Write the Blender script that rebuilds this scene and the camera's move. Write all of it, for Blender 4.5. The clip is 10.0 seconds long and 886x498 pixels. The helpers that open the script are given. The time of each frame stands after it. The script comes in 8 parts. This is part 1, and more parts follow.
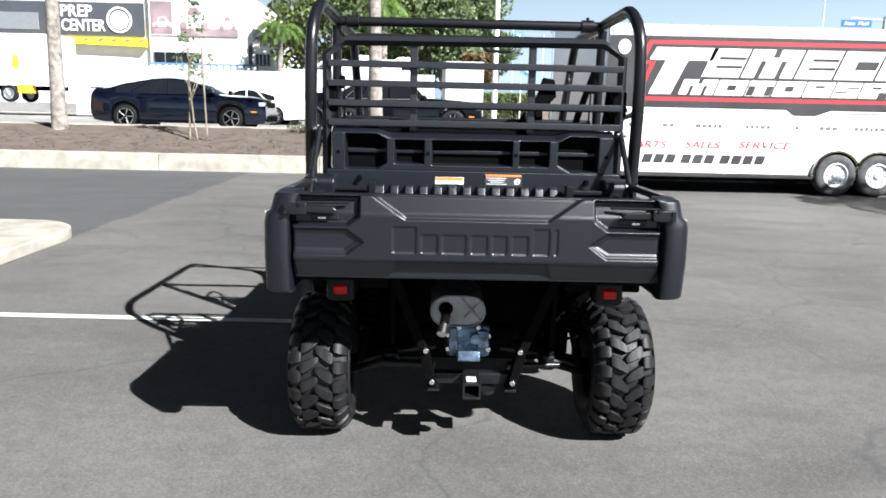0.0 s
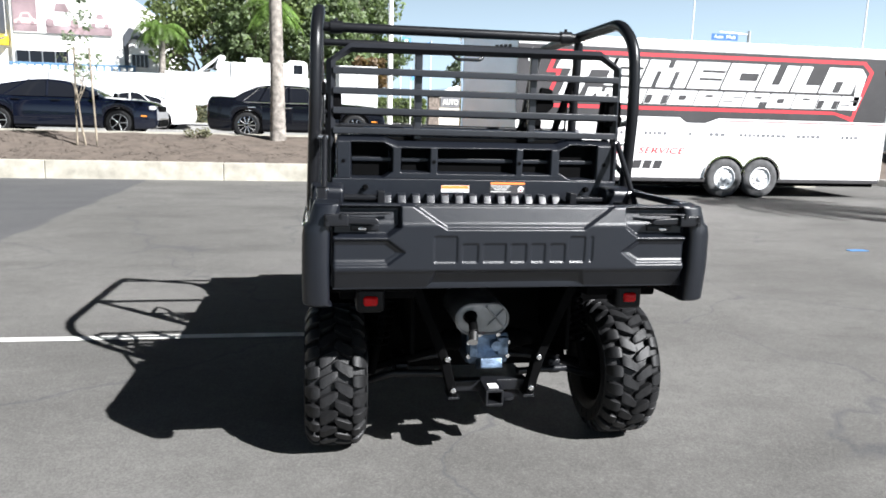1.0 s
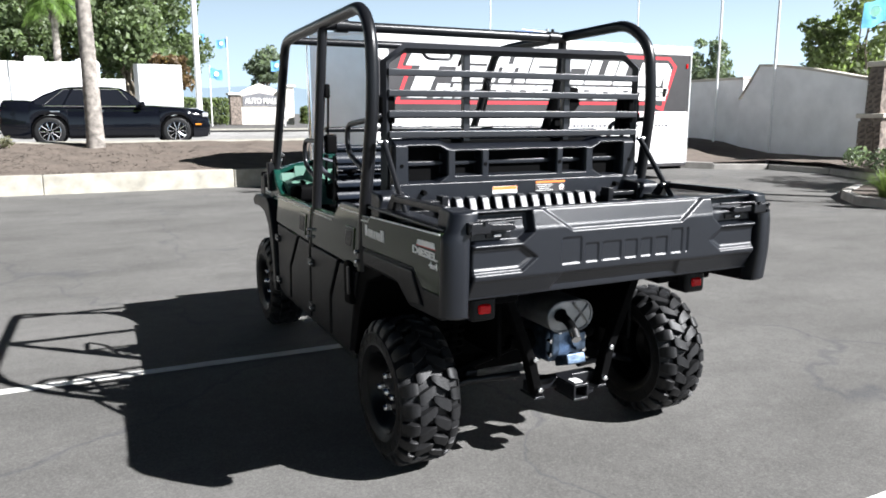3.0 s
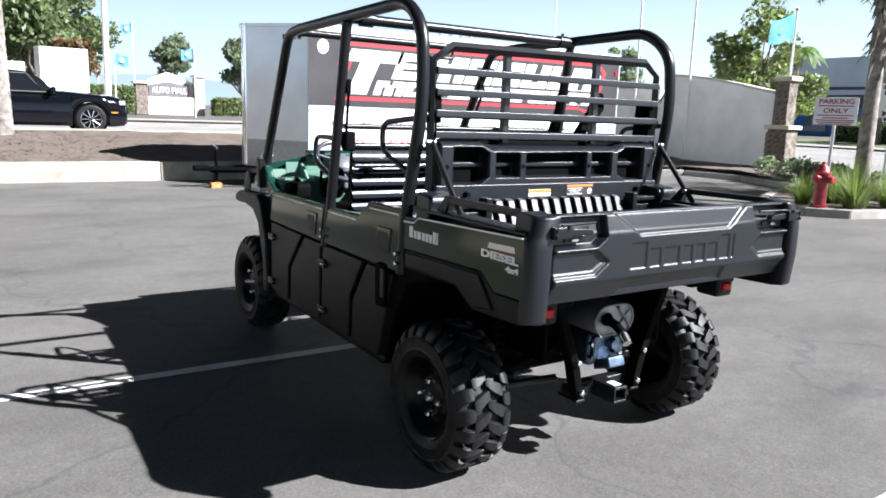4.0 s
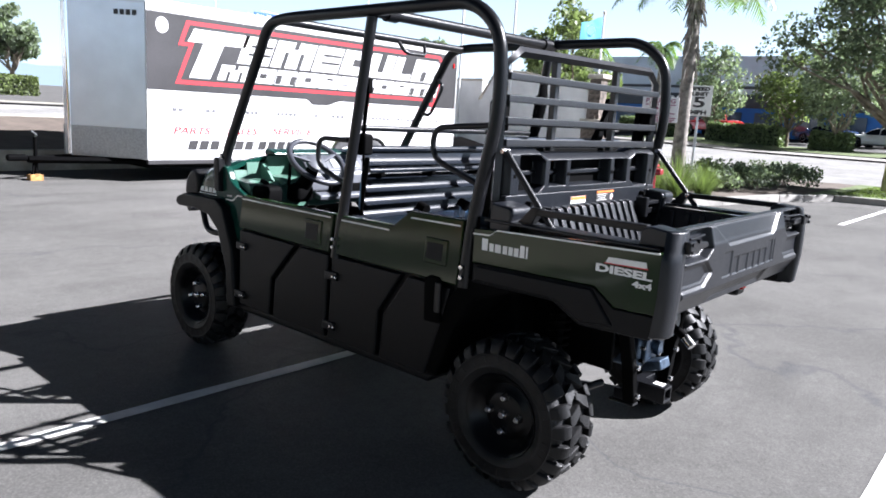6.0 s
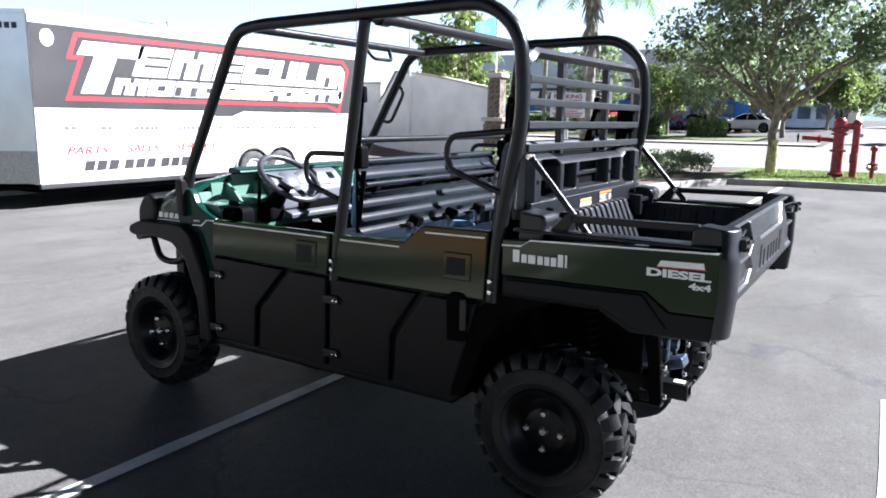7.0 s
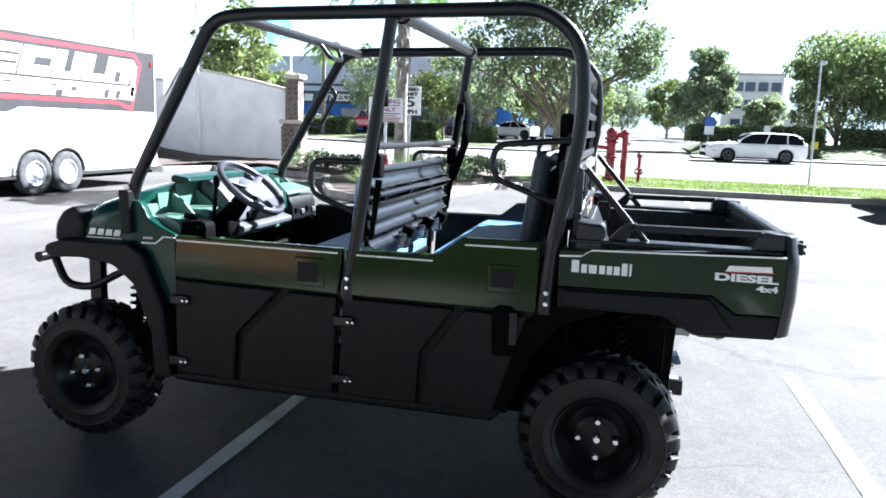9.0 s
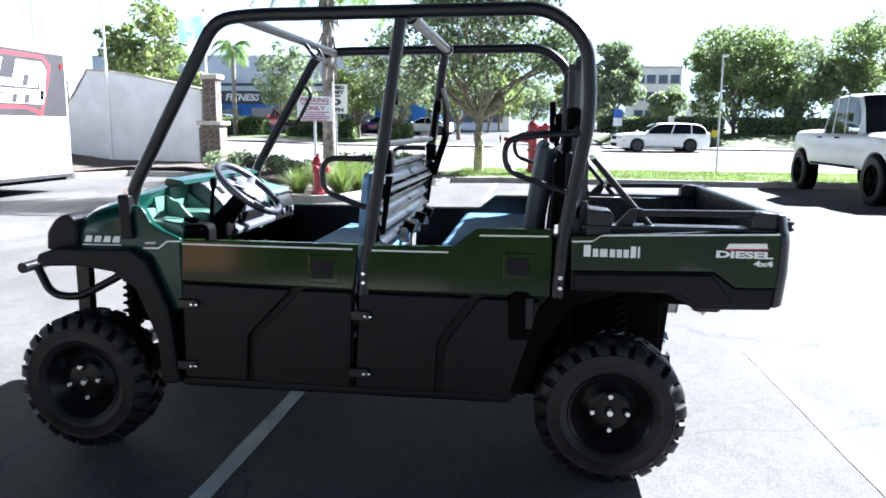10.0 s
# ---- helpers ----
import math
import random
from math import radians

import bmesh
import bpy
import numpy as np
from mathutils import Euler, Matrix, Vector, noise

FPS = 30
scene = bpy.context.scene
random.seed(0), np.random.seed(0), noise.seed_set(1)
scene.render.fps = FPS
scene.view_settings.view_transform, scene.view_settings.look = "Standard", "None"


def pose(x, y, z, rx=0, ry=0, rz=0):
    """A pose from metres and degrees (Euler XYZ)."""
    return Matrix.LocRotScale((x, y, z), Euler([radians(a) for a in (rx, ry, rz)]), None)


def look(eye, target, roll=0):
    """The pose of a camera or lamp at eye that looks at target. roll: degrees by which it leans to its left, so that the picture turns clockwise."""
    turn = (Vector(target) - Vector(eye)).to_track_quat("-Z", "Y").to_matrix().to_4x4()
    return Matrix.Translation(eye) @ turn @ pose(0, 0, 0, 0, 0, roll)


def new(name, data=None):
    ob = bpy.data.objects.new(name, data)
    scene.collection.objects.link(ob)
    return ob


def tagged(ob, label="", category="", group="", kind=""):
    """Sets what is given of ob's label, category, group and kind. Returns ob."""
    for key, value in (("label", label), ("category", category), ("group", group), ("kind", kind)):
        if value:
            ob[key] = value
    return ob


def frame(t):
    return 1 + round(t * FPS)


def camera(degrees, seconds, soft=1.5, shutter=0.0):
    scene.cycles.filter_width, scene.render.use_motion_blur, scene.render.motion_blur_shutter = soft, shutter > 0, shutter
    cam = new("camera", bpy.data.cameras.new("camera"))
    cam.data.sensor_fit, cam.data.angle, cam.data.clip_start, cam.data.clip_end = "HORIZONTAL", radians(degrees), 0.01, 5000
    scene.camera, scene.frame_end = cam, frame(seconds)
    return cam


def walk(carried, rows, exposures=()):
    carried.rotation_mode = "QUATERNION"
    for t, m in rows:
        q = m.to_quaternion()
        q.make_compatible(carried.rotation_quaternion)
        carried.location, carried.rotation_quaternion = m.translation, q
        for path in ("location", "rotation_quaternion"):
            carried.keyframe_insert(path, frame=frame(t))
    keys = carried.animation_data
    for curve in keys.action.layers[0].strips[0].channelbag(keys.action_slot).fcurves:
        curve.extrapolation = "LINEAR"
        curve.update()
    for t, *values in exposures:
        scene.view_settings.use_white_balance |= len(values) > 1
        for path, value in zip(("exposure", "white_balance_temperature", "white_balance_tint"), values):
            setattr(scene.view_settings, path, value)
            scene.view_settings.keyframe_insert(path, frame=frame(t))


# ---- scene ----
cam = camera(63.2, 10.0, soft=1.75, shutter=0.0)
PATH = [
    (0, (-0.174, -3.185, 1.457), (-0.148, -1.221, 1.079), 1.3),
    (0.5, (-0.476, -3.166, 1.451), (-0.281, -1.208, 1.09), 1.7),
    (1, (-0.726, -3.136, 1.461), (-0.387, -1.198, 1.103), 1.6),
    (1.5, (-0.99, -3.035, 1.461), (-0.508, -1.127, 1.106), 0.5),
    (2, (-1.247, -2.934, 1.463), (-0.667, -1.055, 1.099), 1.3),
    (2.5, (-1.543, -2.847, 1.464), (-0.82, -1.017, 1.104), 0.4),
    (3.8, (-2.174, -2.479, 1.474), (-1.145, -0.803, 1.113), 1.5),
    (4, (-2.276, -2.405, 1.467), (-1.2, -0.759, 1.107), 2.0),
    (4.5, (-2.514, -2.239, 1.479), (-1.266, -0.722, 1.105), 2.0),
    (5, (-2.675, -2.025, 1.468), (-1.352, -0.569, 1.109), 2.0),
    (5.5, (-2.839, -1.802, 1.489), (-1.413, -0.448, 1.122), 1.8),
    (5.7, (-2.915, -1.714, 1.495), (-1.467, -0.385, 1.125), 2.8),
    (7, (-3.178, -1.064, 1.5), (-1.514, -0.013, 1.145), 0.7),
    (7.5, (-3.247, -0.808, 1.497), (-1.511, 0.131, 1.176), 1.1),
    (8, (-3.371, -0.531, 1.508), (-1.524, 0.171, 1.199), 1.3),
    (8.5, (-3.44, -0.285, 1.497), (-1.561, 0.319, 1.177), 1.4),
    (9, (-3.473, -0.024, 1.491), (-1.558, 0.445, 1.159), 2.0),
    (9.5, (-3.551, 0.176, 1.482), (-1.616, 0.494, 1.09), 1.0),
    (10, (-3.649, 0.35, 1.478), (-1.692, 0.589, 1.143), 0.6),
]
EXPOSURES = [(0.0, 1.80, 6300, 10), (2.5, 1.80, 6300, 10), (4.0, 2.01, 6200, 13), (5.5, 2.08, 6100, 15), (7.0, 2.30, 5980, 14), (8.5, 2.77, 5880, 12), (10.0, 2.92, 5780, 12)]
walk(cam, [(t, look(eye, target, roll)) for t, eye, target, roll in PATH], EXPOSURES)

# ---- sky and sun ----
SUN = Vector((0.885, -0.905, 1.0)).normalized()
world = bpy.data.worlds.new("sky")
scene.world = world
world.use_nodes = True
wn = world.node_tree.nodes
sky = wn.new("ShaderNodeTexSky")
sky.sky_type = "NISHITA"
sky.sun_disc = False
sky.sun_elevation = math.asin(SUN.z)
sky.sun_rotation = math.atan2(SUN.x, SUN.y)
sky.air_density, sky.dust_density, sky.ozone_density = 1.0, 2.0, 1.0
# bright haze towards the horizon, stronger on the sun's side
wl = world.node_tree.links
wtex = wn.new("ShaderNodeTexCoord")
wsep = wn.new("ShaderNodeSeparateXYZ")
wl.new(wtex.outputs["Generated"], wsep.inputs[0])
wrange = wn.new("ShaderNodeMapRange")
for i, v in zip((1, 2, 3, 4), (0.0, 0.34, 1.0, 0.0)):
    wrange.inputs[i].default_value = v
wl.new(wsep.outputs[2], wrange.inputs[0])
wpow = wn.new("ShaderNodeMath")
wpow.operation, wpow.inputs[1].default_value = "POWER", 0.8
wl.new(wrange.outputs[0], wpow.inputs[0])
whaze = wn.new("ShaderNodeMix")
whaze.data_type, whaze.blend_type = "RGBA", "ADD"
whaze.inputs[7].default_value = (6.4, 8.2, 9.6, 1)
wdot = wn.new("ShaderNodeVectorMath")
wdot.operation = "DOT_PRODUCT"
wdot.inputs[1].default_value = Vector((SUN.x, SUN.y, 0)).normalized()
wl.new(wtex.outputs["Generated"], wdot.inputs[0])
wside = wn.new("ShaderNodeMapRange")
for i, v in zip((1, 2, 3, 4), (-1.0, 1.0, 0.68, 1.0)):
    wside.inputs[i].default_value = v
wl.new(wdot.outputs["Value"], wside.inputs[0])
wmul = wn.new("ShaderNodeMath")
wmul.operation = "MULTIPLY"
wl.new(wpow.outputs[0], wmul.inputs[0])
wl.new(wside.outputs[0], wmul.inputs[1])
wl.new(wmul.outputs[0], whaze.inputs[0])
wsky = wn.new("ShaderNodeMix")
wsky.data_type, wsky.blend_type = "RGBA", "MULTIPLY"
wsky.inputs[0].default_value = 1.0
wsky.inputs[7].default_value = (0.031, 0.038, 0.056, 1)
wl.new(sky.outputs[0], wsky.inputs[6])
wl.new(wsky.outputs[2], whaze.inputs[6])
wl.new(whaze.outputs[2], wn["Background"].inputs[0])
wn["Background"].inputs[1].default_value = 0.0525
sun = new("sun", bpy.data.lights.new("sun", "SUN"))
sun.data.energy, sun.data.angle, sun.data.color = 4.7, radians(0.53), (1.0, 0.99, 0.975)
sun.matrix_world = look((20, -21, 24), (20 - SUN.x, -21 - SUN.y, 24 - SUN.z))


# ---- materials ----
def material(name, colour, rough=0.5, metal=0.0, var=0.15, scale=6.0, bump=0.1, grain=150.0, coat=0.0, other=None, island=False, spec=0.5, rvar=0.15):
    """Two scales of noise over a base colour, with a fine relief."""
    m = bpy.data.materials.new(name)
    m.use_nodes = True
    nt = m.node_tree
    b = nt.nodes["Principled BSDF"]
    tex = nt.nodes.new("ShaderNodeTexCoord")
    big = nt.nodes.new("ShaderNodeTexNoise")
    big.inputs["Scale"].default_value, big.inputs["Detail"].default_value = scale, 6
    fine = nt.nodes.new("ShaderNodeTexNoise")
    fine.inputs["Scale"].default_value, fine.inputs["Detail"].default_value = grain, 3
    for n in (big, fine):
        nt.links.new(tex.outputs["Object"], n.inputs["Vector"])
    ramp = nt.nodes.new("ShaderNodeMapRange")
    ramp.inputs[1].default_value, ramp.inputs[2].default_value = 0.3, 0.7
    nt.links.new(big.outputs[0], ramp.inputs[0])
    mix = nt.nodes.new("ShaderNodeMix")
    mix.data_type = "RGBA"
    c2 = other if other else tuple(c * (1 - 2 * var) for c in colour)
    mix.inputs[6].default_value = (*[min(1, c * (1 + var)) for c in colour], 1) if not other else (*colour, 1)
    mix.inputs[7].default_value = (*c2, 1)
    nt.links.new(ramp.outputs[0], mix.inputs[0])
    last = mix.outputs[2]
    add = nt.nodes.new("ShaderNodeMix")
    add.data_type, add.blend_type = "RGBA", "MULTIPLY"
    add.inputs[0].default_value = min(1.0, var * 2)
    nt.links.new(last, add.inputs[6])
    nt.links.new(fine.outputs[0], add.inputs[7])
    gain = nt.nodes.new("ShaderNodeMix")
    gain.data_type, gain.blend_type = "RGBA", "MULTIPLY"
    gain.inputs[0].default_value = 1.0
    k = 1 / (1 - min(1.0, var * 2) * 0.5)
    gain.inputs[7].default_value = (k, k, k, 1)
    nt.links.new(add.outputs[2], gain.inputs[6])
    last = gain.outputs[2]
    if island:
        geo = nt.nodes.new("ShaderNodeNewGeometry")
        hsv = nt.nodes.new("ShaderNodeHueSaturation")
        mr = nt.nodes.new("ShaderNodeMapRange")
        mr.inputs[3].default_value, mr.inputs[4].default_value = 0.55, 1.5
        nt.links.new(geo.outputs["Random Per Island"], mr.inputs[0])
        nt.links.new(mr.outputs[0], hsv.inputs["Value"])
        nt.links.new(last, hsv.inputs["Color"])
        last = hsv.outputs[0]
    nt.links.new(last, b.inputs["Base Color"])
    rr = nt.nodes.new("ShaderNodeMapRange")
    rr.inputs[3].default_value, rr.inputs[4].default_value = max(0.02, rough - rvar * rough), min(1, rough + rvar * rough)
    nt.links.new(big.outputs[0], rr.inputs[0])
    nt.links.new(rr.outputs[0], b.inputs["Roughness"])
    b.inputs["Metallic"].default_value = metal
    b.inputs["Specular IOR Level"].default_value = spec
    if coat:
        b.inputs["Coat Weight"].default_value, b.inputs["Coat Roughness"].default_value = coat, 0.04
    if bump:
        bp = nt.nodes.new("ShaderNodeBump")
        bp.inputs["Strength"].default_value, bp.inputs["Distance"].default_value = bump, 0.004
        nt.links.new(fine.outputs[0], bp.inputs["Height"])
        nt.links.new(bp.outputs[0], b.inputs["Normal"])
    return m


def asphalt_material(name, light, dark, seam_x=None):
    """Worn asphalt: aggregate, stains, cracks, and an older darker sheet past a seam."""
    m = material(name, light, 0.72, 0, 0.12, 0.5, 0.0, 260.0, spec=0.12)
    nt = m.node_tree
    b = nt.nodes["Principled BSDF"]
    tex = [n for n in nt.nodes if n.type == "TEX_COORD"][0]
    base = b.inputs["Base Color"].links[0].from_socket

    def mixed(a, colour, fac_socket, blend="MIX"):
        x = nt.nodes.new("ShaderNodeMix")
        x.data_type, x.blend_type = "RGBA", blend
        nt.links.new(a, x.inputs[6])
        x.inputs[7].default_value = (*colour, 1)
        nt.links.new(fac_socket, x.inputs[0])
        return x.outputs[2]

    def ranged(sock, a, c, d=0.0, e=1.0):
        r = nt.nodes.new("ShaderNodeMapRange")
        for i, v in zip((1, 2, 3, 4), (a, c, d, e)):
            r.inputs[i].default_value = v
        nt.links.new(sock, r.inputs[0])
        return r.outputs[0]

    warp = nt.nodes.new("ShaderNodeTexNoise")
    warp.inputs["Scale"].default_value, warp.inputs["Detail"].default_value = 0.9, 4
    nt.links.new(tex.outputs["Object"], warp.inputs["Vector"])
    wv = nt.nodes.new("ShaderNodeVectorMath")
    wv.operation = "MULTIPLY_ADD"
    nt.links.new(warp.outputs["Color"], wv.inputs[0])
    wv.inputs[1].default_value = (1.6, 1.6, 0)
    nt.links.new(tex.outputs["Object"], wv.inputs[2])
    vor = nt.nodes.new("ShaderNodeTexVoronoi")
    vor.feature = "DISTANCE_TO_EDGE"
    vor.inputs["Scale"].default_value = 0.28
    nt.links.new(wv.outputs[0], vor.inputs["Vector"])
    crack = ranged(vor.outputs["Distance"], 0.0, 0.006, 0.5, 0.0)
    spot = nt.nodes.new("ShaderNodeTexVoronoi")
    spot.inputs["Scale"].default_value = 38
    nt.links.new(tex.outputs["Object"], spot.inputs["Vector"])
    chip = ranged(spot.outputs["Distance"], 0.05, 0.16, 0.32, 0.0)
    streak = nt.nodes.new("ShaderNodeTexNoise")
    streak.inputs["Scale"].default_value, streak.inputs["Detail"].default_value = 1.3, 5
    st = nt.nodes.new("ShaderNodeMapping")
    st.inputs["Scale"].default_value, st.inputs["Rotation"].default_value = (0.6, 1.5, 1), (0, 0, 0.35)
    nt.links.new(tex.outputs["Object"], st.inputs["Vector"])
    nt.links.new(st.outputs[0], streak.inputs["Vector"])
    mid = nt.nodes.new("ShaderNodeTexNoise")
    mid.inputs["Scale"].default_value, mid.inputs["Detail"].default_value, mid.inputs["Roughness"].default_value = 9, 8, 0.75
    nt.links.new(tex.outputs["Object"], mid.inputs["Vector"])
    base = mixed(base, tuple(c * 0.55 for c in light), ranged(mid.outputs[0], 0.46, 0.66, 0, 0.34))
    base = mixed(base, tuple(c * 1.35 for c in light), ranged(mid.outputs[0], 0.46, 0.32, 0, 0.28))
    base = mixed(base, tuple(c * 0.6 for c in light), ranged(streak.outputs[0], 0.50, 0.70, 0, 0.6))
    base = mixed(base, tuple(c * 1.9 for c in light), chip)
    grit = nt.nodes.new("ShaderNodeTexNoise")
    grit.inputs["Scale"].default_value, grit.inputs["Detail"].default_value, grit.inputs["Roughness"].default_value = 95, 4, 0.7
    nt.links.new(tex.outputs["Object"], grit.inputs["Vector"])
    base = mixed(base, tuple(c * 0.35 for c in light), ranged(grit.outputs[0], 0.50, 0.66, 0, 0.40))
    base = mixed(base, tuple(c * 1.9 for c in light), ranged(grit.outputs[0], 0.48, 0.34, 0, 0.26))
    base = mixed(base, dark, crack)
    if seam_x is not None:
        sep = nt.nodes.new("ShaderNodeSeparateXYZ")
        nt.links.new(tex.outputs["Object"], sep.inputs[0])
        wob = nt.nodes.new("ShaderNodeMath")
        wob.operation = "MULTIPLY_ADD"
        nt.links.new(warp.outputs[0], wob.inputs[0])
        wob.inputs[1].default_value = 0.25
        nt.links.new(sep.outputs[0], wob.inputs[2])
        older = ranged(wob.outputs[0], seam_x, seam_x + 0.06, 0.6, 0.0)
        base = mixed(base, dark, older)
    nt.links.new(base, b.inputs["Base Color"])
    bp = nt.nodes.new("ShaderNodeBump")
    bp.inputs["Strength"].default_value, bp.inputs["Distance"].default_value = 0.5, 0.006
    fine = [n for n in nt.nodes if n.type == "TEX_NOISE"][1]
    nt.links.new(fine.outputs[0], bp.inputs["Height"])
    nt.links.new(bp.outputs[0], b.inputs["Normal"])
    return m


def leaf_material(name, colour, var=0.2, scale=0.8):
    """Leaves that let light through."""
    m = material(name, colour, 0.5, 0, var, scale, 0, 50, island=True)
    nt = m.node_tree
    b = nt.nodes["Principled BSDF"]
    src = b.inputs["Base Color"].links[0].from_socket
    tr = nt.nodes.new("ShaderNodeBsdfTranslucent")
    gain = nt.nodes.new("ShaderNodeMix")
    gain.data_type, gain.blend_type = "RGBA", "MULTIPLY"
    gain.inputs[0].default_value = 1.0
    gain.inputs[7].default_value = (1.28, 1.38, 0.95, 1)
    nt.links.new(src, gain.inputs[6])
    nt.links.new(gain.outputs[2], tr.inputs[0])
    mx = nt.nodes.new("ShaderNodeMixShader")
    mx.inputs[0].default_value = 0.50
    nt.links.new(b.outputs[0], mx.inputs[1])
    nt.links.new(tr.outputs[0], mx.inputs[2])
    nt.links.new(mx.outputs[0], nt.nodes["Material Output"].inputs[0])
    return m


def glass_material(name, colour, rough=0.02):
    m = bpy.data.materials.new(name)
    m.use_nodes = True
    b = m.node_tree.nodes["Principled BSDF"]
    b.inputs["Base Color"].default_value = (*colour, 1)
    b.inputs["Roughness"].default_value = rough
    b.inputs["Specular IOR Level"].default_value = 0.25
    return m


M_ASPHALT = asphalt_material("asphalt", (0.126, 0.122, 0.116), (0.056, 0.058, 0.065), -4.05)
M_ROAD = asphalt_material("street asphalt", (0.270, 0.264, 0.254), (0.17, 0.17, 0.17))
M_LINE = material("road paint", (0.75, 0.74, 0.70), 0.7, 0, 0.12, 5, 0.3, 90)
M_CURB = material("curb concrete", (0.335, 0.315, 0.265), 0.85, 0, 0.16, 3.5, 0.35, 60)
M_CURB2 = material("grey curb concrete", (0.29, 0.275, 0.255), 0.85, 0, 0.16, 2.5, 0.35, 60)
M_MULCH = material("bark mulch", (0.108, 0.086, 0.070), 0.95, 0, 0.12, 3, 0.9, 35)
M_GRASS = material("lawn", (0.115, 0.15, 0.055), 0.9, 0, 0.3, 2, 0.6, 60)
M_BLADE = leaf_material("grass blades", (0.128, 0.172, 0.055))
M_BLACK = material("black moulded plastic", (0.0062, 0.0064, 0.0074), 0.38, 0, 0.08, 5, 0.25, 700, spec=0.16)
M_BED = material("glossier black moulded plastic", (0.0052, 0.0064, 0.0096), 0.36, 0, 0.08, 5, 0.18, 500, spec=0.47)
# near-black, deeper than such plastic, so undersides and recesses read as in shade
M_DARK = material("near-black plastic deepened for shade", (0.0016, 0.0016, 0.0018), 0.7, 0, 0.2, 8, 0.1, 300, spec=0.045)
M_TUBE = material("satin black powder coat", (0.008, 0.0084, 0.010), 0.3, 0, 0.1, 8, 0.12, 600, spec=0.3)
M_SLAT = material("satin grey black powder coat", (0.013, 0.014, 0.017), 0.32, 0, 0.1, 8, 0.12, 600, spec=0.55)
M_GREEN = material("dark green painted panel", (0.005, 0.034, 0.025), 0.20, 0, 0.1, 4, 0.02, 400, coat=0.12, spec=0.2)
M_OLIVE = material("olive painted panel", (0.010, 0.023, 0.0065), 0.09, 0, 0.1, 4, 0.008, 400, spec=0.30)
M_DASH = material("green moulded dash plastic", (0.082, 0.175, 0.132), 0.42, 0, 0.08, 5, 0.1, 500)
M_SILVERPL = material("silver grey moulded plastic", (0.095, 0.10, 0.115), 0.42, 0, 0.08, 6, 0.1, 500)
M_PANEL = material("bare black steel sheet", (0.010, 0.013, 0.019), 0.25, 0.0, 0.12, 9, 0.05, 300)
M_VINYL = material("blue seat vinyl", (0.135, 0.27, 0.46), 0.42, 0, 0.12, 9, 0.35, 350)
M_GRIP = material("satin dark grey grip", (0.045, 0.046, 0.055), 0.28, 0, 0.08, 9, 0.1, 300, spec=0.6)
M_VINYLDARK = material("dark grey seat vinyl", (0.03, 0.04, 0.058), 0.5, 0, 0.12, 9, 0.35, 350)
M_RUBBER = material("tyre rubber", (0.0098, 0.0098, 0.0105), 0.5, 0, 0.25, 9, 0.35, 160, spec=0.28)
M_STEELRIM = material("black painted steel rim", (0.0036, 0.0036, 0.0042), 0.33, 0, 0.1, 9, 0.05, 300, spec=0.22)
M_ZINC = material("zinc plated steel", (0.72, 0.72, 0.72), 0.25, 1.0, 0.1, 30, 0.1, 200)
M_ALU = material("cast aluminium", (0.11, 0.15, 0.21), 0.38, 0.9, 0.35, 14, 0.4, 120)
M_MUFFLER = material("brushed muffler steel", (0.27, 0.275, 0.28), 0.45, 0.85, 0.2, 10, 0.15, 200)
M_WHITE = material("white paint", (0.80, 0.80, 0.79), 0.35, 0, 0.03, 2, 0.02, 200, coat=0.3)
M_STRIPE = material("pale decal vinyl", (0.80, 0.80, 0.78), 0.3, 0, 0.05, 8, 0.0, 100)
M_RED = material("red decal vinyl", (0.55, 0.03, 0.04), 0.45, 0, 0.06, 5, 0.0, 100)
M_INK = material("black decal vinyl", (0.035, 0.033, 0.035), 0.45, 0, 0.25, 1.2, 0.02, 60)
M_ORANGE = material("orange warning label", (0.8, 0.22, 0.05), 0.45, 0, 0.06, 5, 0.0, 100)
M_LAMP = material("red lamp lens", (0.50, 0.006, 0.008), 0.25, 0, 0.1, 30, 0.2, 120, spec=0.2)
M_AMBER = material("amber lamp lens", (0.6, 0.2, 0.02), 0.15, 0, 0.1, 30, 0.0, 120, coat=1.0)
M_CLEAR = material("headlamp lens", (0.55, 0.57, 0.6), 0.08, 0.3, 0.1, 20, 0.0, 100, coat=1.0)
M_CHROME = material("chrome", (0.8, 0.8, 0.82), 0.08, 1.0, 0.03, 5, 0.0, 100)
M_ALLOY = material("silver painted alloy", (0.70, 0.71, 0.73), 0.42, 0.35, 0.06, 8, 0.05, 150)
M_GLASS = glass_material("dark tinted glass", (0.008, 0.009, 0.012))
M_TYREGREY = material("dusty trailer tyre", (0.060, 0.060, 0.062), 0.8, 0, 0.2, 9, 0.3, 120)
M_GREYINK = material("grey printed vinyl", (0.13, 0.13, 0.14), 0.5, 0, 0.08, 5, 0.0, 100)
M_PALESTONE = material("pale dressed stone", (0.62, 0.58, 0.52), 0.9, 0, 0.12, 3, 0.4, 30)
M_BROWNWALL = material("brown painted wall", (0.38, 0.20, 0.115), 0.8, 0, 0.15, 0.4, 0.3, 30)
M_BLUEGLASS = glass_material("reflecting window glass", (0.08, 0.11, 0.15))
M_CARBLACK = material("blue black car paint", (0.0030, 0.0036, 0.0058), 0.10, 0, 0.05, 2, 0.0, 100, coat=0.30, spec=0.2)
M_CARNAVY = material("very dark navy car paint", (0.0028, 0.0042, 0.0100), 0.10, 0, 0.05, 2, 0.0, 100, coat=0.5, spec=0.25)
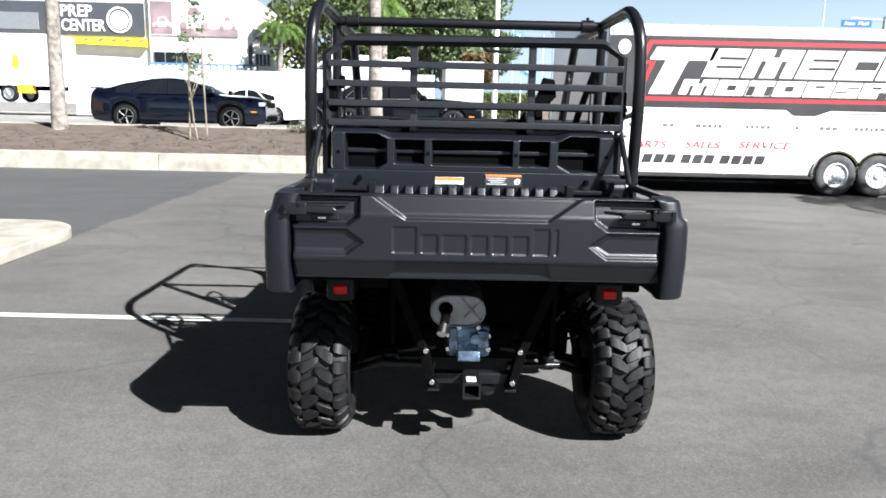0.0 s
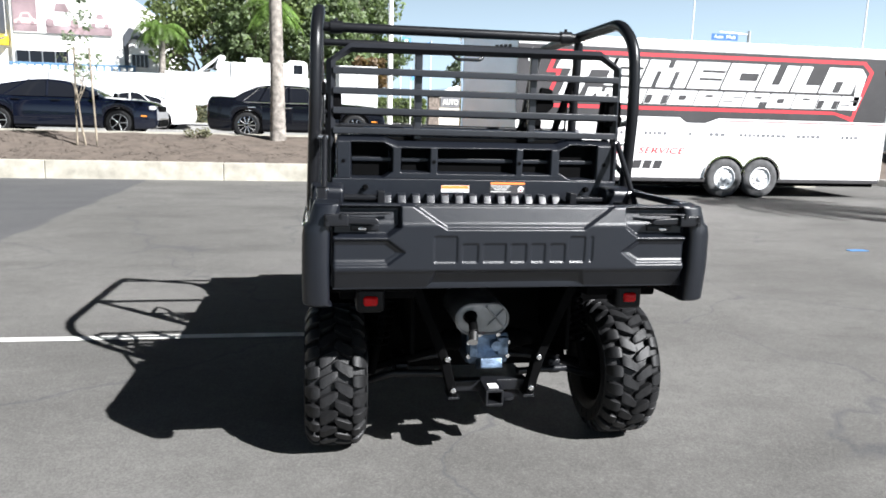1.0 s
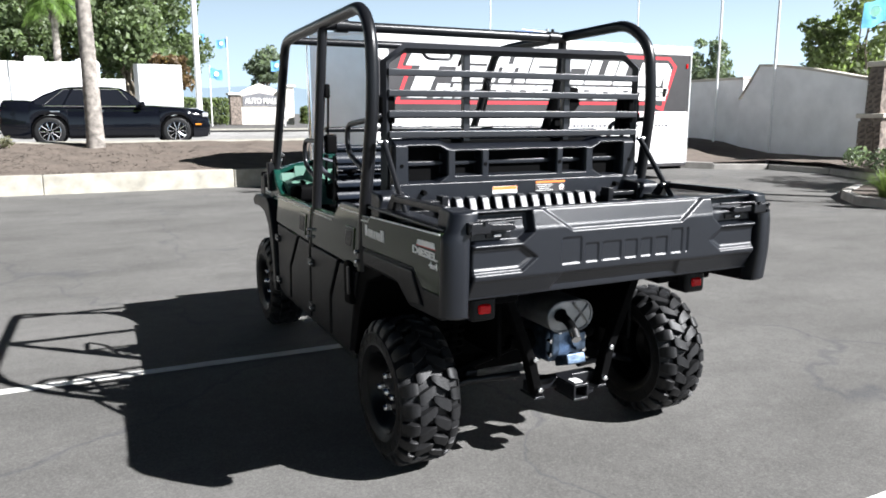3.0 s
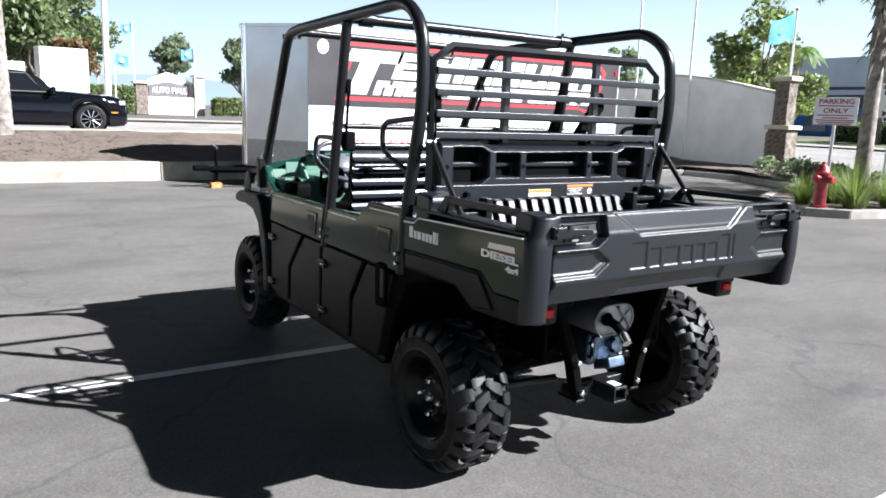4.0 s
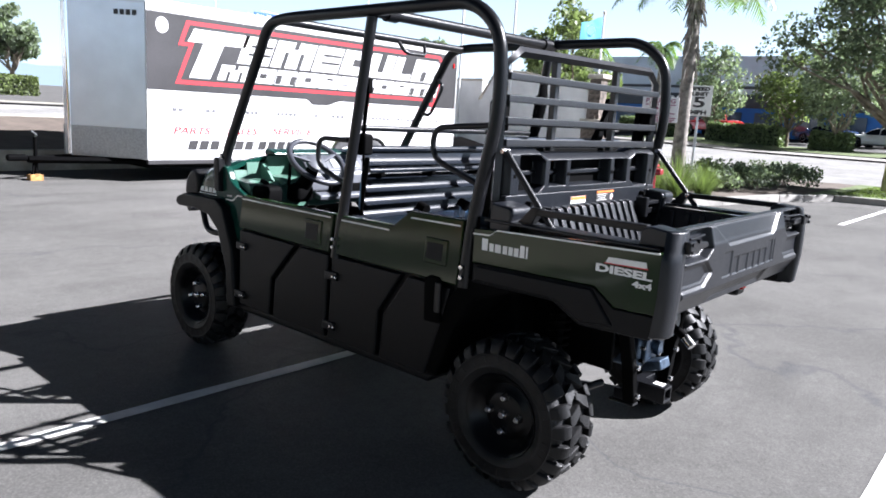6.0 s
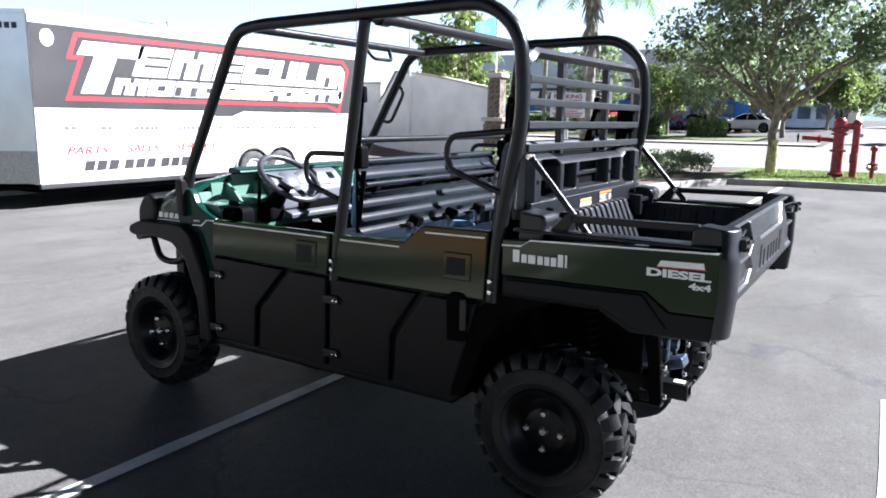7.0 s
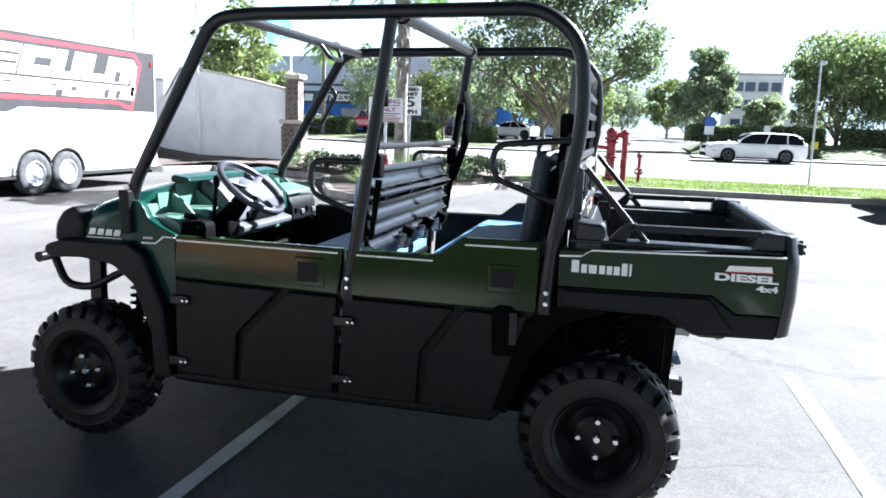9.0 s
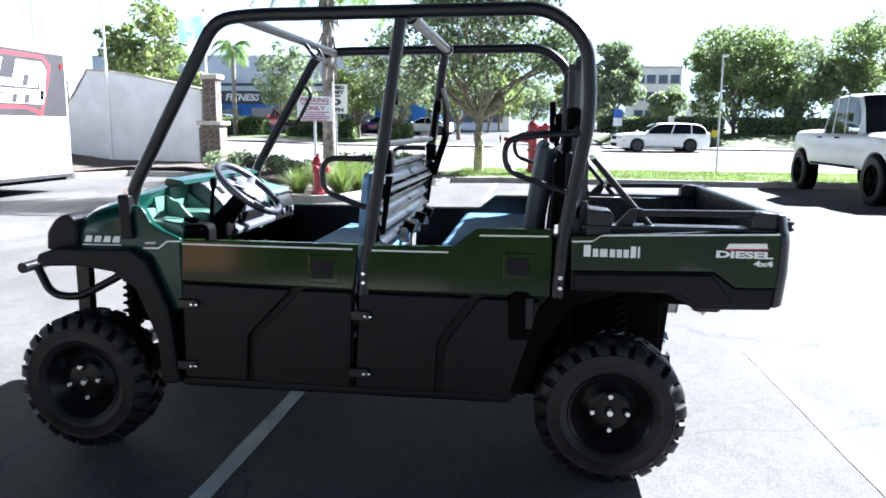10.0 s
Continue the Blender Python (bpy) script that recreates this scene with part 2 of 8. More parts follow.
M_CARRED = material("red car paint", (0.5, 0.02, 0.02), 0.3, 0, 0.05, 2, 0.0, 100, coat=0.8)
M_CARBLUE = material("dark blue car paint", (0.02, 0.05, 0.14), 0.3, 0, 0.05, 2, 0.0, 100, coat=0.8)
M_HYDRANT = material("red enamel paint", (0.30, 0.022, 0.032), 0.4, 0, 0.25, 9, 0.2, 90)
M_BARK = material("grey brown bark", (0.22, 0.185, 0.14), 0.95, 0, 0.3, 6, 0.9, 30)
M_WRAP = material("pale painted bark", (0.52, 0.48, 0.26), 0.9, 0, 0.25, 8, 0.6, 40)
M_PALMBARK = material("ringed palm bark", (0.24, 0.215, 0.19), 0.95, 0, 0.3, 7, 0.7, 26)
M_LEAF = leaf_material("broad tree leaves", (0.185, 0.225, 0.155))
M_LEAF2 = leaf_material("dark tree leaves", (0.160, 0.205, 0.105))
M_HEDGECORE = material("dark green hedge core", (0.035, 0.045, 0.025), 0.95, 0, 0.4, 6, 0.8, 30)
M_LEAF3 = leaf_material("yellow green leaves", (0.155, 0.195, 0.08))
M_DRYLEAF = leaf_material("dry grey green leaves", (0.185, 0.180, 0.115))
M_LEAFDEEP = leaf_material("deep green tree leaves", (0.115, 0.146, 0.098))
M_RUST = leaf_material("rust red leaves", (0.16, 0.105, 0.055))
M_FROND = leaf_material("palm leaflets", (0.13, 0.21, 0.05))
M_STUCCO = material("pale stucco", (0.87, 0.86, 0.86), 0.9, 0, 0.06, 1.5, 0.4, 45)
M_WALLWHITE = material("white painted block wall", (0.80, 0.79, 0.76), 0.85, 0, 0.05, 0.6, 0.2, 30)
# white lowered to grey to carry the tree shade on the wall
M_FENCEWHITE = material("white painted wall greyed for shade", (0.56, 0.57, 0.58), 0.85, 0, 0.12, 0.7, 0.3, 25)
M_STONE = material("brown split stone", (0.19, 0.155, 0.13), 0.9, 0, 0.35, 7, 0.9, 25)
M_CAP = material("pale concrete cap", (0.55, 0.50, 0.43), 0.85, 0, 0.1, 4, 0.3, 50)
M_BLUEWALL = material("blue painted wall", (0.03, 0.16, 0.50), 0.7, 0, 0.08, 0.5, 0.1, 20)
M_GREYWALL = material("blue grey cladding", (0.54, 0.60, 0.68), 0.7, 0, 0.08, 0.4, 0.1, 20)
M_CHARCOAL = material("dark grey panel", (0.05, 0.055, 0.065), 0.6, 0, 0.1, 0.8, 0.1, 20)
M_YELLOW = material("yellow paint", (0.80, 0.60, 0.03), 0.6, 0, 0.08, 1, 0.1, 40)
M_FLAG = leaf_material("sky blue flag cloth", (0.16, 0.42, 0.85), 0.1, 5)
M_BLOCK = material("worn orange wood", (0.42, 0.22, 0.07), 0.8, 0, 0.35, 14, 0.4, 60)
M_FLAGWHITE = leaf_material("white printed cloth", (0.8, 0.8, 0.8), 0.05, 5)
M_RAILBLUE = material("pale blue rail paint", (0.11, 0.21, 0.34), 0.5, 0, 0.08, 2, 0.05, 40)
M_SIGNPURPLE = material("dark red sign ink", (0.30, 0.05, 0.12), 0.6, 0, 0.1, 5, 0.0, 100)
M_GALV = material("galvanised steel", (0.45, 0.46, 0.47), 0.45, 0.8, 0.1, 15, 0.1, 100)
M_NOSE = material("pale silver paint", (0.84, 0.87, 0.92), 0.32, 0.6, 0.04, 2, 0.05, 60)
M_TREADPLATE = material("grey tread plate", (0.42, 0.43, 0.44), 0.4, 0.8, 0.1, 30, 0.4, 120)
M_MAUVE = material("printed mauve grey vinyl", (0.26, 0.19, 0.20), 0.6, 0, 0.3, 0.6, 0.0, 40)
M_CARPRINT = material("printed pale rose vinyl", (0.60, 0.42, 0.40), 0.6, 0, 0.15, 0.8, 0.0, 40)
# haze over the hills is put in as a pale blue emission
M_HILL = material("hillside with haze glow", (0.02, 0.03, 0.04), 1.0, 0, 0.1, 0.02, 0.0, 1, spec=0.0)
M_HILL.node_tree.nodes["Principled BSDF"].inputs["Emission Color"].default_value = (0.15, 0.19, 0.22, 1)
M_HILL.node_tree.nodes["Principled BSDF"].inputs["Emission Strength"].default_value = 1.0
M_BLUESIGN = material("blue sign face", (0.02, 0.10, 0.42), 0.5, 0, 0.05, 5, 0, 100)
M_CARGREEN = material("pale green grey car paint", (0.25, 0.32, 0.32), 0.3, 0, 0.05, 2, 0.0, 100, coat=0.8)


# ---- mesh tools ----
AXES = {"x": lambda u, v, a: (a, u, v), "y": lambda u, v, a: (u, a, v), "z": lambda u, v, a: (u, v, a)}


def bevelled(bm, geom_faces, width, segments=2):
    if width > 0:
        edges = {e for f in geom_faces for e in f.edges}
        bmesh.ops.bevel(bm, geom=list(edges), offset=width, segments=segments, affect="EDGES", profile=0.5, clamp_overlap=True)


def add_prism(bm, pts, axis, a, b, bevel=0.0, segments=2):
    """A polygon in a plane across the axis, drawn out from a to b."""
    lo = [bm.verts.new(AXES[axis](u, v, a)) for u, v in pts]
    hi = [bm.verts.new(AXES[axis](u, v, b)) for u, v in pts]
    n = len(pts)
    faces = [bm.faces.new(lo), bm.faces.new(hi)]
    faces += [bm.faces.new((lo[i], lo[(i + 1) % n], hi[(i + 1) % n], hi[i])) for i in range(n)]
    bmesh.ops.recalc_face_normals(bm, faces=faces)
    bevelled(bm, faces, bevel, segments)
    return bm


def add_box(bm, c, s, bevel=0.0, turn=None, segments=2):
    verts = bmesh.ops.create_cube(bm, size=1)["verts"]
    m = Matrix.Translation(c) @ (turn if turn is not None else Matrix()) @ Matrix.Diagonal((*s, 1))
    bmesh.ops.transform(bm, matrix=m, verts=verts)
    bevelled(bm, {f for v in verts for f in v.link_faces}, bevel, segments)
    return bm


def rounded(pts, r, steps=5):
    """A polyline with its corners rounded."""
    pts = [Vector(p) for p in pts]
    out = [pts[0]]
    for a, b, c in zip(pts, pts[1:], pts[2:]):
        d = min(r, (a - b).length * 0.48, (c - b).length * 0.48)
        p, q = b + (a - b).normalized() * d, b + (c - b).normalized() * d
        for i in range(steps + 1):
            t = i / steps
            out.append((1 - t) ** 2 * p + 2 * t * (1 - t) * b + t * t * q)
    return out + [pts[-1]]


def add_tube(bm, pts, r, n=12, fillet=0.0, closed=False, flat=1.0):
    """A round bar along a polyline; r may be a number or one a point."""
    pts = rounded(pts, fillet) if fillet else [Vector(p) for p in pts]
    rs = r if isinstance(r, (list, tuple)) else [r] * len(pts)
    rings, side = [], None
    for i, p in enumerate(pts):
        a = pts[i - 1] if i or closed else p
        b = pts[(i + 1) % len(pts)] if i < len(pts) - 1 or closed else p
        d = (b - a).normalized()
        if side is None:
            side = d.cross(Vector((0, 0, 1)) if abs(d.z) < 0.9 else Vector((1, 0, 0))).normalized()
        side = (side - d * side.dot(d)).normalized()
        up = side.cross(d)
        rings.append([bm.verts.new(p + (side * math.cos(k * math.tau / n) + up * math.sin(k * math.tau / n) * flat) * rs[i]) for k in range(n)])
    faces = []
    for i in range(len(rings) if closed else len(rings) - 1):
        p, q = rings[i], rings[(i + 1) % len(rings)]
        faces += [bm.faces.new((p[k], p[(k + 1) % n], q[(k + 1) % n], q[k])) for k in range(n)]
    if not closed:
        faces += [bm.faces.new(rings[0]), bm.faces.new(rings[-1])]
    bmesh.ops.recalc_face_normals(bm, faces=faces)
    return bm


def add_cyl(bm, a, b, r, r2=None, n=16, bevel=0.0):
    a, b = Vector(a), Vector(b)
    r2 = r if r2 is None else r2
    if bevel:
        d = (b - a).normalized() * bevel
        return add_tube(bm, [a, a + d, b - d, b], [r - bevel, r, r2, r2 - bevel], n)
    return add_tube(bm, [a, b], [r, r2], n)


def add_lathe(bm, profile, m=None, n=32, closed=False):
    """Turns (radius, height) pairs round the local z axis."""
    m = m if m is not None else Matrix()
    rings = []
    for r, h in profile:
        if r < 1e-5:
            rings.append([bm.verts.new(m @ Vector((0, 0, h)))] * n)
        else:
            rings.append([bm.verts.new(m @ Vector((r * math.cos(k * math.tau / n), r * math.sin(k * math.tau / n), h))) for k in range(n)])
    faces = []
    pairs = list(zip(rings, rings[1:])) + ([(rings[-1], rings[0])] if closed else [])
    for p, q in pairs:
        for k in range(n):
            vs = [p[k], p[(k + 1) % n], q[(k + 1) % n], q[k]]
            vs = [v for i, v in enumerate(vs) if v not in vs[:i]]
            if len(vs) > 2:
                faces.append(bm.faces.new(vs))
    bmesh.ops.recalc_face_normals(bm, faces=faces)
    return bm


def mesh_of(name, bm, mat, smooth=35):
    """Links nothing; large faces keep their own normal, so that bevels stay crisp."""
    me = bpy.data.meshes.new(name)
    bm.normal_update()
    limit = math.cos(radians(max(smooth, 50)))
    area = {f: f.calc_area() for f in bm.faces}
    normals = []
    for f in bm.faces:
        nf = f.normal
        for v in f.verts:
            n = Vector()
            for g in v.link_faces:
                if g.normal.dot(nf) > limit:
                    n += g.normal * area[g]
            normals.append(n.normalized() if n.length > 1e-12 else nf.copy())
    bm.to_mesh(me)
    bm.free()
    me.materials.append(mat)
    me.polygons.foreach_set("use_smooth", [True] * len(me.polygons))
    me.normals_split_custom_set(normals)
    return me


def part(name, bm, mat, parent, label="", at=None):
    """One mesh under a thing or a part."""
    me = bm if isinstance(bm, bpy.types.Mesh) else mesh_of(name, bm, mat)
    ob = new(name, me)
    ob.parent = parent
    if at is not None:
        ob.matrix_basis = at
    if label:
        ob["label"] = label
    return ob


def thing(name, label, category, at=None, group="", kind=""):
    ob = new(name)
    ob.empty_display_size = 0.2
    if at is not None:
        ob.matrix_basis = at
    return tagged(ob, label, category, group, kind)


def solid(name, bm, mat, label, category="", kind="", group="", at=None):
    """A thing or piece of the setting that is one mesh."""
    ob = new(name, bm if isinstance(bm, bpy.types.Mesh) else mesh_of(name, bm, mat))
    if at is not None:
        ob.matrix_basis = at
    return tagged(ob, label, category, group, kind)


def B():
    return bmesh.new()


def box(c, s, bevel=0.0, turn=None):
    return add_box(B(), c, s, bevel, turn)


def prism(pts, axis, a, b, bevel=0.0):
    return add_prism(B(), pts, axis, a, b, bevel)


def tube(pts, r, n=12, fillet=0.0, closed=False):
    return add_tube(B(), pts, r, n, fillet, closed)


def cyl(a, b, r, r2=None, n=16, bevel=0.0):
    return add_cyl(B(), a, b, r, r2, n, bevel)


def lathe(profile, m=None, n=32, closed=False):
    return add_lathe(B(), profile, m, n, closed)


def raw_mesh(name, verts, faces, mat, smooth=False):
    me = bpy.data.meshes.new(name)
    me.from_pydata(verts, [], faces)
    me.materials.append(mat)
    if smooth:
        me.polygons.foreach_set("use_smooth", [True] * len(me.polygons))
    return me


def lettering(words, size, mat, depth=0.002, bold=0.0, shear=0.0, align="CENTER", width=None):
    """A mesh of words in the built-in font, in its own xy plane; squeezed to a width where one is given."""
    cu = bpy.data.curves.new("lettering", "FONT")
    cu.body, cu.size, cu.extrude, cu.offset, cu.shear = words, size, depth, bold, shear
    cu.align_x, cu.align_y, cu.resolution_u = align, "CENTER", 3
    ob = bpy.data.objects.new("lettering", cu)
    scene.collection.objects.link(ob)
    bpy.context.view_layer.update()
    me = bpy.data.meshes.new_from_object(ob.evaluated_get(bpy.context.evaluated_depsgraph_get()))
    bpy.data.objects.remove(ob)
    bpy.data.curves.remove(cu)
    if width:
        xs = [v.co.x for v in me.vertices]
        k = width / (max(xs) - min(xs))
        me.transform(Matrix.Diagonal((k, 1, 1, 1)))
    me.materials.clear()
    me.materials.append(mat)
    return me


FACE_WEST = Matrix(((0, 0, -1, 0), (-1, 0, 0, 0), (0, 1, 0, 0), (0, 0, 0, 1)))
FACE_SOUTH = Matrix(((1, 0, 0, 0), (0, 0, -1, 0), (0, 1, 0, 0), (0, 0, 0, 1)))
FACE_EAST = Matrix(((0, 0, 1, 0), (1, 0, 0, 0), (0, 1, 0, 0), (0, 0, 0, 1)))


def placed(x, y, z, face):
    return Matrix.Translation((x, y, z)) @ face


# ---- ground, kerbs and planting ----
def smoothstep(a, b, v):
    t = min(1, max(0, (v - a) / (b - a)))
    return t * t * (3 - 2 * t)


def ground_z(x, y):
    lot = 0.006 * max(0.0, min(y, 14) - 2)
    north = smoothstep(12.5, 16.5, y) * (0.86 - 0.07) * (1 - 0.8 * smoothstep(10, 22, x))
    east = 0.02 * max(0.0, min(x, 80) - 20)
    far = 3.0 * smoothstep(120, 600, math.hypot(x, y))
    return lot * (1 - smoothstep(14, 24, x)) + north + east + far - 0.004


def street_dip(y):
    return 0.13 * smoothstep(16.55, 17.2, y) * (1 - smoothstep(27.4, 28.0, y))


def sheet(name, xs, ys, mat, lift=0.0, label="", kind="structure", category="", dip=None):
    verts = [(x, y, ground_z(x, y) + lift - (dip(y) if dip else 0.0)) for y in ys for x in xs]
    w = len(xs)
    faces = [(j * w + i, j * w + i + 1, (j + 1) * w + i + 1, (j + 1) * w + i) for j in range(len(ys) - 1) for i in range(w - 1)]
    return tagged(new(name, raw_mesh(name, verts, faces, mat, True)), label, category, "", kind)


def steps(a, b, n):
    return [a + (b - a) * i / n for i in range(n + 1)]


sheet("ground", [-900, -400, -200, -100, -60] + steps(-40, 40, 60) + [60, 90, 130, 200, 400, 900],
      [-900, -400, -200, -100, -60] + steps(-40, 60, 90) + [70, 90, 130, 200, 400, 900], M_ASPHALT, 0, "grey worn asphalt of the parking lot", "structure", "ground", lambda y: 0.22 * smoothstep(14.0, 16.5, y) * (1 - smoothstep(28.5, 31.0, y)))
sheet("road_north", steps(-70, 16, 40), [16.6, 16.75, 16.9, 17.05, 17.2, 18, 20, 22, 24, 26, 27.4, 27.7, 28], M_ROAD, 0.012, "pale asphalt street behind the planting strip", "structure", "road", street_dip)
sheet("road_east", [20.6, 24, 28, 32, 37], steps(-60, 70, 40), M_ROAD, 0.012, "pale sunlit asphalt street", "structure", "road")
sheet("pavement", steps(-70, 12, 30), [16.0, 16.6], M_CURB, 0.05, "cream concrete kerb walk beside the street", "structure", "pavement")
sheet("pavement_far", steps(-70, 16, 30), [28, 31.5], M_CURB, 0.1, "cream concrete pavement across the street", "structure", "pavement")
sheet("road_side", steps(37, 120, 12), [-3.4, -1.5, 0.5, 2.4], M_ROAD, 0.016, "pale side street running away from the lot", "structure", "road")
sheet("pavement_east_north", [37.0, 39.5], steps(2.6, 70, 20), M_CURB2, 0.1, "grey concrete pavement across the street", "structure", "pavement")
sheet("pavement_east", [37.0, 39.5], steps(-60, -3.6, 20), M_CURB2, 0.1, "grey concrete pavement across the street", "structure", "pavement")

def parking_line(y, x0, x1, w=0.1, slant=0.0):
    n = 24
    verts, faces = [], []
    rng = random.Random(int(y * 10))
    for i in range(n + 1):
        x = x0 + (x1 - x0) * i / n
        for s in (-1, 1):
            verts.append((x, y + slant * x + s * (w / 2 + rng.uniform(-0.004, 0.004)), ground_z(x, y) + 0.005))
    faces = [(2 * i, 2 * i + 2, 2 * i + 3, 2 * i + 1) for i in range(n)]
    return tagged(new("parking_line", raw_mesh("parking_line", verts, faces, M_LINE)), "worn white painted parking line on the asphalt", "road marking", "parking lines", "structure")


parking_line(1.618, -5.4, 1.3, 0.085, slant=-0.012)
parking_line(-1.168, -5.4, 1.32, 0.092, slant=0.012)
parking_line(-3.9, -5.4, 1.3)
for yy in (-4.3, -1.5, 1.3):
    parking_line(yy, 10.8, 15.5)


def kerb_run(name, pts, w, h, mat, label, joint=3.0):
    """A kerb of separate concrete lengths along a polyline."""
    root = thing(name, label, "kerb", kind="structure")
    pts = [Vector((p[0], p[1], 0)) for p in pts]
    dist, cuts = 0.0, []
    for a, b in zip(pts, pts[1:]):
        d = (b - a).normalized()
        side = Vector((-d.y, d.x, 0)) * w
        length = (b - a).length
        n = max(1, round(length / joint))
        for i in range(n):
            p, q = a + d * (length * i / n + 0.004), a + d * (length * (i + 1) / n - 0.004)
            bm = B()
            lo = [bm.verts.new((v.x, v.y, ground_z(v.x, v.y) - 0.1)) for v in (p, q, q + side, p + side)]
            top = [bm.verts.new((v.x, v.y, max(ground_z(p.x, p.y), ground_z(q.x, q.y)) * 0.5 + 0.5 * ground_z(v.x, v.y) + h)) for v in (p + side * 0.08, q + side * 0.08, q + side, p + side)]
            fs = [bm.faces.new(top), bm.faces.new(lo)] + [bm.faces.new((lo[k], lo[(k + 1) % 4], top[(k + 1) % 4], top[k])) for k in range(4)]
            bmesh.ops.recalc_face_normals(bm, faces=fs)
            bevelled(bm, fs, 0.018)
            part("kerb_length", bm, mat, root)
    return root


def arc(cx, cy, r, a0, a1, n):
    return [(cx + r * math.cos(radians(a0 + (a1 - a0) * i / n)), cy + r * math.sin(radians(a0 + (a1 - a0) * i / n))) for i in range(n + 1)]


kerb_run("planter_kerb", [(-30, 12.2), (11.0, 12.35)], 0.22, 0.37, M_CURB, "tall cream concrete kerb of the bark planting strip", joint=3.4)


def bed(name, outline, z_of, mat, label, cells=0.5, rough=0.03, seed=3):
    """A planted patch: a fine uneven sheet inside an outline."""
    bm = B()
    vs = [bm.verts.new((x, y, 0)) for x, y in outline]
    f = bm.faces.new(vs)
    xs, ys = [p[0] for p in outline], [p[1] for p in outline]
    for ax, lo, hi in ((0, min(xs), max(xs)), (1, min(ys), max(ys))):
        v = lo + cells
        while v < hi:
            co, no = (Vector((v, 0, 0)), Vector((1, 0, 0))) if ax == 0 else (Vector((0, v, 0)), Vector((0, 1, 0)))
            bmesh.ops.bisect_plane(bm, geom=bm.verts[:] + bm.edges[:] + bm.faces[:], plane_co=co, plane_no=no)
            v += cells
    for v in bm.verts:
        v.co.z = z_of(v.co.x, v.co.y) + rough * noise.noise(Vector((v.co.x * 1.7 + seed, v.co.y * 1.7, 0)))
    bmesh.ops.recalc_face_normals(bm, faces=bm.faces[:])
    for f in bm.faces:
        if f.normal.z < 0:
            f.normal_flip()
    return solid(name, bm, mat, label, "planting bed", "structure")


def strip_z(x, y):
    t = min(1, max(0, (y - 12.3) / 3.7))
    return 0.40 + (0.88 - 0.40) * t


bed("planting_strip", [(-30, 12.38), (11, 12.53), (11, 16.0), (-30, 16.0)], strip_z, M_MULCH, "brown bark mulch strip above the tall kerb", 0.4, 0.05)

EAST_EDGE = [(12.4, 13.2), (13.6, 12.0), (14.9, 11.3), (15.1, 9.6), (14.2, 7.6), (11.8, 6.6), (10.4, 5.9), (9.75, 5.2), (9.6, 4.5), (10.05, 3.95), (11.5, 3.6), (13.8, 3.2), (15.5, 2.5), (15.9, 1.2), (15.9, -9), (15.9, -26)]
kerb_run("lot_kerb", EAST_EDGE, 0.16, 0.15, M_CURB2, "weathered grey concrete kerb round the corner planting", joint=2.4)
bed("corner_bed", [(x + 0.12, y + 0.1) for x, y in EAST_EDGE[:13]] + [(20.4, 2.5), (20.4, 16), (12.4, 16)], lambda x, y: ground_z(x, y) + 0.13 + 0.2 * smoothstep(12, 17, x) * smoothstep(7, 10, y), M_MULCH, "dark bark planting bed at the lot's corner", 0.5, 0.04)
bed("lawn_strip", [(16.02, -26), (16.02, 1.2), (15.62, 2.55), (15.0, 3.0), (20.6, 3.0), (20.6, -26)], lambda x, y: ground_z(x, y) + 0.145, M_GRASS, "bright green mown lawn strip along the lot", 0.6, 0.03)
bed("far_lawn", [(39.5, -40), (39.5, -4.4), (41, -3.8), (47, -4.2), (47, -40)], lambda x, y: ground_z(x, y) + 0.14, M_GRASS, "mown green lawn across the street", 2.0, 0.05)
bed("far_lawn_north", [(39.5, 6), (39.5, 60), (47, 60), (47, 6)], lambda x, y: ground_z(x, y) + 0.14, M_GRASS, "mown green verge across the street", 2.0, 0.05)

# raised concrete island tip
island = arc(-4.78, 4.3, 0.72, 80, 0, 8)
solid("traffic_island", prism([(-13, 5.0), *island, (-4.02, 2.2), (-13, 2.0)], "z", 0.0, 0.13, 0.02), M_CURB, "cream concrete island with a rounded kerb", "island", "structure")


# unseen plain wall closing the lot behind the walk, added for door reflections
solid("wall_west", box((-19.0, 11.7, 1.6), (0.4, 6.0, 3.4), 0.02), M_BROWNWALL, "plain brown wall closing the lot, unseen, added for reflections", "wall", "structure")


# ---- utility vehicle ----
utv = thing("utility_vehicle", "dark green and black two-row diesel utility vehicle with open roll cage", "utility vehicle")


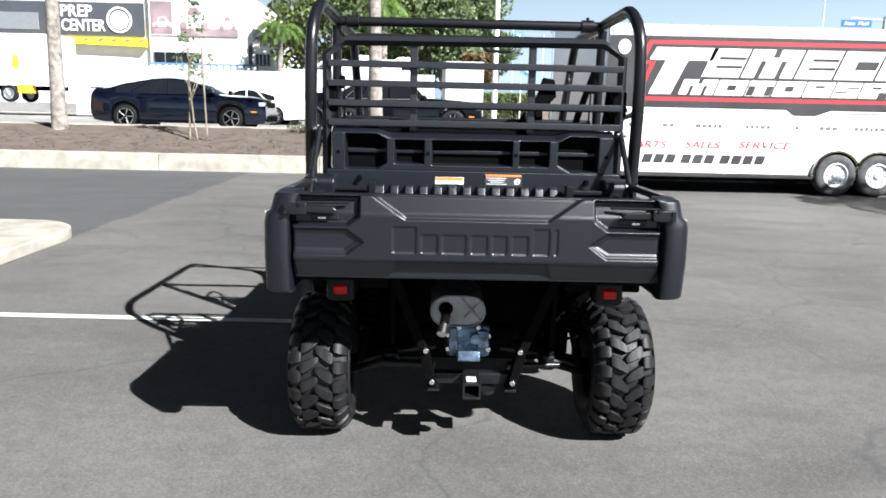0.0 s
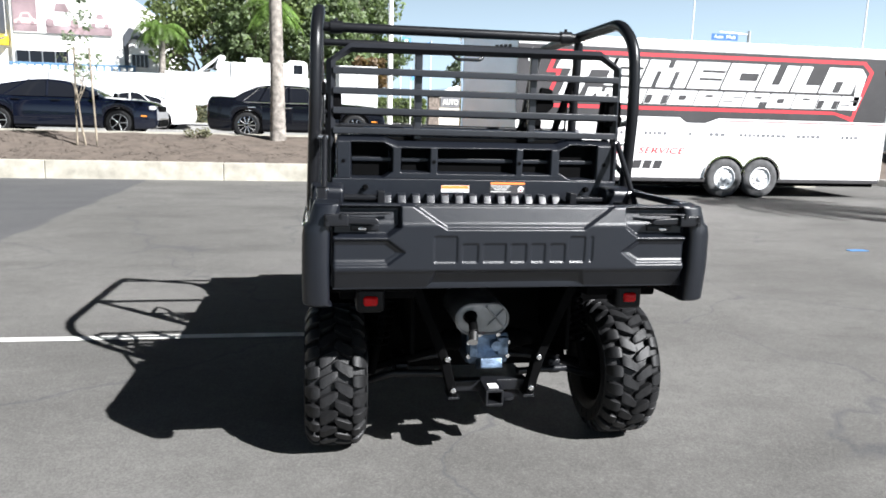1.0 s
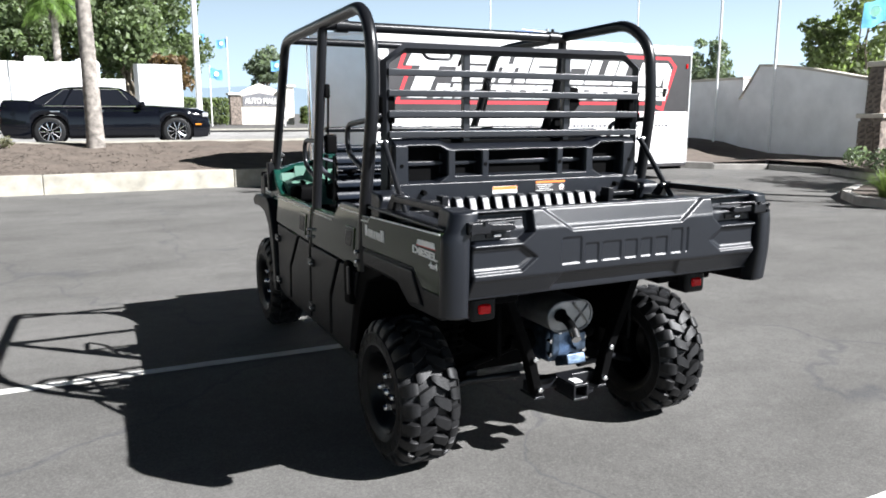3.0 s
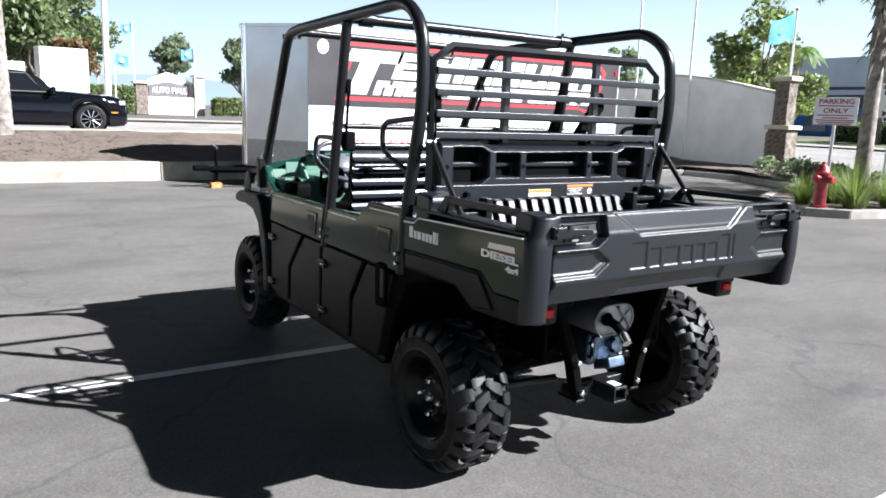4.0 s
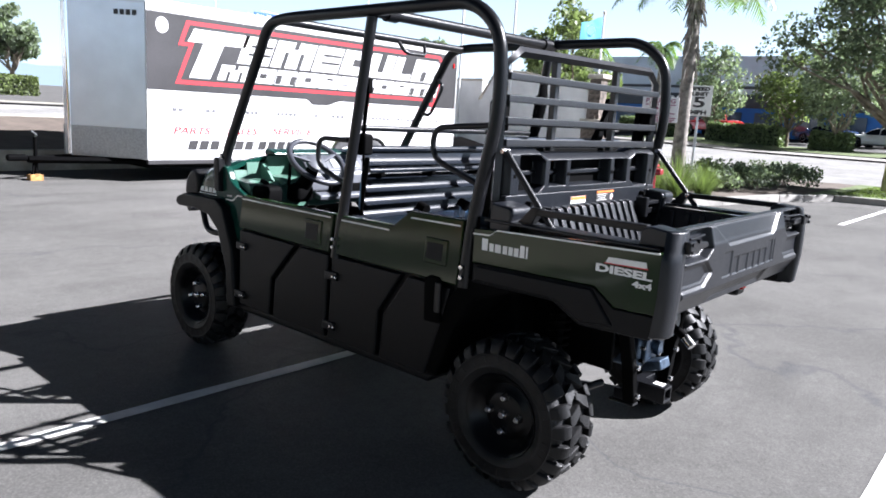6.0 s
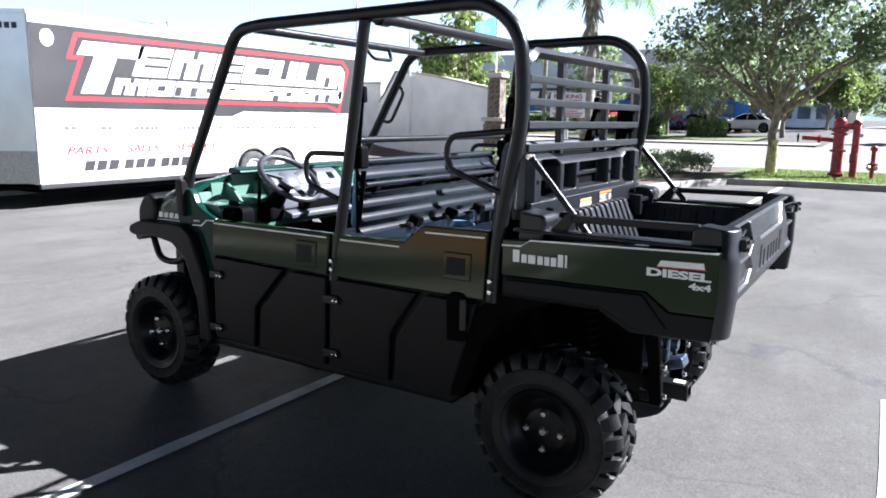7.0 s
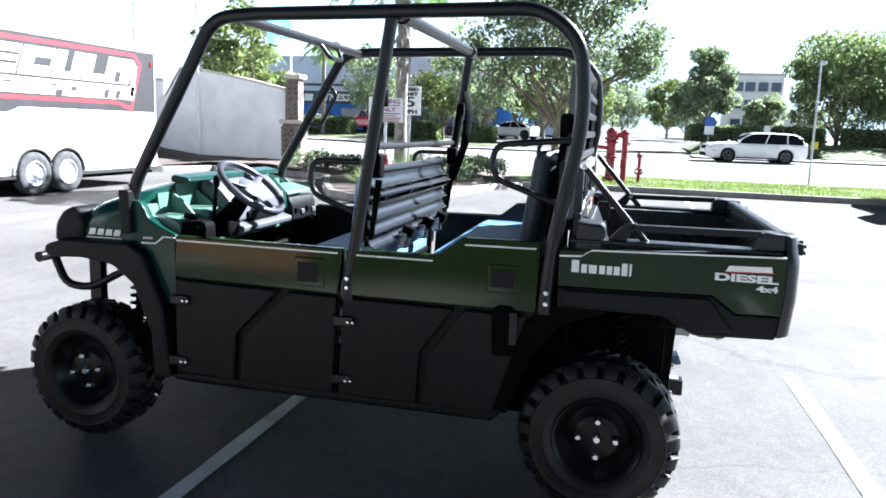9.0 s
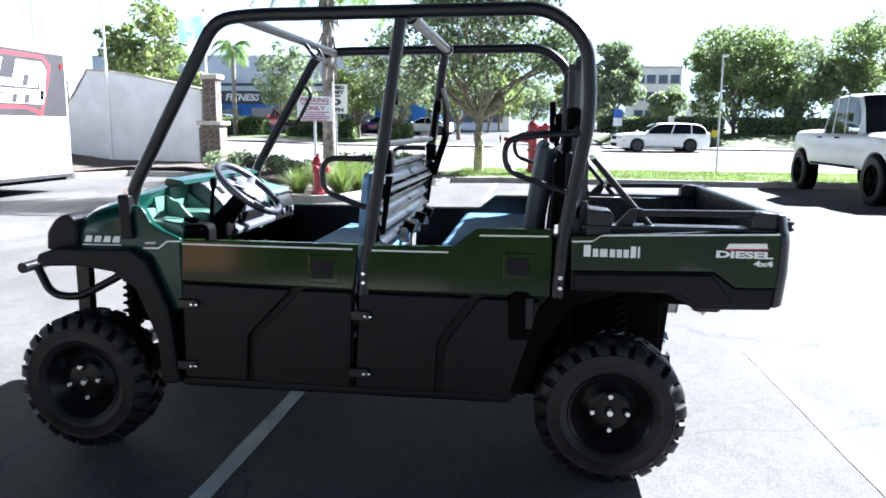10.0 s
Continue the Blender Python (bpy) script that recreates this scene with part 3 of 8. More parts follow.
def tyre_set(width, radius):
    """Meshes of a wheel with its axle along x, outer face towards -x."""
    turn = Matrix.Rotation(radians(-90), 4, "Y")
    h = width / 2
    sh = radius - 0.038
    carcass = lathe([(0.165, -h * 0.80), (0.185, -h * 0.96), (0.198, -h * 0.985), (0.203, -h * 1.03), (0.209, -h * 1.03), (0.214, -h * 0.995), (0.248, -h * 1.0), (0.252, -h * 1.035), (0.258, -h * 1.035), (0.262, -h * 0.995), (sh - 0.03, -h * 0.97), (sh - 0.004, -h * 0.80), (sh + 0.006, 0), (sh - 0.004, h * 0.80), (sh - 0.03, h * 0.97), (0.262, h * 0.995), (0.258, h * 1.035), (0.252, h * 1.035), (0.248, h), (0.214, h * 0.995), (0.209, h * 1.03), (0.203, h * 1.03), (0.198, h * 0.985), (0.185, h * 0.96), (0.165, h * 0.80)], turn, 44)
    tread = B()
    count = 23
    pitch = math.tau / count

    def lug(side, ang, secs, tall):
        """A curved block over the carcass; secs are (across, along, half width)."""
        rings = []
        for q, (u, ln, hw) in enumerate(secs):
            drop = 0.046 * max(0.0, (abs(u) - 0.62) / 0.38) ** 2.2
            end = 0.006 if q in (0, len(secs) - 1) else 0.0
            r0, r1 = sh - 0.016 - drop, sh + tall - drop
            ring = []
            for dr, rad in ((-1.0, r0), (-0.93, r1 - 0.006 - end), (-0.80, r1 - end), (0.80, r1 - end), (0.93, r1 - 0.006 - end), (1.0, r0)):
                a = ang + (ln + dr * hw) / radius
                ring.append(tread.verts.new((u * h * side, rad * math.cos(a), rad * math.sin(a))))
            rings.append(ring)
        fs = [tread.faces.new(rings[0]), tread.faces.new(rings[-1])]
        for p, q in zip(rings, rings[1:]):
            fs += [tread.faces.new((p[k], p[(k + 1) % 6], q[(k + 1) % 6], q[k])) for k in range(6)]
        bmesh.ops.recalc_face_normals(tread, faces=fs)

    for i in range(count):
        for sd in (-1, 1):
            ang = (i + (0.5 if sd > 0 else 0)) * pitch
            # hooked bar from the middle, then a shoulder block that wraps over the side
            lug(sd, ang, ((-0.05, -0.030, 0.012), (0.03, -0.026, 0.020), (0.14, -0.016, 0.026), (0.30, -0.004, 0.029), (0.44, 0.006, 0.030), (0.53, 0.008, 0.024)), 0.030)
            lug(sd, ang, ((0.52, 0.046, 0.020), (0.58, 0.047, 0.028), (0.74, 0.049, 0.032), (0.87, 0.051, 0.031), (0.96, 0.052, 0.028), (1.01, 0.052, 0.022)), 0.030)
    face = h * 0.62
    rim = lathe([(0.0, face), (0.045, face), (0.06, face - 0.004), (0.085, face - 0.006), (0.095, face - 0.02), (0.118, face - 0.03), (0.135, face - 0.012), (0.152, face + 0.012), (0.160, h * 0.86), (0.172, h * 0.92), (0.176, h * 0.86), (0.165, h * 0.7), (0.150, 0), (0.165, -h * 0.7), (0.176, -h * 0.86)], turn, 40)
    nut = lathe([(0, 0.030), (0.010, 0.030), (0.016, 0.022), (0.016, 0.010), (0.020, 0.004), (0.020, 0)], turn, 6)
    cap = lathe([(0, 0.026), (0.012, 0.026), (0.021, 0.012), (0.021, -0.002)], turn, 12)
    return (mesh_of("tyre", carcass, M_RUBBER), mesh_of("tread", tread, M_RUBBER, 20), mesh_of("wheel", rim, M_STEELRIM),
            mesh_of("lug_nut", nut, M_ZINC), mesh_of("hub_cap", cap, M_ZINC), face)


REAR_SET = tyre_set(0.255, 0.322)
FRONT_SET = tyre_set(0.225, 0.322)
WHEEL_Y = {"rear": 0.0, "front": 2.345}
for which, wset, xo in (("rear", REAR_SET, 0.658), ("front", FRONT_SET, 0.655)):
    for s in (-1, 1):
        me_tyre, me_tread, me_rim, me_nut, me_cap, face = wset
        at = Matrix.Translation((s * xo, WHEEL_Y[which], 0.314)) @ (Matrix.Rotation(math.pi, 4, "Z") if s > 0 else Matrix()) @ Matrix.Rotation(0.3 * s + (0.2 if which == "rear" else 0), 4, "X")
        w = part("wheel", me_rim, M_STEELRIM, utv, "black steel wheel with knobbly off-road tyre", at)
        part("tyre", me_tyre, M_RUBBER, w)
        part("tread", me_tread, M_RUBBER, w)
        part("hub_cap", me_cap, M_ZINC, w, "", Matrix.Translation((-face, 0, 0)))
        for k in range(4):
            a = k * math.tau / 4 + 0.1
            part("lug_nut", me_nut, M_ZINC, w, "", Matrix.Translation((-face + 0.004, 0.072 * math.cos(a), 0.072 * math.sin(a))))


def upart(name, bm, mat, label=""):
    return part(name, bm, mat, utv, label)


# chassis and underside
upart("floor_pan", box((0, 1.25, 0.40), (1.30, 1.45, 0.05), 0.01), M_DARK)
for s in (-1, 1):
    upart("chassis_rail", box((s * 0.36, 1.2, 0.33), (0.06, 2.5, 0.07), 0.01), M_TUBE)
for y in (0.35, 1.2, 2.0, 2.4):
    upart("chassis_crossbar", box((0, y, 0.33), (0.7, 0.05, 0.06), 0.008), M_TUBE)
# box enlarged to keep light out from under the bed
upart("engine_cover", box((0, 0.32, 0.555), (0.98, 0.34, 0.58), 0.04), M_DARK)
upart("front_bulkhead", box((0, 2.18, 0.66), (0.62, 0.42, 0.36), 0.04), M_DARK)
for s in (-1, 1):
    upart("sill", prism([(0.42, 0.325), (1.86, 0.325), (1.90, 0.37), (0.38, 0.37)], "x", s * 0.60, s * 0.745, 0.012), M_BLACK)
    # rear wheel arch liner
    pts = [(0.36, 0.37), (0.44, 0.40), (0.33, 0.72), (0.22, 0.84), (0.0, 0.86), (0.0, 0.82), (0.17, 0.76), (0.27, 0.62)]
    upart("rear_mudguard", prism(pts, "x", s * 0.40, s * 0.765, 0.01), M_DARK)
    # plate added under the bed so the wheel arch stays dark
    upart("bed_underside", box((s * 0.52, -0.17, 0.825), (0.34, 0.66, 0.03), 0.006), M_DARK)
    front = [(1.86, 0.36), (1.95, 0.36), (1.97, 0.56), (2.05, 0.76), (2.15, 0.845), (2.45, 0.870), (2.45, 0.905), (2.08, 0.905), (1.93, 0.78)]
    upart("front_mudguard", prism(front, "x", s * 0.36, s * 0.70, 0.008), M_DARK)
    # filler added to stop light through the gap behind the wing
    upart("gap_filler", box((s * 0.675, 1.872, 0.63), (0.08, 0.09, 0.58), 0.008), M_DARK)
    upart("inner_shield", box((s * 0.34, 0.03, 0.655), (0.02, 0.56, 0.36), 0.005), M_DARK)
    # suspension arms and shafts
    for y0, yw in ((-0.12, -0.02), (0.14, 0.02)):
        upart("rear_arm", tube([(s * 0.16, y0, 0.34), (s * 0.40, (y0 + yw) / 2, 0.33), (s * 0.56, yw, 0.27)], 0.017, 8), M_TUBE)
    upart("drive_shaft", cyl((s * 0.08, 0.0, 0.44), (s * 0.55, 0.0, 0.32), 0.018, n=10), M_DARK)
    upart("front_arm", tube([(s * 0.18, 2.22, 0.36), (s * 0.56, 2.34, 0.27)], 0.017, 8), M_TUBE)
    upart("front_arm", tube([(s * 0.18, 2.46, 0.36), (s * 0.56, 2.36, 0.27)], 0.017, 8), M_TUBE)
    for y, top in ((-0.06, 0.80), (2.24, 0.86)):
        a, b = Vector((s * 0.50, y, 0.33)), Vector((s * 0.40, y + 0.03, top))
        shock = upart("shock_absorber", cyl(a, b, 0.020, n=12), M_DARK)
        turns, npt = 9, 108
        d = b - a
        u = d.cross(Vector((0, 1, 0))).normalized()
        v = d.normalized().cross(u)
        coil = [a + d * (0.28 + 0.62 * i / npt) + (u * math.cos(i * turns * math.tau / npt) + v * math.sin(i * turns * math.tau / npt)) * 0.042 for i in range(npt + 1)]
        part("coil_spring", tube(coil, 0.007, 6), M_DARK, shock)

# rear drive, silencer and hitch
def stadium(cx, cz, w, h, n=10):
    r = h / 2
    c = w / 2 - r
    return [(cx + c + r * math.cos(a), cz + r * math.sin(a)) for a in [(-0.5 + i / n) * math.pi for i in range(n + 1)]] + [(cx - c + r * math.cos(a), cz + r * math.sin(a)) for a in [(0.5 + i / n) * math.pi for i in range(n + 1)]]


muf = upart("silencer", prism(stadium(-0.07, 0.658, 0.222, 0.130), "y", -0.36, -0.05, 0.008), M_MUFFLER, "oval brushed steel silencer")
part("rolled_rim", tube([(x, -0.362, z) for x, z in stadium(-0.07, 0.658, 0.218, 0.126)], 0.0045, 6, closed=True), M_MUFFLER, muf)
bm = B()
add_tube(bm, [(-0.055, -0.366, 0.712), (0.022, -0.366, 0.622)], 0.0055, 6)
add_tube(bm, [(-0.045, -0.364, 0.630), (0.020, -0.364, 0.700)], 0.003, 6)
part("pressed_cross", bm, M_MUFFLER, muf)
part("outlet_flange", cyl((-0.12, -0.362, 0.668), (-0.12, -0.380, 0.662), 0.030, 0.024, 16), M_DARK, muf)
part("outlet_pipe", tube([(-0.12, -0.37, 0.665), (-0.12, -0.42, 0.655), (-0.128, -0.47, 0.628)], 0.019, 12, 0.03), M_DARK, muf)
part("outlet_tip", cyl((-0.127, -0.462, 0.632), (-0.136, -0.50, 0.603), 0.0195, n=14), M_ZINC, muf, "bright steel tail pipe tip")

gear = upart("gear_case", box((-0.02, -0.16, 0.50), (0.19, 0.22, 0.15), 0.025), M_ALU, "cast aluminium rear gear case")
bm = B()
add_box(bm, (-0.02, -0.30, 0.445), (0.095, 0.10, 0.045), 0.006, Matrix.Rotation(radians(-20), 4, "X"))
part("skid_foot", bm, M_ALU, gear, "bright steel foot")
for x, z in ((-0.105, 0.53), (-0.105, 0.47), (0.065, 0.53), (0.065, 0.47), (0.02, 0.565), (-0.06, 0.565)):
    part("case_bolt", cyl((x, -0.262, z), (x, -0.285, z), 0.010, n=6), M_ZINC, gear)
part("case_rib", box((-0.085, -0.275, 0.515), (0.035, 0.03, 0.10), 0.006), M_ALU, gear)
part("case_rib", box((0.04, -0.28, 0.515), (0.05, 0.03, 0.08), 0.006), M_ALU, gear)
part("case_plug", cyl((0.01, -0.26, 0.52), (0.01, -0.305, 0.52), 0.022, n=14), M_ALU, gear)
for s in (-1, 1):
    upart("axle_boot", lathe([(0.0, 0), (0.045, 0.0), (0.05, 0.03), (0.04, 0.05), (0.045, 0.07), (0.032, 0.09), (0.03, 0.12)], Matrix.Translation((s * 0.10 - 0.01, -0.13, 0.50)) @ Matrix.Rotation(s * math.pi / 2, 4, "Y"), 16), M_DARK)
hitch = upart("tow_hitch", box((-0.01, -0.22, 0.325), (0.36, 0.05, 0.05), 0.006), M_TUBE, "black square tow hitch receiver")
bm = B()
for dx, dz, sx, sz in ((0, 0.030, 0.075, 0.012), (0, -0.030, 0.075, 0.012), (-0.0335, 0, 0.010, 0.05), (0.0335, 0, 0.010, 0.05)):
    add_box(bm, (0.0 + dx - 0.005, -0.295, 0.315 + dz), (sx, 0.15, sz), 0.003)
part("receiver_tube", bm, M_TUBE, hitch)
part("receiver_label", box((-0.005, -0.325, 0.3535), (0.040, 0.048, 0.003)), M_WHITE, hitch, "white paper label")
bm = cyl((0.06, -0.31, 0.305), (0.06, -0.31, 0.292), 0.034, n=14)
part("chain_plate", bm, M_TUBE, hitch)
for s in (-1, 1):
    leg = upart("hitch_strut", prism([(s * 0.320, 0.80), (s * 0.366, 0.80), (s * 0.228, 0.46), (s * 0.186, 0.295), (s * 0.146, 0.295), (s * 0.184, 0.46)], "y", -0.295, -0.240, 0.006), M_DARK)
    for x, z in ((s * 0.198, 0.468), (s * 0.170, 0.330)):
        part("strut_bolt", cyl((x, -0.29, z), (x, -0.312, z), 0.0125, n=10, bevel=0.003), M_ZINC, leg)
    add = box((s * 0.165, -0.235, 0.290), (0.05, 0.12, 0.012), 0.003)
    part("strut_foot", add, M_TUBE, leg)
    lamp = upart("tail_lamp", box((s * 0.525 - 0.008, -0.40, 0.765), (0.11, 0.12, 0.10), 0.018), M_BLACK)
    part("lamp_lens", box((s * 0.525 - 0.008, -0.462, 0.765), (0.054, 0.02, 0.038), 0.018), M_LAMP, lamp, "red tail lamp lens")
    upart("lamp_bracket", box((s * 0.50, -0.30, 0.79), (0.30, 0.22, 0.06), 0.01), M_DARK)

# cargo bed
bm = B()
add_box(bm, (0, -0.24, 0.86), (1.36, 0.72, 0.03), 0.004)
bed_floor = upart("bed_floor", bm, M_BED)
for i in range(9):
    part("floor_rib", box((-0.56 + i * 0.14, -0.24, 0.878), (0.05, 0.70, 0.012), 0.004), M_BED, bed_floor)
front = upart("bed_front_wall", box((0, 0.135, 1.02), (1.34, 0.03, 0.33), 0.006), M_BED)
for i in range(13):
    x = -0.425 + i * 0.066
    part("wall_rib", prism([(0.128, 0.90), (0.005, 0.90), (0.092, 1.115), (0.128, 1.122)], "x", x - 0.019, x + 0.021, 0.006), M_BED, front)
for s in (-1, 0.95):
    # inner wall, outer panels
    wall = upart("bed_side", box((s * 0.675, -0.23, 0.97), (0.03, 0.74, 0.22), 0.006), M_BED)
    for i in range(8):
        part("side_rib", box((s * 0.655, 0.06 - i * 0.083, 0.97), (0.02, 0.03, 0.19), 0.005), M_BED, wall)
    up = [(0.185, 0.915), (-0.37, 0.928), (-0.452, 0.868), (-0.612, 0.872), (-0.608, 1.088), (0.065, 1.062), (0.185, 1.055)]
    upart("bed_upper_panel", prism(up, "x", s * 0.70, s * 0.782, 0.006), M_OLIVE, "glossy dark olive bed side panel")
    low = [(0.185, 0.912), (-0.366, 0.925), (-0.450, 0.865), (-0.612, 0.869), (-0.592, 0.782), (-0.315, 0.772), (-0.20, 0.836), (0.185, 0.832)]
    upart("bed_lower_panel", prism(low, "x", s * 0.70, s * 0.776, 0.008), M_BLACK)
    upart("bed_flare", prism([(0.17, 0.905), (-0.36, 0.918), (-0.455, 0.80), (-0.33, 0.785), (-0.215, 0.845), (0.17, 0.842)], "x", s * 0.76, s * 0.786, 0.01), M_BLACK)
    stripe = [(0.185, 1.030), (0.105, 1.034), (0.070, 1.058), (-0.60, 1.080), (-0.60, 1.086), (0.066, 1.064), (0.101, 1.040), (0.185, 1.036)]
    upart("panel_stripe", prism(stripe, "x", s * 0.781, s * 0.7845), M_STRIPE, "thin pale stripe decal")
    upart("bed_top_ledge", box((s * 0.715, -0.22, 1.092), (0.10, 0.74, 0.014), 0.005), M_BED)
    # corner cap of the bed
    plan = [(s * 0.690, -0.585), (s * 0.690, -0.640), (s * 0.700, -0.652), (s * 0.722, -0.655), (s * 0.750, -0.651), (s * 0.770, -0.640), (s * 0.783, -0.624), (s * 0.785, -0.606)]
    bm = B()
    rows = [[bm.verts.new((px + s * dx, py + dy, z)) for px, py in plan] for z, dx, dy in ((0.792, -0.008, 0.020), (0.800, 0.0, 0.012), (0.93, 0.002, 0.0), (1.05, 0.0, 0.0), (1.082, -0.006, 0.002), (1.095, -0.022, 0.004), (1.150, -0.036, 0.010), (1.158, -0.042, 0.016))]
    fs = [bm.faces.new(rows[0]), bm.faces.new(rows[-1])]
    for ra, rb in zip(rows, rows[1:]):
        fs += [bm.faces.new((ra[k], ra[(k + 1) % 8], rb[(k + 1) % 8], rb[k])) for k in range(8)]
    bmesh.ops.recalc_face_normals(bm, faces=fs)
    upart("bed_corner", bm, M_BED)
    upart("corner_top", prism([(-0.50, 1.09), (-0.632, 1.10), (-0.622, 1.155), (-0.535, 1.165), (-0.505, 1.15)], "x", s * 0.655, s * 0.745, 0.008), M_BED)
    upart("bed_rail", prism([(-0.065, 1.135), (-0.52, 1.140), (-0.52, 1.165), (-0.065, 1.160)], "x", s * 0.70, s * 0.735, 0.004), M_TUBE)
    upart("rail_foot", prism([(0.02, 1.09), (-0.05, 1.09), (-0.09, 1.165), (-0.05, 1.165)], "x", s * 0.695, s * 0.735, 0.004), M_TUBE)
    block = upart("corner_block", prism([(0.13, 1.05), (0.03, 1.05), (0.02, 1.135), (0.035, 1.155), (0.13, 1.165)], "x", s * 0.62, s * 0.76, 0.012), M_BED)
    bm = B()
    add_box(bm, (s * 0.455, 0.06, 1.085), (0.032, 0.06, 0.10), 0.004)
    add_box(bm, (s * 0.565, 0.07, 1.105), (0.24, 0.06, 0.020), 0.004)
    add_box(bm, (s * 0.565, 0.07, 1.06), (0.24, 0.02, 0.03), 0.004)
    upart("wall_hinge", bm, M_TUBE)
    brace = upart("screen_brace", tube([(s * 0.70, 0.115, 1.365), (s * 0.705, -0.075, 1.150), (s * 0.705, -0.13, 1.09)], 0.013, 8), M_TUBE)
    for p in ((0.115, 1.365), (-0.075, 1.150)):
        part("brace_bolt", cyl((s * 0.685, p[0], p[1]), (s * 0.728, p[0], p[1]), 0.011, n=8), M_ZINC, brace)

# moulded skins: sheets with soft-edged recesses
def inside(px, pz, pts, soft):
    """One inside a polygon, nought outside, with a soft edge."""
    best = np.full(px.shape, 1e9)
    odd = np.zeros(px.shape, bool)
    for (ax, az), (bx, bz) in zip(pts, pts[1:] + pts[:1]):
        dx, dz = bx - ax, bz - az
        t = np.clip(((px - ax) * dx + (pz - az) * dz) / (dx * dx + dz * dz), 0, 1)
        best = np.minimum(best, np.hypot(px - ax - t * dx, pz - az - t * dz))
        if az != bz:
            odd ^= ((az > pz) != (bz > pz)) & (px < ax + (pz - az) / (bz - az) * dx)
    v = np.clip(np.where(odd, best, -best) / soft + 0.5, 0, 1)
    return v * v * (3 - 2 * v)


def mirrored(pts):
    return [(-x, z) for x, z in pts]


def soft_ramp(d, w=0.016):
    t = np.clip(d / w, 0, 1)
    return np.clip(d, 0, None) * t


def skin_mesh(name, xs, ys, zs, back, mat):
    """A sheet of depths over a grid, its rim turned back to a plane."""
    px, pz = np.pad(xs, 1, mode="edge"), np.pad(zs, 1, mode="edge")
    py = np.pad(ys, 1, constant_values=back)
    rows, cols = py.shape
    verts = np.stack([px, py, pz], -1).reshape(-1, 3)
    q = (np.arange(rows - 1)[:, None] * cols + np.arange(cols - 1)[None, :]).reshape(-1)
    return raw_mesh(name, verts.tolist(), np.stack([q, q + 1, q + cols + 1, q + cols], 1).tolist(), mat, True)


# slotted headboard
hu, hv = np.meshgrid(np.linspace(-0.645, 0.640, 361), np.linspace(0, 1, 91))
brow = 1.354 + 0.022 * np.clip((np.abs(hu + 0.003) - 0.375) / 0.06, 0, 1)
hz = 1.112 + (brow - 1.112) * hv
plate = 0.122 + 0.048 * np.clip((hz - (brow - 0.030)) / 0.030, 0, 1) ** 1.4 + 0.022 * np.clip((1.185 - hz) / 0.03, 0, 1)
for pts in ([(-0.582, 1.343), (-0.440, 1.343), (-0.400, 1.316), (-0.400, 1.218), (-0.444, 1.189), (-0.582, 1.189)], [(-0.357, 1.318), (-0.230, 1.318), (-0.230, 1.216), (-0.357, 1.216)],
            [(-0.188, 1.319), (0.174, 1.322), (0.174, 1.213), (-0.188, 1.213)], [(0.213, 1.322), (0.343, 1.322), (0.343, 1.214), (0.213, 1.214)], [(0.389, 1.318), (0.438, 1.347), (0.568, 1.347), (0.568, 1.194), (0.446, 1.192), (0.391, 1.222)]):
    plate = plate + 0.070 * inside(hu, hz, pts, 0.010)
hb = upart("headboard", skin_mesh("headboard", hu, plate, hz, 0.215, M_BED), M_BED, "black moulded headboard with five slots")
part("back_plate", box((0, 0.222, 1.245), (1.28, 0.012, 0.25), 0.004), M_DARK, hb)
# near-black sheets stand for the shade seen through open slots
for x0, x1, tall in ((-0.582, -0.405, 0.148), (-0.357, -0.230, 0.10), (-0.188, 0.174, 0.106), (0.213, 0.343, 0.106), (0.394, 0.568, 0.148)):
    part("slot_shade", box(((x0 + x1) / 2, 0.186, 1.267), (x1 - x0 - 0.012, 0.006, tall), 0.002), M_DARK, hb)
part("mid_rail", box((0, 0.176, 1.268), (1.16, 0.016, 0.020), 0.004), M_BED, hb)
for x in (-0.618, -0.209, 0.193, 0.607):
    part("screw", cyl((x, 0.126, 1.262), (x, 0.119, 1.262), 0.009, n=10), M_DARK, hb)
for x in (-0.52, 0.52):
    part("knob", cyl((x, 0.124, 1.145), (x, 0.095, 1.145), 0.014, 0.010, n=10), M_DARK, hb)
lab = part("warning_label", box((-0.108, 0.1195, 1.141), (0.130, 0.003, 0.032)), M_WHITE, hb, "white warning label with orange header")
part("label_header", box((-0.108, 0.1175, 1.149), (0.126, 0.002, 0.014)), M_ORANGE, lab)
for k in range(2):
    part("text_bar", box((-0.115, 0.1175, 1.136 - k * 0.006), (0.10, 0.002, 0.002)), M_INK, lab)
lab = part("warning_label", box((0.140, 0.1195, 1.148), (0.168, 0.003, 0.052)), M_INK, hb, "black warning label with red header and white text bars")
part("label_header", box((0.140, 0.1175, 1.169), (0.164, 0.002, 0.009)), M_ORANGE, lab)
for k in range(4):
    part("text_bar", box((0.108, 0.1175, 1.157 - k * 0.009), (0.095 - 0.018 * (k % 3), 0.002, 0.0025)), M_STRIPE, lab)
part("symbol", prism([(0.192, 1.130), (0.212, 1.130), (0.218, 1.148), (0.205, 1.158), (0.19, 1.146)], "y", 0.1168, 0.1185), M_WHITE, lab)
part("symbol_core", cyl((0.204, 0.1162, 1.138), (0.204, 0.117, 1.138), 0.006, n=8), M_RED, lab)

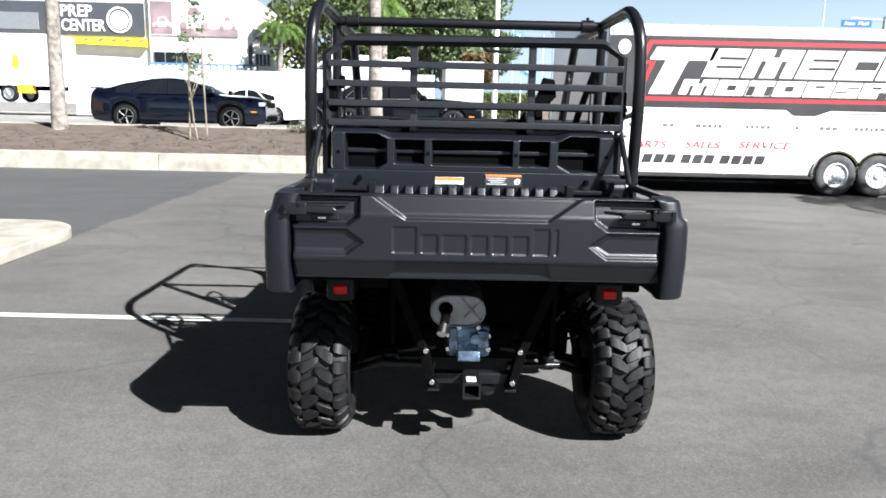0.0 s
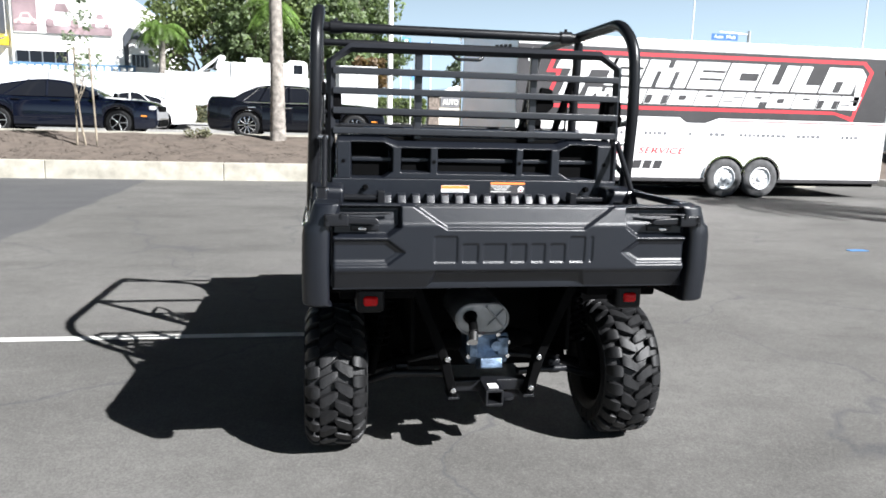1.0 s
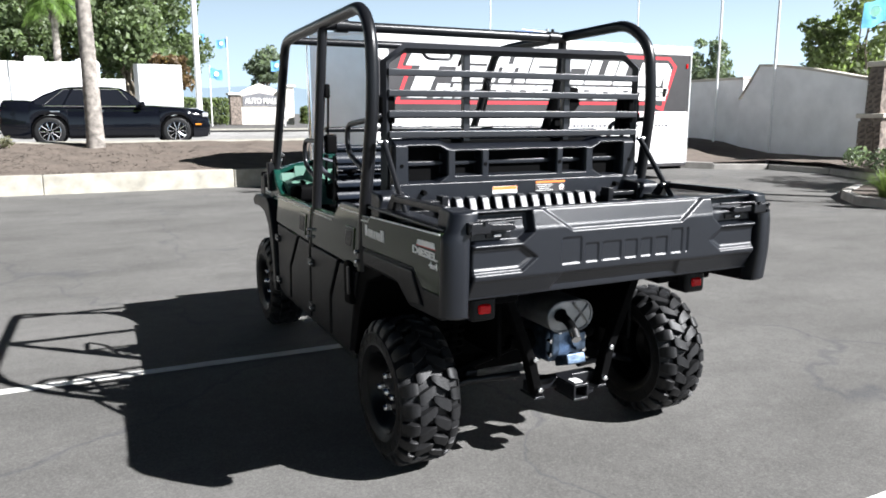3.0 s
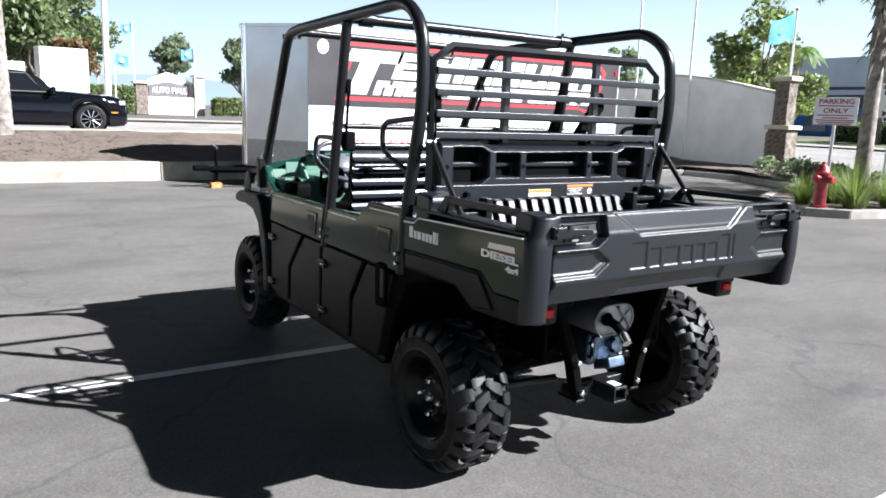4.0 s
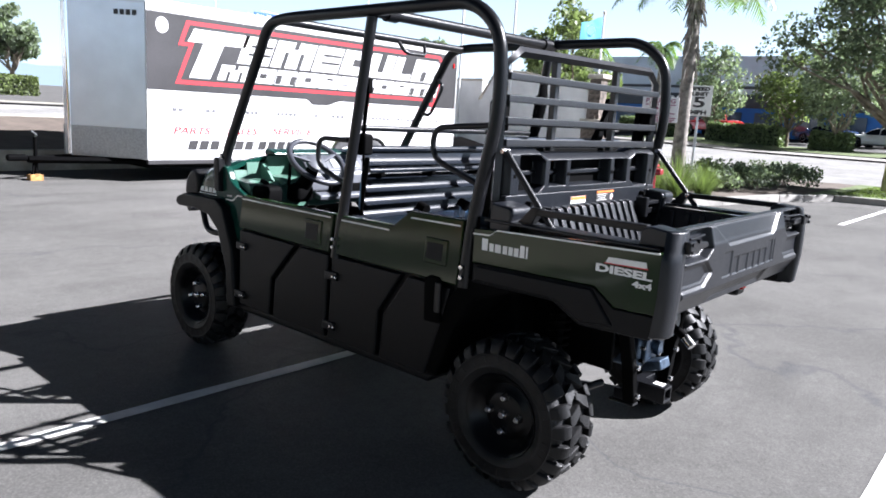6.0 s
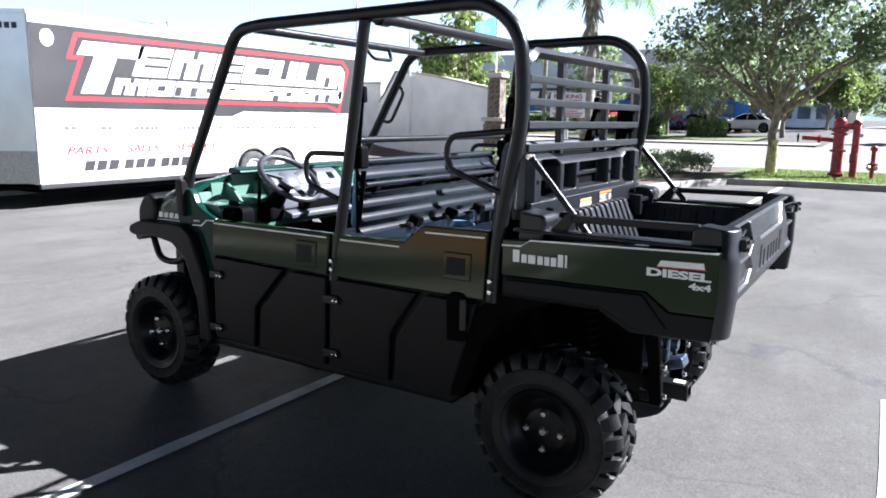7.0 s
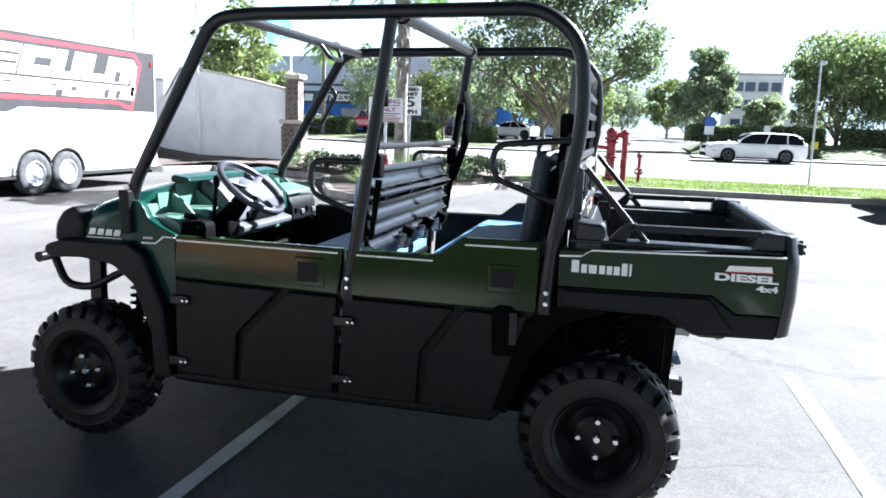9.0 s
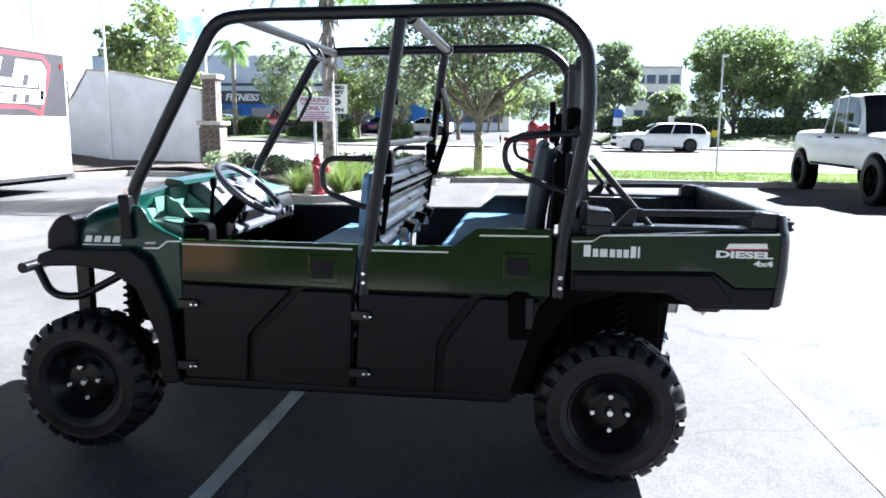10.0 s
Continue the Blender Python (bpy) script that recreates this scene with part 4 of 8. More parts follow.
# slatted rear screen
screen = upart("rear_screen", tube([(-0.675, 0.17, 1.16), (-0.672, 0.17, 1.695), (-0.585, 0.165, 1.755), (0.575, 0.165, 1.765), (0.665, 0.17, 1.705), (0.668, 0.17, 1.16)], 0.021, 4), M_SLAT, "black slatted steel rear screen")
for k, z in enumerate((1.395, 1.482, 1.569, 1.655)):
    part("slat", box((0, 0.150, z), (1.33, 0.018, 0.030), 0.004), M_SLAT, screen)
for x in (-0.28, 0.258):
    part("upright", box((x, 0.185, 1.56), (0.034, 0.03, 0.40), 0.004), M_SLAT, screen)

# tailgate: a moulded skin with recesses, creased above and below
GATE_X, GATE_HALF = -0.020, 0.660
gu, gv = np.meshgrid(np.linspace(-GATE_HALF, GATE_HALF, 441), np.linspace(0.846, 1.156, 105))
skin = -0.648 + soft_ramp(gv - 1.079) * 0.26 + soft_ramp(0.928 - gv) * 0.62
recess = [
    ([(-0.372, 1.30), (-0.372, 1.152), (-0.256, 1.073), (0.256, 1.073), (0.372, 1.152), (0.372, 1.30)], 0.013, 0.009),
    ([(-0.372, 0.70), (-0.292, 0.916), (0.252, 0.916), (0.332, 0.70)], 0.013, 0.012),
]
pocket = [(0.424, 1.147), (0.424, 1.079), (0.468, 1.047), (0.80, 1.047), (0.80, 1.147)]
arrow = [(0.408, 0.987), (0.468, 1.031), (0.80, 1.031), (0.80, 0.942), (0.468, 0.942)]
arrow_in = [(0.430, 0.986), (0.476, 1.019), (0.80, 1.019), (0.80, 0.957), (0.476, 0.957)]
for pts, deep, soft in ((pocket, 0.042, 0.010), (arrow, 0.013, 0.008), (arrow_in, 0.006, 0.008)):
    recess += [(pts, deep, soft), (mirrored(pts), deep, soft)]
for pts, deep, soft in recess:
    skin = skin + deep * 0.85 * inside(gu, gv, pts, soft * 1.5)
# sunk name: plain blocks
bx = -0.306
for wdt, tall in ((0.098, 0.094), (0.072, 0.067), (0.098, 0.067), (0.072, 0.067), (0.066, 0.067), (0.072, 0.067), (0.072, 0.094), (0.026, 0.094)):
    z0 = 0.951
    lo, hi, cut = bx + 0.004, bx + wdt - 0.010, 0.004
    blk = [(lo + cut, z0), (hi - cut, z0), (hi, z0 + cut), (hi, z0 + tall - cut), (hi - cut, z0 + tall), (lo + cut, z0 + tall), (lo, z0 + tall - cut), (lo, z0 + cut)]
    skin = skin + 0.005 * inside(gu, gv, blk, 0.008)
    bx += wdt + 0.0045
edge = np.minimum(GATE_HALF - np.abs(gu), np.minimum(1.156 - gv, gv - 0.846))
skin = skin + 0.008 * (1 - np.clip(edge / 0.009, 0, 1)) ** 2
gate = upart("tailgate", skin_mesh("tailgate", gu + GATE_X, skin, gv, -0.588, M_BED), M_BED, "black moulded tailgate with sunk panels and latch pockets")
part("inner_skin", box((GATE_X, -0.584, 1.00), (1.315, 0.012, 0.306), 0.003), M_BED, gate)
for i in range(9):
    for z in (1.125, 1.06):
        part("skin_bolt", cyl((GATE_X - 0.56 + i * 0.14, -0.579, z), (GATE_X - 0.56 + i * 0.14, -0.571, z), 0.008, n=8), M_ZINC, gate)
part("top_cap", box((GATE_X, -0.600, 1.153), (1.315, 0.034, 0.010), 0.004), M_BED, gate)
for s in (-1, 1):
    gx = GATE_X + 0.008
    lat = part("latch", box((gx + s * 0.655, -0.654, 1.105), (0.085, 0.03, 0.042), 0.006), M_TUBE, gate, "black steel tailgate latch")
    part("latch_lever", prism([(gx + s * 0.63, 1.118), (gx + s * 0.52, 1.112), (gx + s * 0.505, 1.098), (gx + s * 0.52, 1.090), (gx + s * 0.63, 1.092)], "y", -0.657, -0.630, 0.004), M_TUBE, lat)
    part("latch_rod", tube([(gx + s * 0.64, -0.640, 1.126), (gx + s * 0.47, -0.622, 1.126)], 0.005, 8), M_TUBE, lat)
    part("latch_plate", box((gx + s * 0.555, -0.612, 1.072), (0.10, 0.012, 0.022), 0.004), M_TUBE, lat)
    part("latch_clip", box((gx + s * 0.565, -0.624, 1.070), (0.030, 0.008, 0.010), 0.002), M_ZINC, lat, "bright metal clip")
    for dx, dz in ((0.03, 0.012), (0.03, -0.012), (-0.02, 0.02)):
        part("latch_pin", cyl((gx + s * (0.655 + dx), -0.664, 1.105 + dz), (gx + s * (0.655 + dx), -0.676, 1.105 + dz), 0.007, n=8), M_TUBE, lat)

# roll cage
for s in (-1, 1):
    hoop = [(s * 0.705, 2.075, 0.99), (s * 0.705, 2.085, 1.17), (s * 0.72, 1.66, 1.90), (s * 0.72, 1.50, 1.918), (s * 0.722, 0.30, 1.935), (s * 0.735, 0.155, 1.82), (s * 0.74, 0.128, 1.54), (s * 0.755, 0.215, 1.07), (s * 0.76, 0.235, 0.80)]
    side = upart("cage_hoop", tube(hoop, 0.0275, 14, 0.14), M_TUBE, "satin black tubular cage hoop")
    part("pillar_sleeve", prism([(2.052, 0.985), (2.102, 0.985), (2.112, 1.175), (2.060, 1.175)], "x", s * 0.68, s * 0.768, 0.008), M_BLACK, side)
    part("pillar_joint", cyl((s * 0.74, 2.085, 1.185), (s * 0.67, 2.085, 1.185), 0.013, n=10), M_ZINC, side)
    pil = upart("centre_pillar", tube([(s * 0.722, 0.885, 1.90), (s * 0.745, 1.03, 0.90), (s * 0.765, 1.035, 0.78)], 0.0255, 12, 0.05), M_TUBE)
    for z in (0.842, 0.88):
        part("pillar_bolt", cyl((s * 0.77, 1.030, z - 0.005), (s * 0.798, 1.030, z - 0.005), 0.0095, n=10, bevel=0.002), M_ZINC, pil)
    for z in (0.845, 0.888):
        part("hoop_bolt", cyl((s * 0.775, 0.226, z), (s * 0.803, 0.226, z), 0.010, n=10, bevel=0.002), M_ZINC, side)
    # grab rails beside each row
    upart("grab_rail", tube([(s * 0.735, 1.00, 1.345), (s * 0.745, 1.21, 1.345), (s * 0.745, 1.21, 1.21), (s * 0.735, 1.03, 1.145)], 0.0125, 10, 0.06), M_TUBE)
    upart("grab_rail", tube([(s * 0.735, 0.17, 1.460), (s * 0.745, 0.46, 1.435), (s * 0.745, 0.46, 1.31), (s * 0.735, 0.19, 1.215)], 0.0125, 10, 0.06), M_TUBE)
    belt = upart("seat_belt", prism([(0.93, 1.27), (0.96, 1.27), (0.985, 1.02), (0.965, 1.02)], "x", s * 0.66, s * 0.664), M_DARK, "black seat belt webbing")
    part("belt_reel", box((s * 0.675, 0.955, 1.33), (0.06, 0.06, 0.10), 0.012), M_DARK, belt)
    part("belt_slide", box((s * 0.70, 0.92, 1.60), (0.03, 0.04, 0.07), 0.008), M_DARK, belt)
    part("belt_upper", prism([(0.915, 1.62), (0.94, 1.62), (0.97, 1.33), (0.945, 1.33)], "x", s * 0.686, s * 0.690), M_DARK, belt)
    belt2 = upart("seat_belt", prism([(0.185, 1.50), (0.215, 1.50), (0.26, 1.08), (0.235, 1.08)], "x", s * 0.63, s * 0.634), M_DARK, "black seat belt webbing")
    part("belt_reel", box((s * 0.66, 0.19, 1.50), (0.07, 0.06, 0.12), 0.012), M_DARK, belt2)
# belts that hang in the middle and on the far side of the rows
for pts, y in (([(0.318, 1.618), (0.372, 1.608), (0.384, 1.530), (0.262, 1.400), (0.196, 1.400), (0.292, 1.530)], 0.235), ([(0.615, 1.560), (0.695, 1.560), (0.700, 1.40), (0.600, 1.40)], 0.215)):
    hang = upart("seat_belt", prism(pts, "y", y, y + 0.030, 0.006), M_DARK, "black seat belt webbing over the rear bench")
    part("belt_tongue", box((sum(p[0] for p in pts) / len(pts), y - 0.004, 1.445), (0.035, 0.012, 0.05), 0.004), M_DARK, hang)
web = B()
add_tube(web, [(0.700, 0.895, 1.70), (0.660, 0.860, 1.60), (0.600, 0.860, 1.42), (0.580, 0.930, 1.20)], 0.024, 8, 0.05, flat=0.16)
upart("seat_belt", web, M_DARK, "black seat belt webbing over the front bench")
upart("grab_handle", tube([(0.706, 1.762, 1.725), (0.695, 1.690, 1.670), (0.692, 1.800, 1.470), (0.704, 1.900, 1.490)], 0.011, 8, 0.04), M_TUBE)
cross = upart("cage_crossbar", tube([(-0.72, 0.86, 1.918), (0.72, 0.86, 1.918)], 0.0255, 12), M_TUBE)
for s in (-1, 1):
    part("clamp", tube([(s * 0.60, 0.86, 1.918), (s * 0.665, 0.86, 1.918)], 0.034, 12), M_TUBE, cross)
    part("clamp_bolt", cyl((s * 0.633, 0.86, 1.95), (s * 0.633, 0.86, 1.965), 0.009, n=8), M_TUBE, cross)
upart("cage_crossbar", tube([(-0.71, 1.55, 1.905), (0.71, 1.55, 1.905)], 0.0215, 12), M_TUBE)
upart("grab_handle", tube([(0.10, 1.545, 1.90), (0.13, 1.50, 1.83), (0.30, 1.50, 1.83), (0.33, 1.545, 1.90)], 0.011, 8, 0.03), M_TUBE)
upart("hip_bar", tube([(-0.70, 0.96, 1.405), (0.70, 0.96, 1.405)], 0.0145, 10), M_TUBE)
upart("hip_bar", tube([(-0.70, 0.175, 1.475), (0.70, 0.175, 1.475)], 0.013, 10), M_TUBE)


# doors
def leaned(bm, s, z0=0.80, k=0.09):
    """Leans a panel inwards above a height."""
    for v in bm.verts:
        v.co.x -= s * k * max(0.0, v.co.z - z0)
    return bm


def door(s, outline, green, groove, handle, hinges, stripe, label):
    lo = min(p[0] for p in outline)
    hi = max(p[0] for p in outline)
    inner = [(min(max(p[0], lo + 0.008), hi - 0.008), p[1]) for p in outline]
    d = upart("door", prism(inner, "x", s * 0.705, s * 0.742, 0.006), M_BLACK, label)
    part("painted_panel", leaned(prism(green, "x", s * 0.738, s * 0.778, 0.008), s), M_OLIVE, d, "dark olive painted door skin")
    for poly in groove:
        part("lower_panel", prism(poly, "x", s * 0.738, s * 0.772, 0.009), M_BLACK, d)
    y0, y1, z0, z1 = handle
    pull = part("door_pull", leaned(prism([(y0, z0), (y1, z0), (y1, z1), (y0, z1)], "x", s * 0.772, s * 0.784, 0.006), s), M_OLIVE, d)
    part("pull_recess", leaned(prism([(y0 + 0.025, z0 + 0.02), (y1 - 0.015, z0 + 0.02), (y1 - 0.015, z1 - 0.02), (y0 + 0.025, z1 - 0.02)], "x", s * 0.780, s * 0.7855, 0.003), s), M_BLACK, pull)
    for y, z in hinges:
        h = part("hinge", box((s * 0.776, y + 0.035, z), (0.022, 0.085, 0.042), 0.006), M_TUBE, d, "black door hinge with bright bolts")
        for dy in (0.0, -0.022):
            part("hinge_bolt", cyl((s * 0.776, y + dy + 0.012, z), (s * 0.796, y + dy + 0.012, z), 0.0075, n=8, bevel=0.002), M_ZINC, h)
    for poly in stripe:
        part("door_stripe", leaned(prism(poly, "x", s * 0.777, s * 0.7805), s), M_STRIPE, d, "thin pale stripe decal")
    return d


for s in (-1, 1):
    door(s, [(1.09, 0.362), (1.845, 0.370), (1.835, 0.985), (1.065, 0.985)],
         [(1.075, 0.800), (1.838, 0.812), (1.832, 0.990), (1.062, 0.990)],
         [[(1.56, 0.372), (1.84, 0.376), (1.836, 0.800), (1.345, 0.792), (1.545, 0.580)], [(1.098, 0.368), (1.525, 0.372), (1.510, 0.575), (1.305, 0.790), (1.085, 0.788)]],
         (1.135, 1.27, 0.825, 0.945), [(1.775, 0.712), (1.79, 0.435)],
         [[(1.082, 0.968), (1.828, 0.968), (1.828, 0.974), (1.082, 0.974)]], "front door, dark olive upper and black lower panels")
    door(s, [(0.40, 0.362), (1.078, 0.362), (1.045, 0.985), (0.665, 0.990), (0.570, 1.065), (0.262, 1.070), (0.262, 0.72), (0.34, 0.60)],
         [(0.262, 0.800), (1.050, 0.800), (1.048, 0.988), (0.662, 0.994), (0.566, 1.070), (0.258, 1.074)],
         [[(0.735, 0.368), (1.075, 0.368), (1.055, 0.788), (0.585, 0.786), (0.725, 0.585)], [(0.42, 0.368), (0.705, 0.368), (0.690, 0.580), (0.545, 0.785), (0.30, 0.782), (0.35, 0.60)]],
         (0.325, 0.455, 0.868, 0.978), [(1.012, 0.692), (1.02, 0.440)],
         [[(1.0, 0.966), (0.68, 0.968), (0.68, 0.974), (1.0, 0.972)], [(0.555, 1.040), (0.275, 1.044), (0.275, 1.050), (0.552, 1.046)]], "rear door with stepped top, dark olive and black")
    upart("latch_box", prism([(0.335, 0.62), (0.425, 0.615), (0.432, 0.80), (0.405, 0.822), (0.345, 0.818)], "x", s * 0.74, s * 0.792, 0.012), M_DARK)
    upart("latch_strap", box((s * 0.794, 0.345, 0.735), (0.012, 0.03, 0.13), 0.005), M_TUBE)

# front end: wings, hood, grille, bumper
for s in (-1, 1):
    flare = [(1.862, 0.350), (1.945, 0.345), (1.955, 0.55), (2.04, 0.765), (2.14, 0.840), (2.30, 0.862), (2.46, 0.855), (2.50, 0.870), (2.49, 0.910), (2.40, 0.940), (2.06, 0.945), (1.99, 0.90), (1.895, 0.68)]
    upart("wing_flare", prism(flare, "x", s * 0.60, s * 0.790, 0.014), M_BLACK)
    wing = [(1.848, 0.67), (1.848, 0.988), (1.932, 1.024), (1.985, 1.055), (2.008, 1.10), (2.03, 1.128), (2.07, 1.13), (2.07, 0.925), (1.99, 0.90), (1.90, 0.67)]
    upart("wing", prism(wing, "x", s * 0.69, s * 0.740, 0.010), M_GREEN, "dark green painted front wing")
    lampb = upart("headlamp_housing", prism([(2.330, 0.925), (2.322, 1.02), (2.345, 1.070), (2.385, 1.085), (2.435, 1.06), (2.475, 1.005), (2.485, 0.915)], "x", s * 0.42, s * 0.738, 0.028), M_BLACK)
    part("headlamp", prism([(2.455, 0.965), (2.425, 1.04), (2.455, 1.040), (2.495, 0.985)], "x", s * 0.45, s * 0.68, 0.008), M_CLEAR, lampb, "clear headlamp lens")
    for k in range(4):
        y = 2.292 - k * 0.043
        part("badge_block", prism([(y, 0.964), (y - 0.034, 0.964), (y - 0.040, 0.992), (y - 0.012, 0.992)], "x", s * 0.7405, s * 0.7425), M_STRIPE, lampb, "pale slanted badge block")
    part("badge_line", prism([(2.302, 0.949), (2.12, 0.951), (2.12, 0.956), (2.302, 0.955)], "x", s * 0.7405, s * 0.7425), M_STRIPE, lampb)
    upart("wing_stripe", prism([(1.852, 0.974), (1.905, 0.974), (1.948, 0.942), (2.02, 0.941), (2.02, 0.947), (1.951, 0.948), (1.908, 0.980), (1.852, 0.980)], "x", s * 0.7405, s * 0.7425), M_STRIPE, "thin pale stripe decal")
    upart("wing_mark", prism([(2.01, 0.962), (1.962, 0.964), (1.962, 0.972), (2.01, 0.970)], "x", s * 0.7405, s * 0.7415), M_GALV, "small grey mark")
# hood: one skin from sill to sill, rounded over the shoulders
hood = B()
rows = []
for y, zc, zs, w in ((2.035, 1.232, 1.120, 0.735), (2.09, 1.218, 1.128, 0.737), (2.16, 1.196, 1.122, 0.738), (2.25, 1.166, 1.104, 0.737), (2.34, 1.135, 1.080, 0.730), (2.42, 1.105, 1.045, 0.715), (2.48, 1.070, 1.00, 0.69), (2.515, 1.02, 0.965, 0.66)):
    half = [(w, 0.925), (w + 0.003, 0.985), (w, zs - 0.055), (w - 0.012, zs - 0.018), (w - 0.045, zs + 0.008), (w - 0.12, zs + 0.35 * (zc - zs)), (0.46, zs + 0.62 * (zc - zs)), (0.24, zs + 0.9 * (zc - zs)), (0.0, zc)]
    ring = [(-x, z) for x, z in half] + [(x, z) for x, z in reversed(half[:-1])]
    ring += [(x * 0.97, z - (0.02 if abs(x) < 0.7 else 0.0)) for x, z in reversed(ring)]
    rows.append([hood.verts.new((x, y - 0.115 * max(0, (y - 2.06) / 0.455) * abs(x / 0.73) ** 2.5, z)) for x, z in ring])
n = len(rows[0])
for p, q in zip(rows, rows[1:]):
    for i in range(n):
        hood.faces.new((p[i], p[(i + 1) % n], q[(i + 1) % n], q[i]))
for r in (rows[0], rows[-1]):
    for i in range(n // 2 - 1):
        hood.faces.new((r[i], r[i + 1], r[n - 2 - i], r[n - 1 - i]))
bmesh.ops.recalc_face_normals(hood, faces=hood.faces[:])
upart("hood", mesh_of("hood", hood, M_GREEN, 60), M_GREEN, "dark green painted hood with rounded shoulders")
grille = upart("grille", prism([(2.40, 0.90), (2.40, 1.06), (2.47, 1.04), (2.52, 0.97), (2.52, 0.90)], "x", -0.42, 0.42, 0.012), M_DARK)
for k in range(4):
    part("grille_bar", box((0, 2.515, 0.915 + k * 0.022), (0.82, 0.02, 0.010), 0.003), M_BLACK, grille)
bump = upart("front_bumper", tube([(-0.56, 2.74, 0.795), (0.56, 2.74, 0.795)], 0.026, 14), M_TUBE, "black tubular front bumper")
for s in (-1, 1):
    part("bumper_loop", tube([(s * 0.47, 2.73, 0.79), (s * 0.48, 2.66, 0.65), (s * 0.47, 2.52, 0.64), (s * 0.44, 2.30, 0.76)], 0.020, 10, 0.06), M_TUBE, bump)
    part("bumper_post", box((s * 0.44, 2.50, 0.72), (0.05, 0.07, 0.36), 0.008), M_TUBE, bump)

# dash and steering
bm = B()
for x0, x1, zt in ((-0.688, -0.60, 1.105), (-0.60, -0.46, 1.150), (-0.46, 0.46, 1.185), (0.46, 0.60, 1.150), (0.60, 0.688, 1.105)):
    add_prism(bm, [(1.88, 0.90), (1.86, 1.02), (1.88, 1.045), (2.02, 1.060), (2.030, zt), (2.055, zt), (2.06, 0.90)], "x", x0, x1)
bmesh.ops.remove_doubles(bm, verts=bm.verts[:], dist=0.0004)
dash = upart("dashboard", bm, M_DASH, "green moulded dashboard with open cubbies")
for x in (-0.50, -0.30, 0.66):
    part("cubby_wall", prism([(1.90, 1.045), (1.955, 1.105), (2.02, 1.15), (2.035, 1.045)], "x", x - 0.010, x + 0.010, 0.004), M_DASH, dash)
# darker green carries the shade of this west-facing wall
part("divider", prism([(1.845, 1.00), (1.855, 1.10), (1.93, 1.175), (2.03, 1.20), (2.03, 1.00)], "x", 0.30, 0.345, 0.010), M_GREEN, dash, "side wall of the binnacle, dark green for shade")
part("dash_brow", prism([(1.845, 1.075), (1.850, 1.095), (1.985, 1.125), (2.03, 1.12), (2.03, 1.07)], "x", 0.345, 0.68, 0.008), M_DASH, dash)
part("cowl", prism([(1.955, 1.198), (1.965, 1.215), (2.045, 1.228), (2.06, 1.21), (2.05, 1.19)], "x", -0.46, 0.46, 0.006), M_GREEN, dash, "dark green cowl lip")
part("shelf", prism([(1.845, 1.03), (1.845, 1.062), (1.87, 1.075), (2.02, 1.075), (2.02, 1.03)], "x", -0.48, -0.32, 0.010), M_DASH, dash)
part("binnacle", prism([(1.835, 0.985), (1.845, 1.09), (1.935, 1.185), (2.02, 1.215), (2.02, 0.985)], "x", -0.285, 0.30, 0.018), M_SILVERPL, dash, "silver grey instrument binnacle")
part("binnacle_lip", prism([(1.80, 0.935), (1.795, 0.965), (1.86, 0.985), (1.88, 0.94)], "x", -0.24, 0.30, 0.008), M_SILVERPL, dash)
part("knee_opening", box((0.03, 1.835, 1.005), (0.34, 0.02, 0.05), 0.006), M_DARK, dash)
for cx, w, z in ((-0.60, 0.15, 0.985), (-0.37, 0.13, 0.99)):
    part("lower_box", box((cx, 1.83, z), (w, 0.12, 0.11), 0.03), M_DARK, dash)
slope = Matrix.Rotation(radians(46), 4, "X")
gauge = part("gauge_cluster", box((0.02, 1.895, 1.142), (0.30, 0.10, 0.012), 0.005, slope), M_SILVERPL, dash, "grey gauge surround")
part("display", box((0.02, 1.889, 1.148), (0.22, 0.066, 0.008), 0.003, slope), M_CLEAR, gauge)
for dx in (-0.215, 0.19):
    part("vent", box((0.02 + dx, 1.905, 1.152), (0.05, 0.05, 0.010), 0.004, slope), M_DARK, gauge)
part("switch_panel", prism([(1.815, 0.925), (1.822, 1.02), (1.842, 1.065), (1.88, 1.065), (1.88, 0.925)], "x", 0.35, 0.68, 0.014), M_BLACK, dash)
for k in range(4):
    part("switch", box((0.40 + k * 0.075, 1.814, 0.985 - 0.012 * (k % 2)), (0.036, 0.014, 0.030), 0.005), M_SILVERPL if k % 2 else M_DARK, dash)
# wheel plane climbs towards the front
tilt = Matrix.Translation((-0.36, 1.688, 1.180)) @ Matrix.Rotation(radians(39.3), 4, "X")
steer = upart("steering_wheel", tube([tilt @ Vector((0.170 * math.cos(a * math.tau / 40), 0.170 * math.sin(a * math.tau / 40), 0)) for a in range(40)], 0.0165, 10, closed=True), M_GRIP, "dark grey three-spoke steering wheel")
spk = B()
for a in (20, 160, 270):
    d = Vector((math.cos(radians(a)), math.sin(radians(a)), 0))
    add_tube(spk, [tilt @ (d * 0.03 + Vector((0, 0, -0.012))), tilt @ (d * 0.17)], [0.028, 0.018], 8, flat=0.45)
part("spokes", spk, M_SILVERPL, steer)
part("horn_pad", lathe([(0, 0.012), (0.045, 0.010), (0.065, -0.004), (0.06, -0.03)], tilt, 20), M_SILVERPL, steer, "grey horn pad")
part("column", cyl(tilt @ Vector((0, 0, -0.02)), tilt @ Vector((0, 0.0, -0.22)), 0.032, 0.05, 14), M_DARK, steer)
lever = upart("gear_lever", tube([(-0.44, 1.845, 1.03), (-0.44, 1.825, 1.20)], [0.010, 0.009], 8), M_DARK)
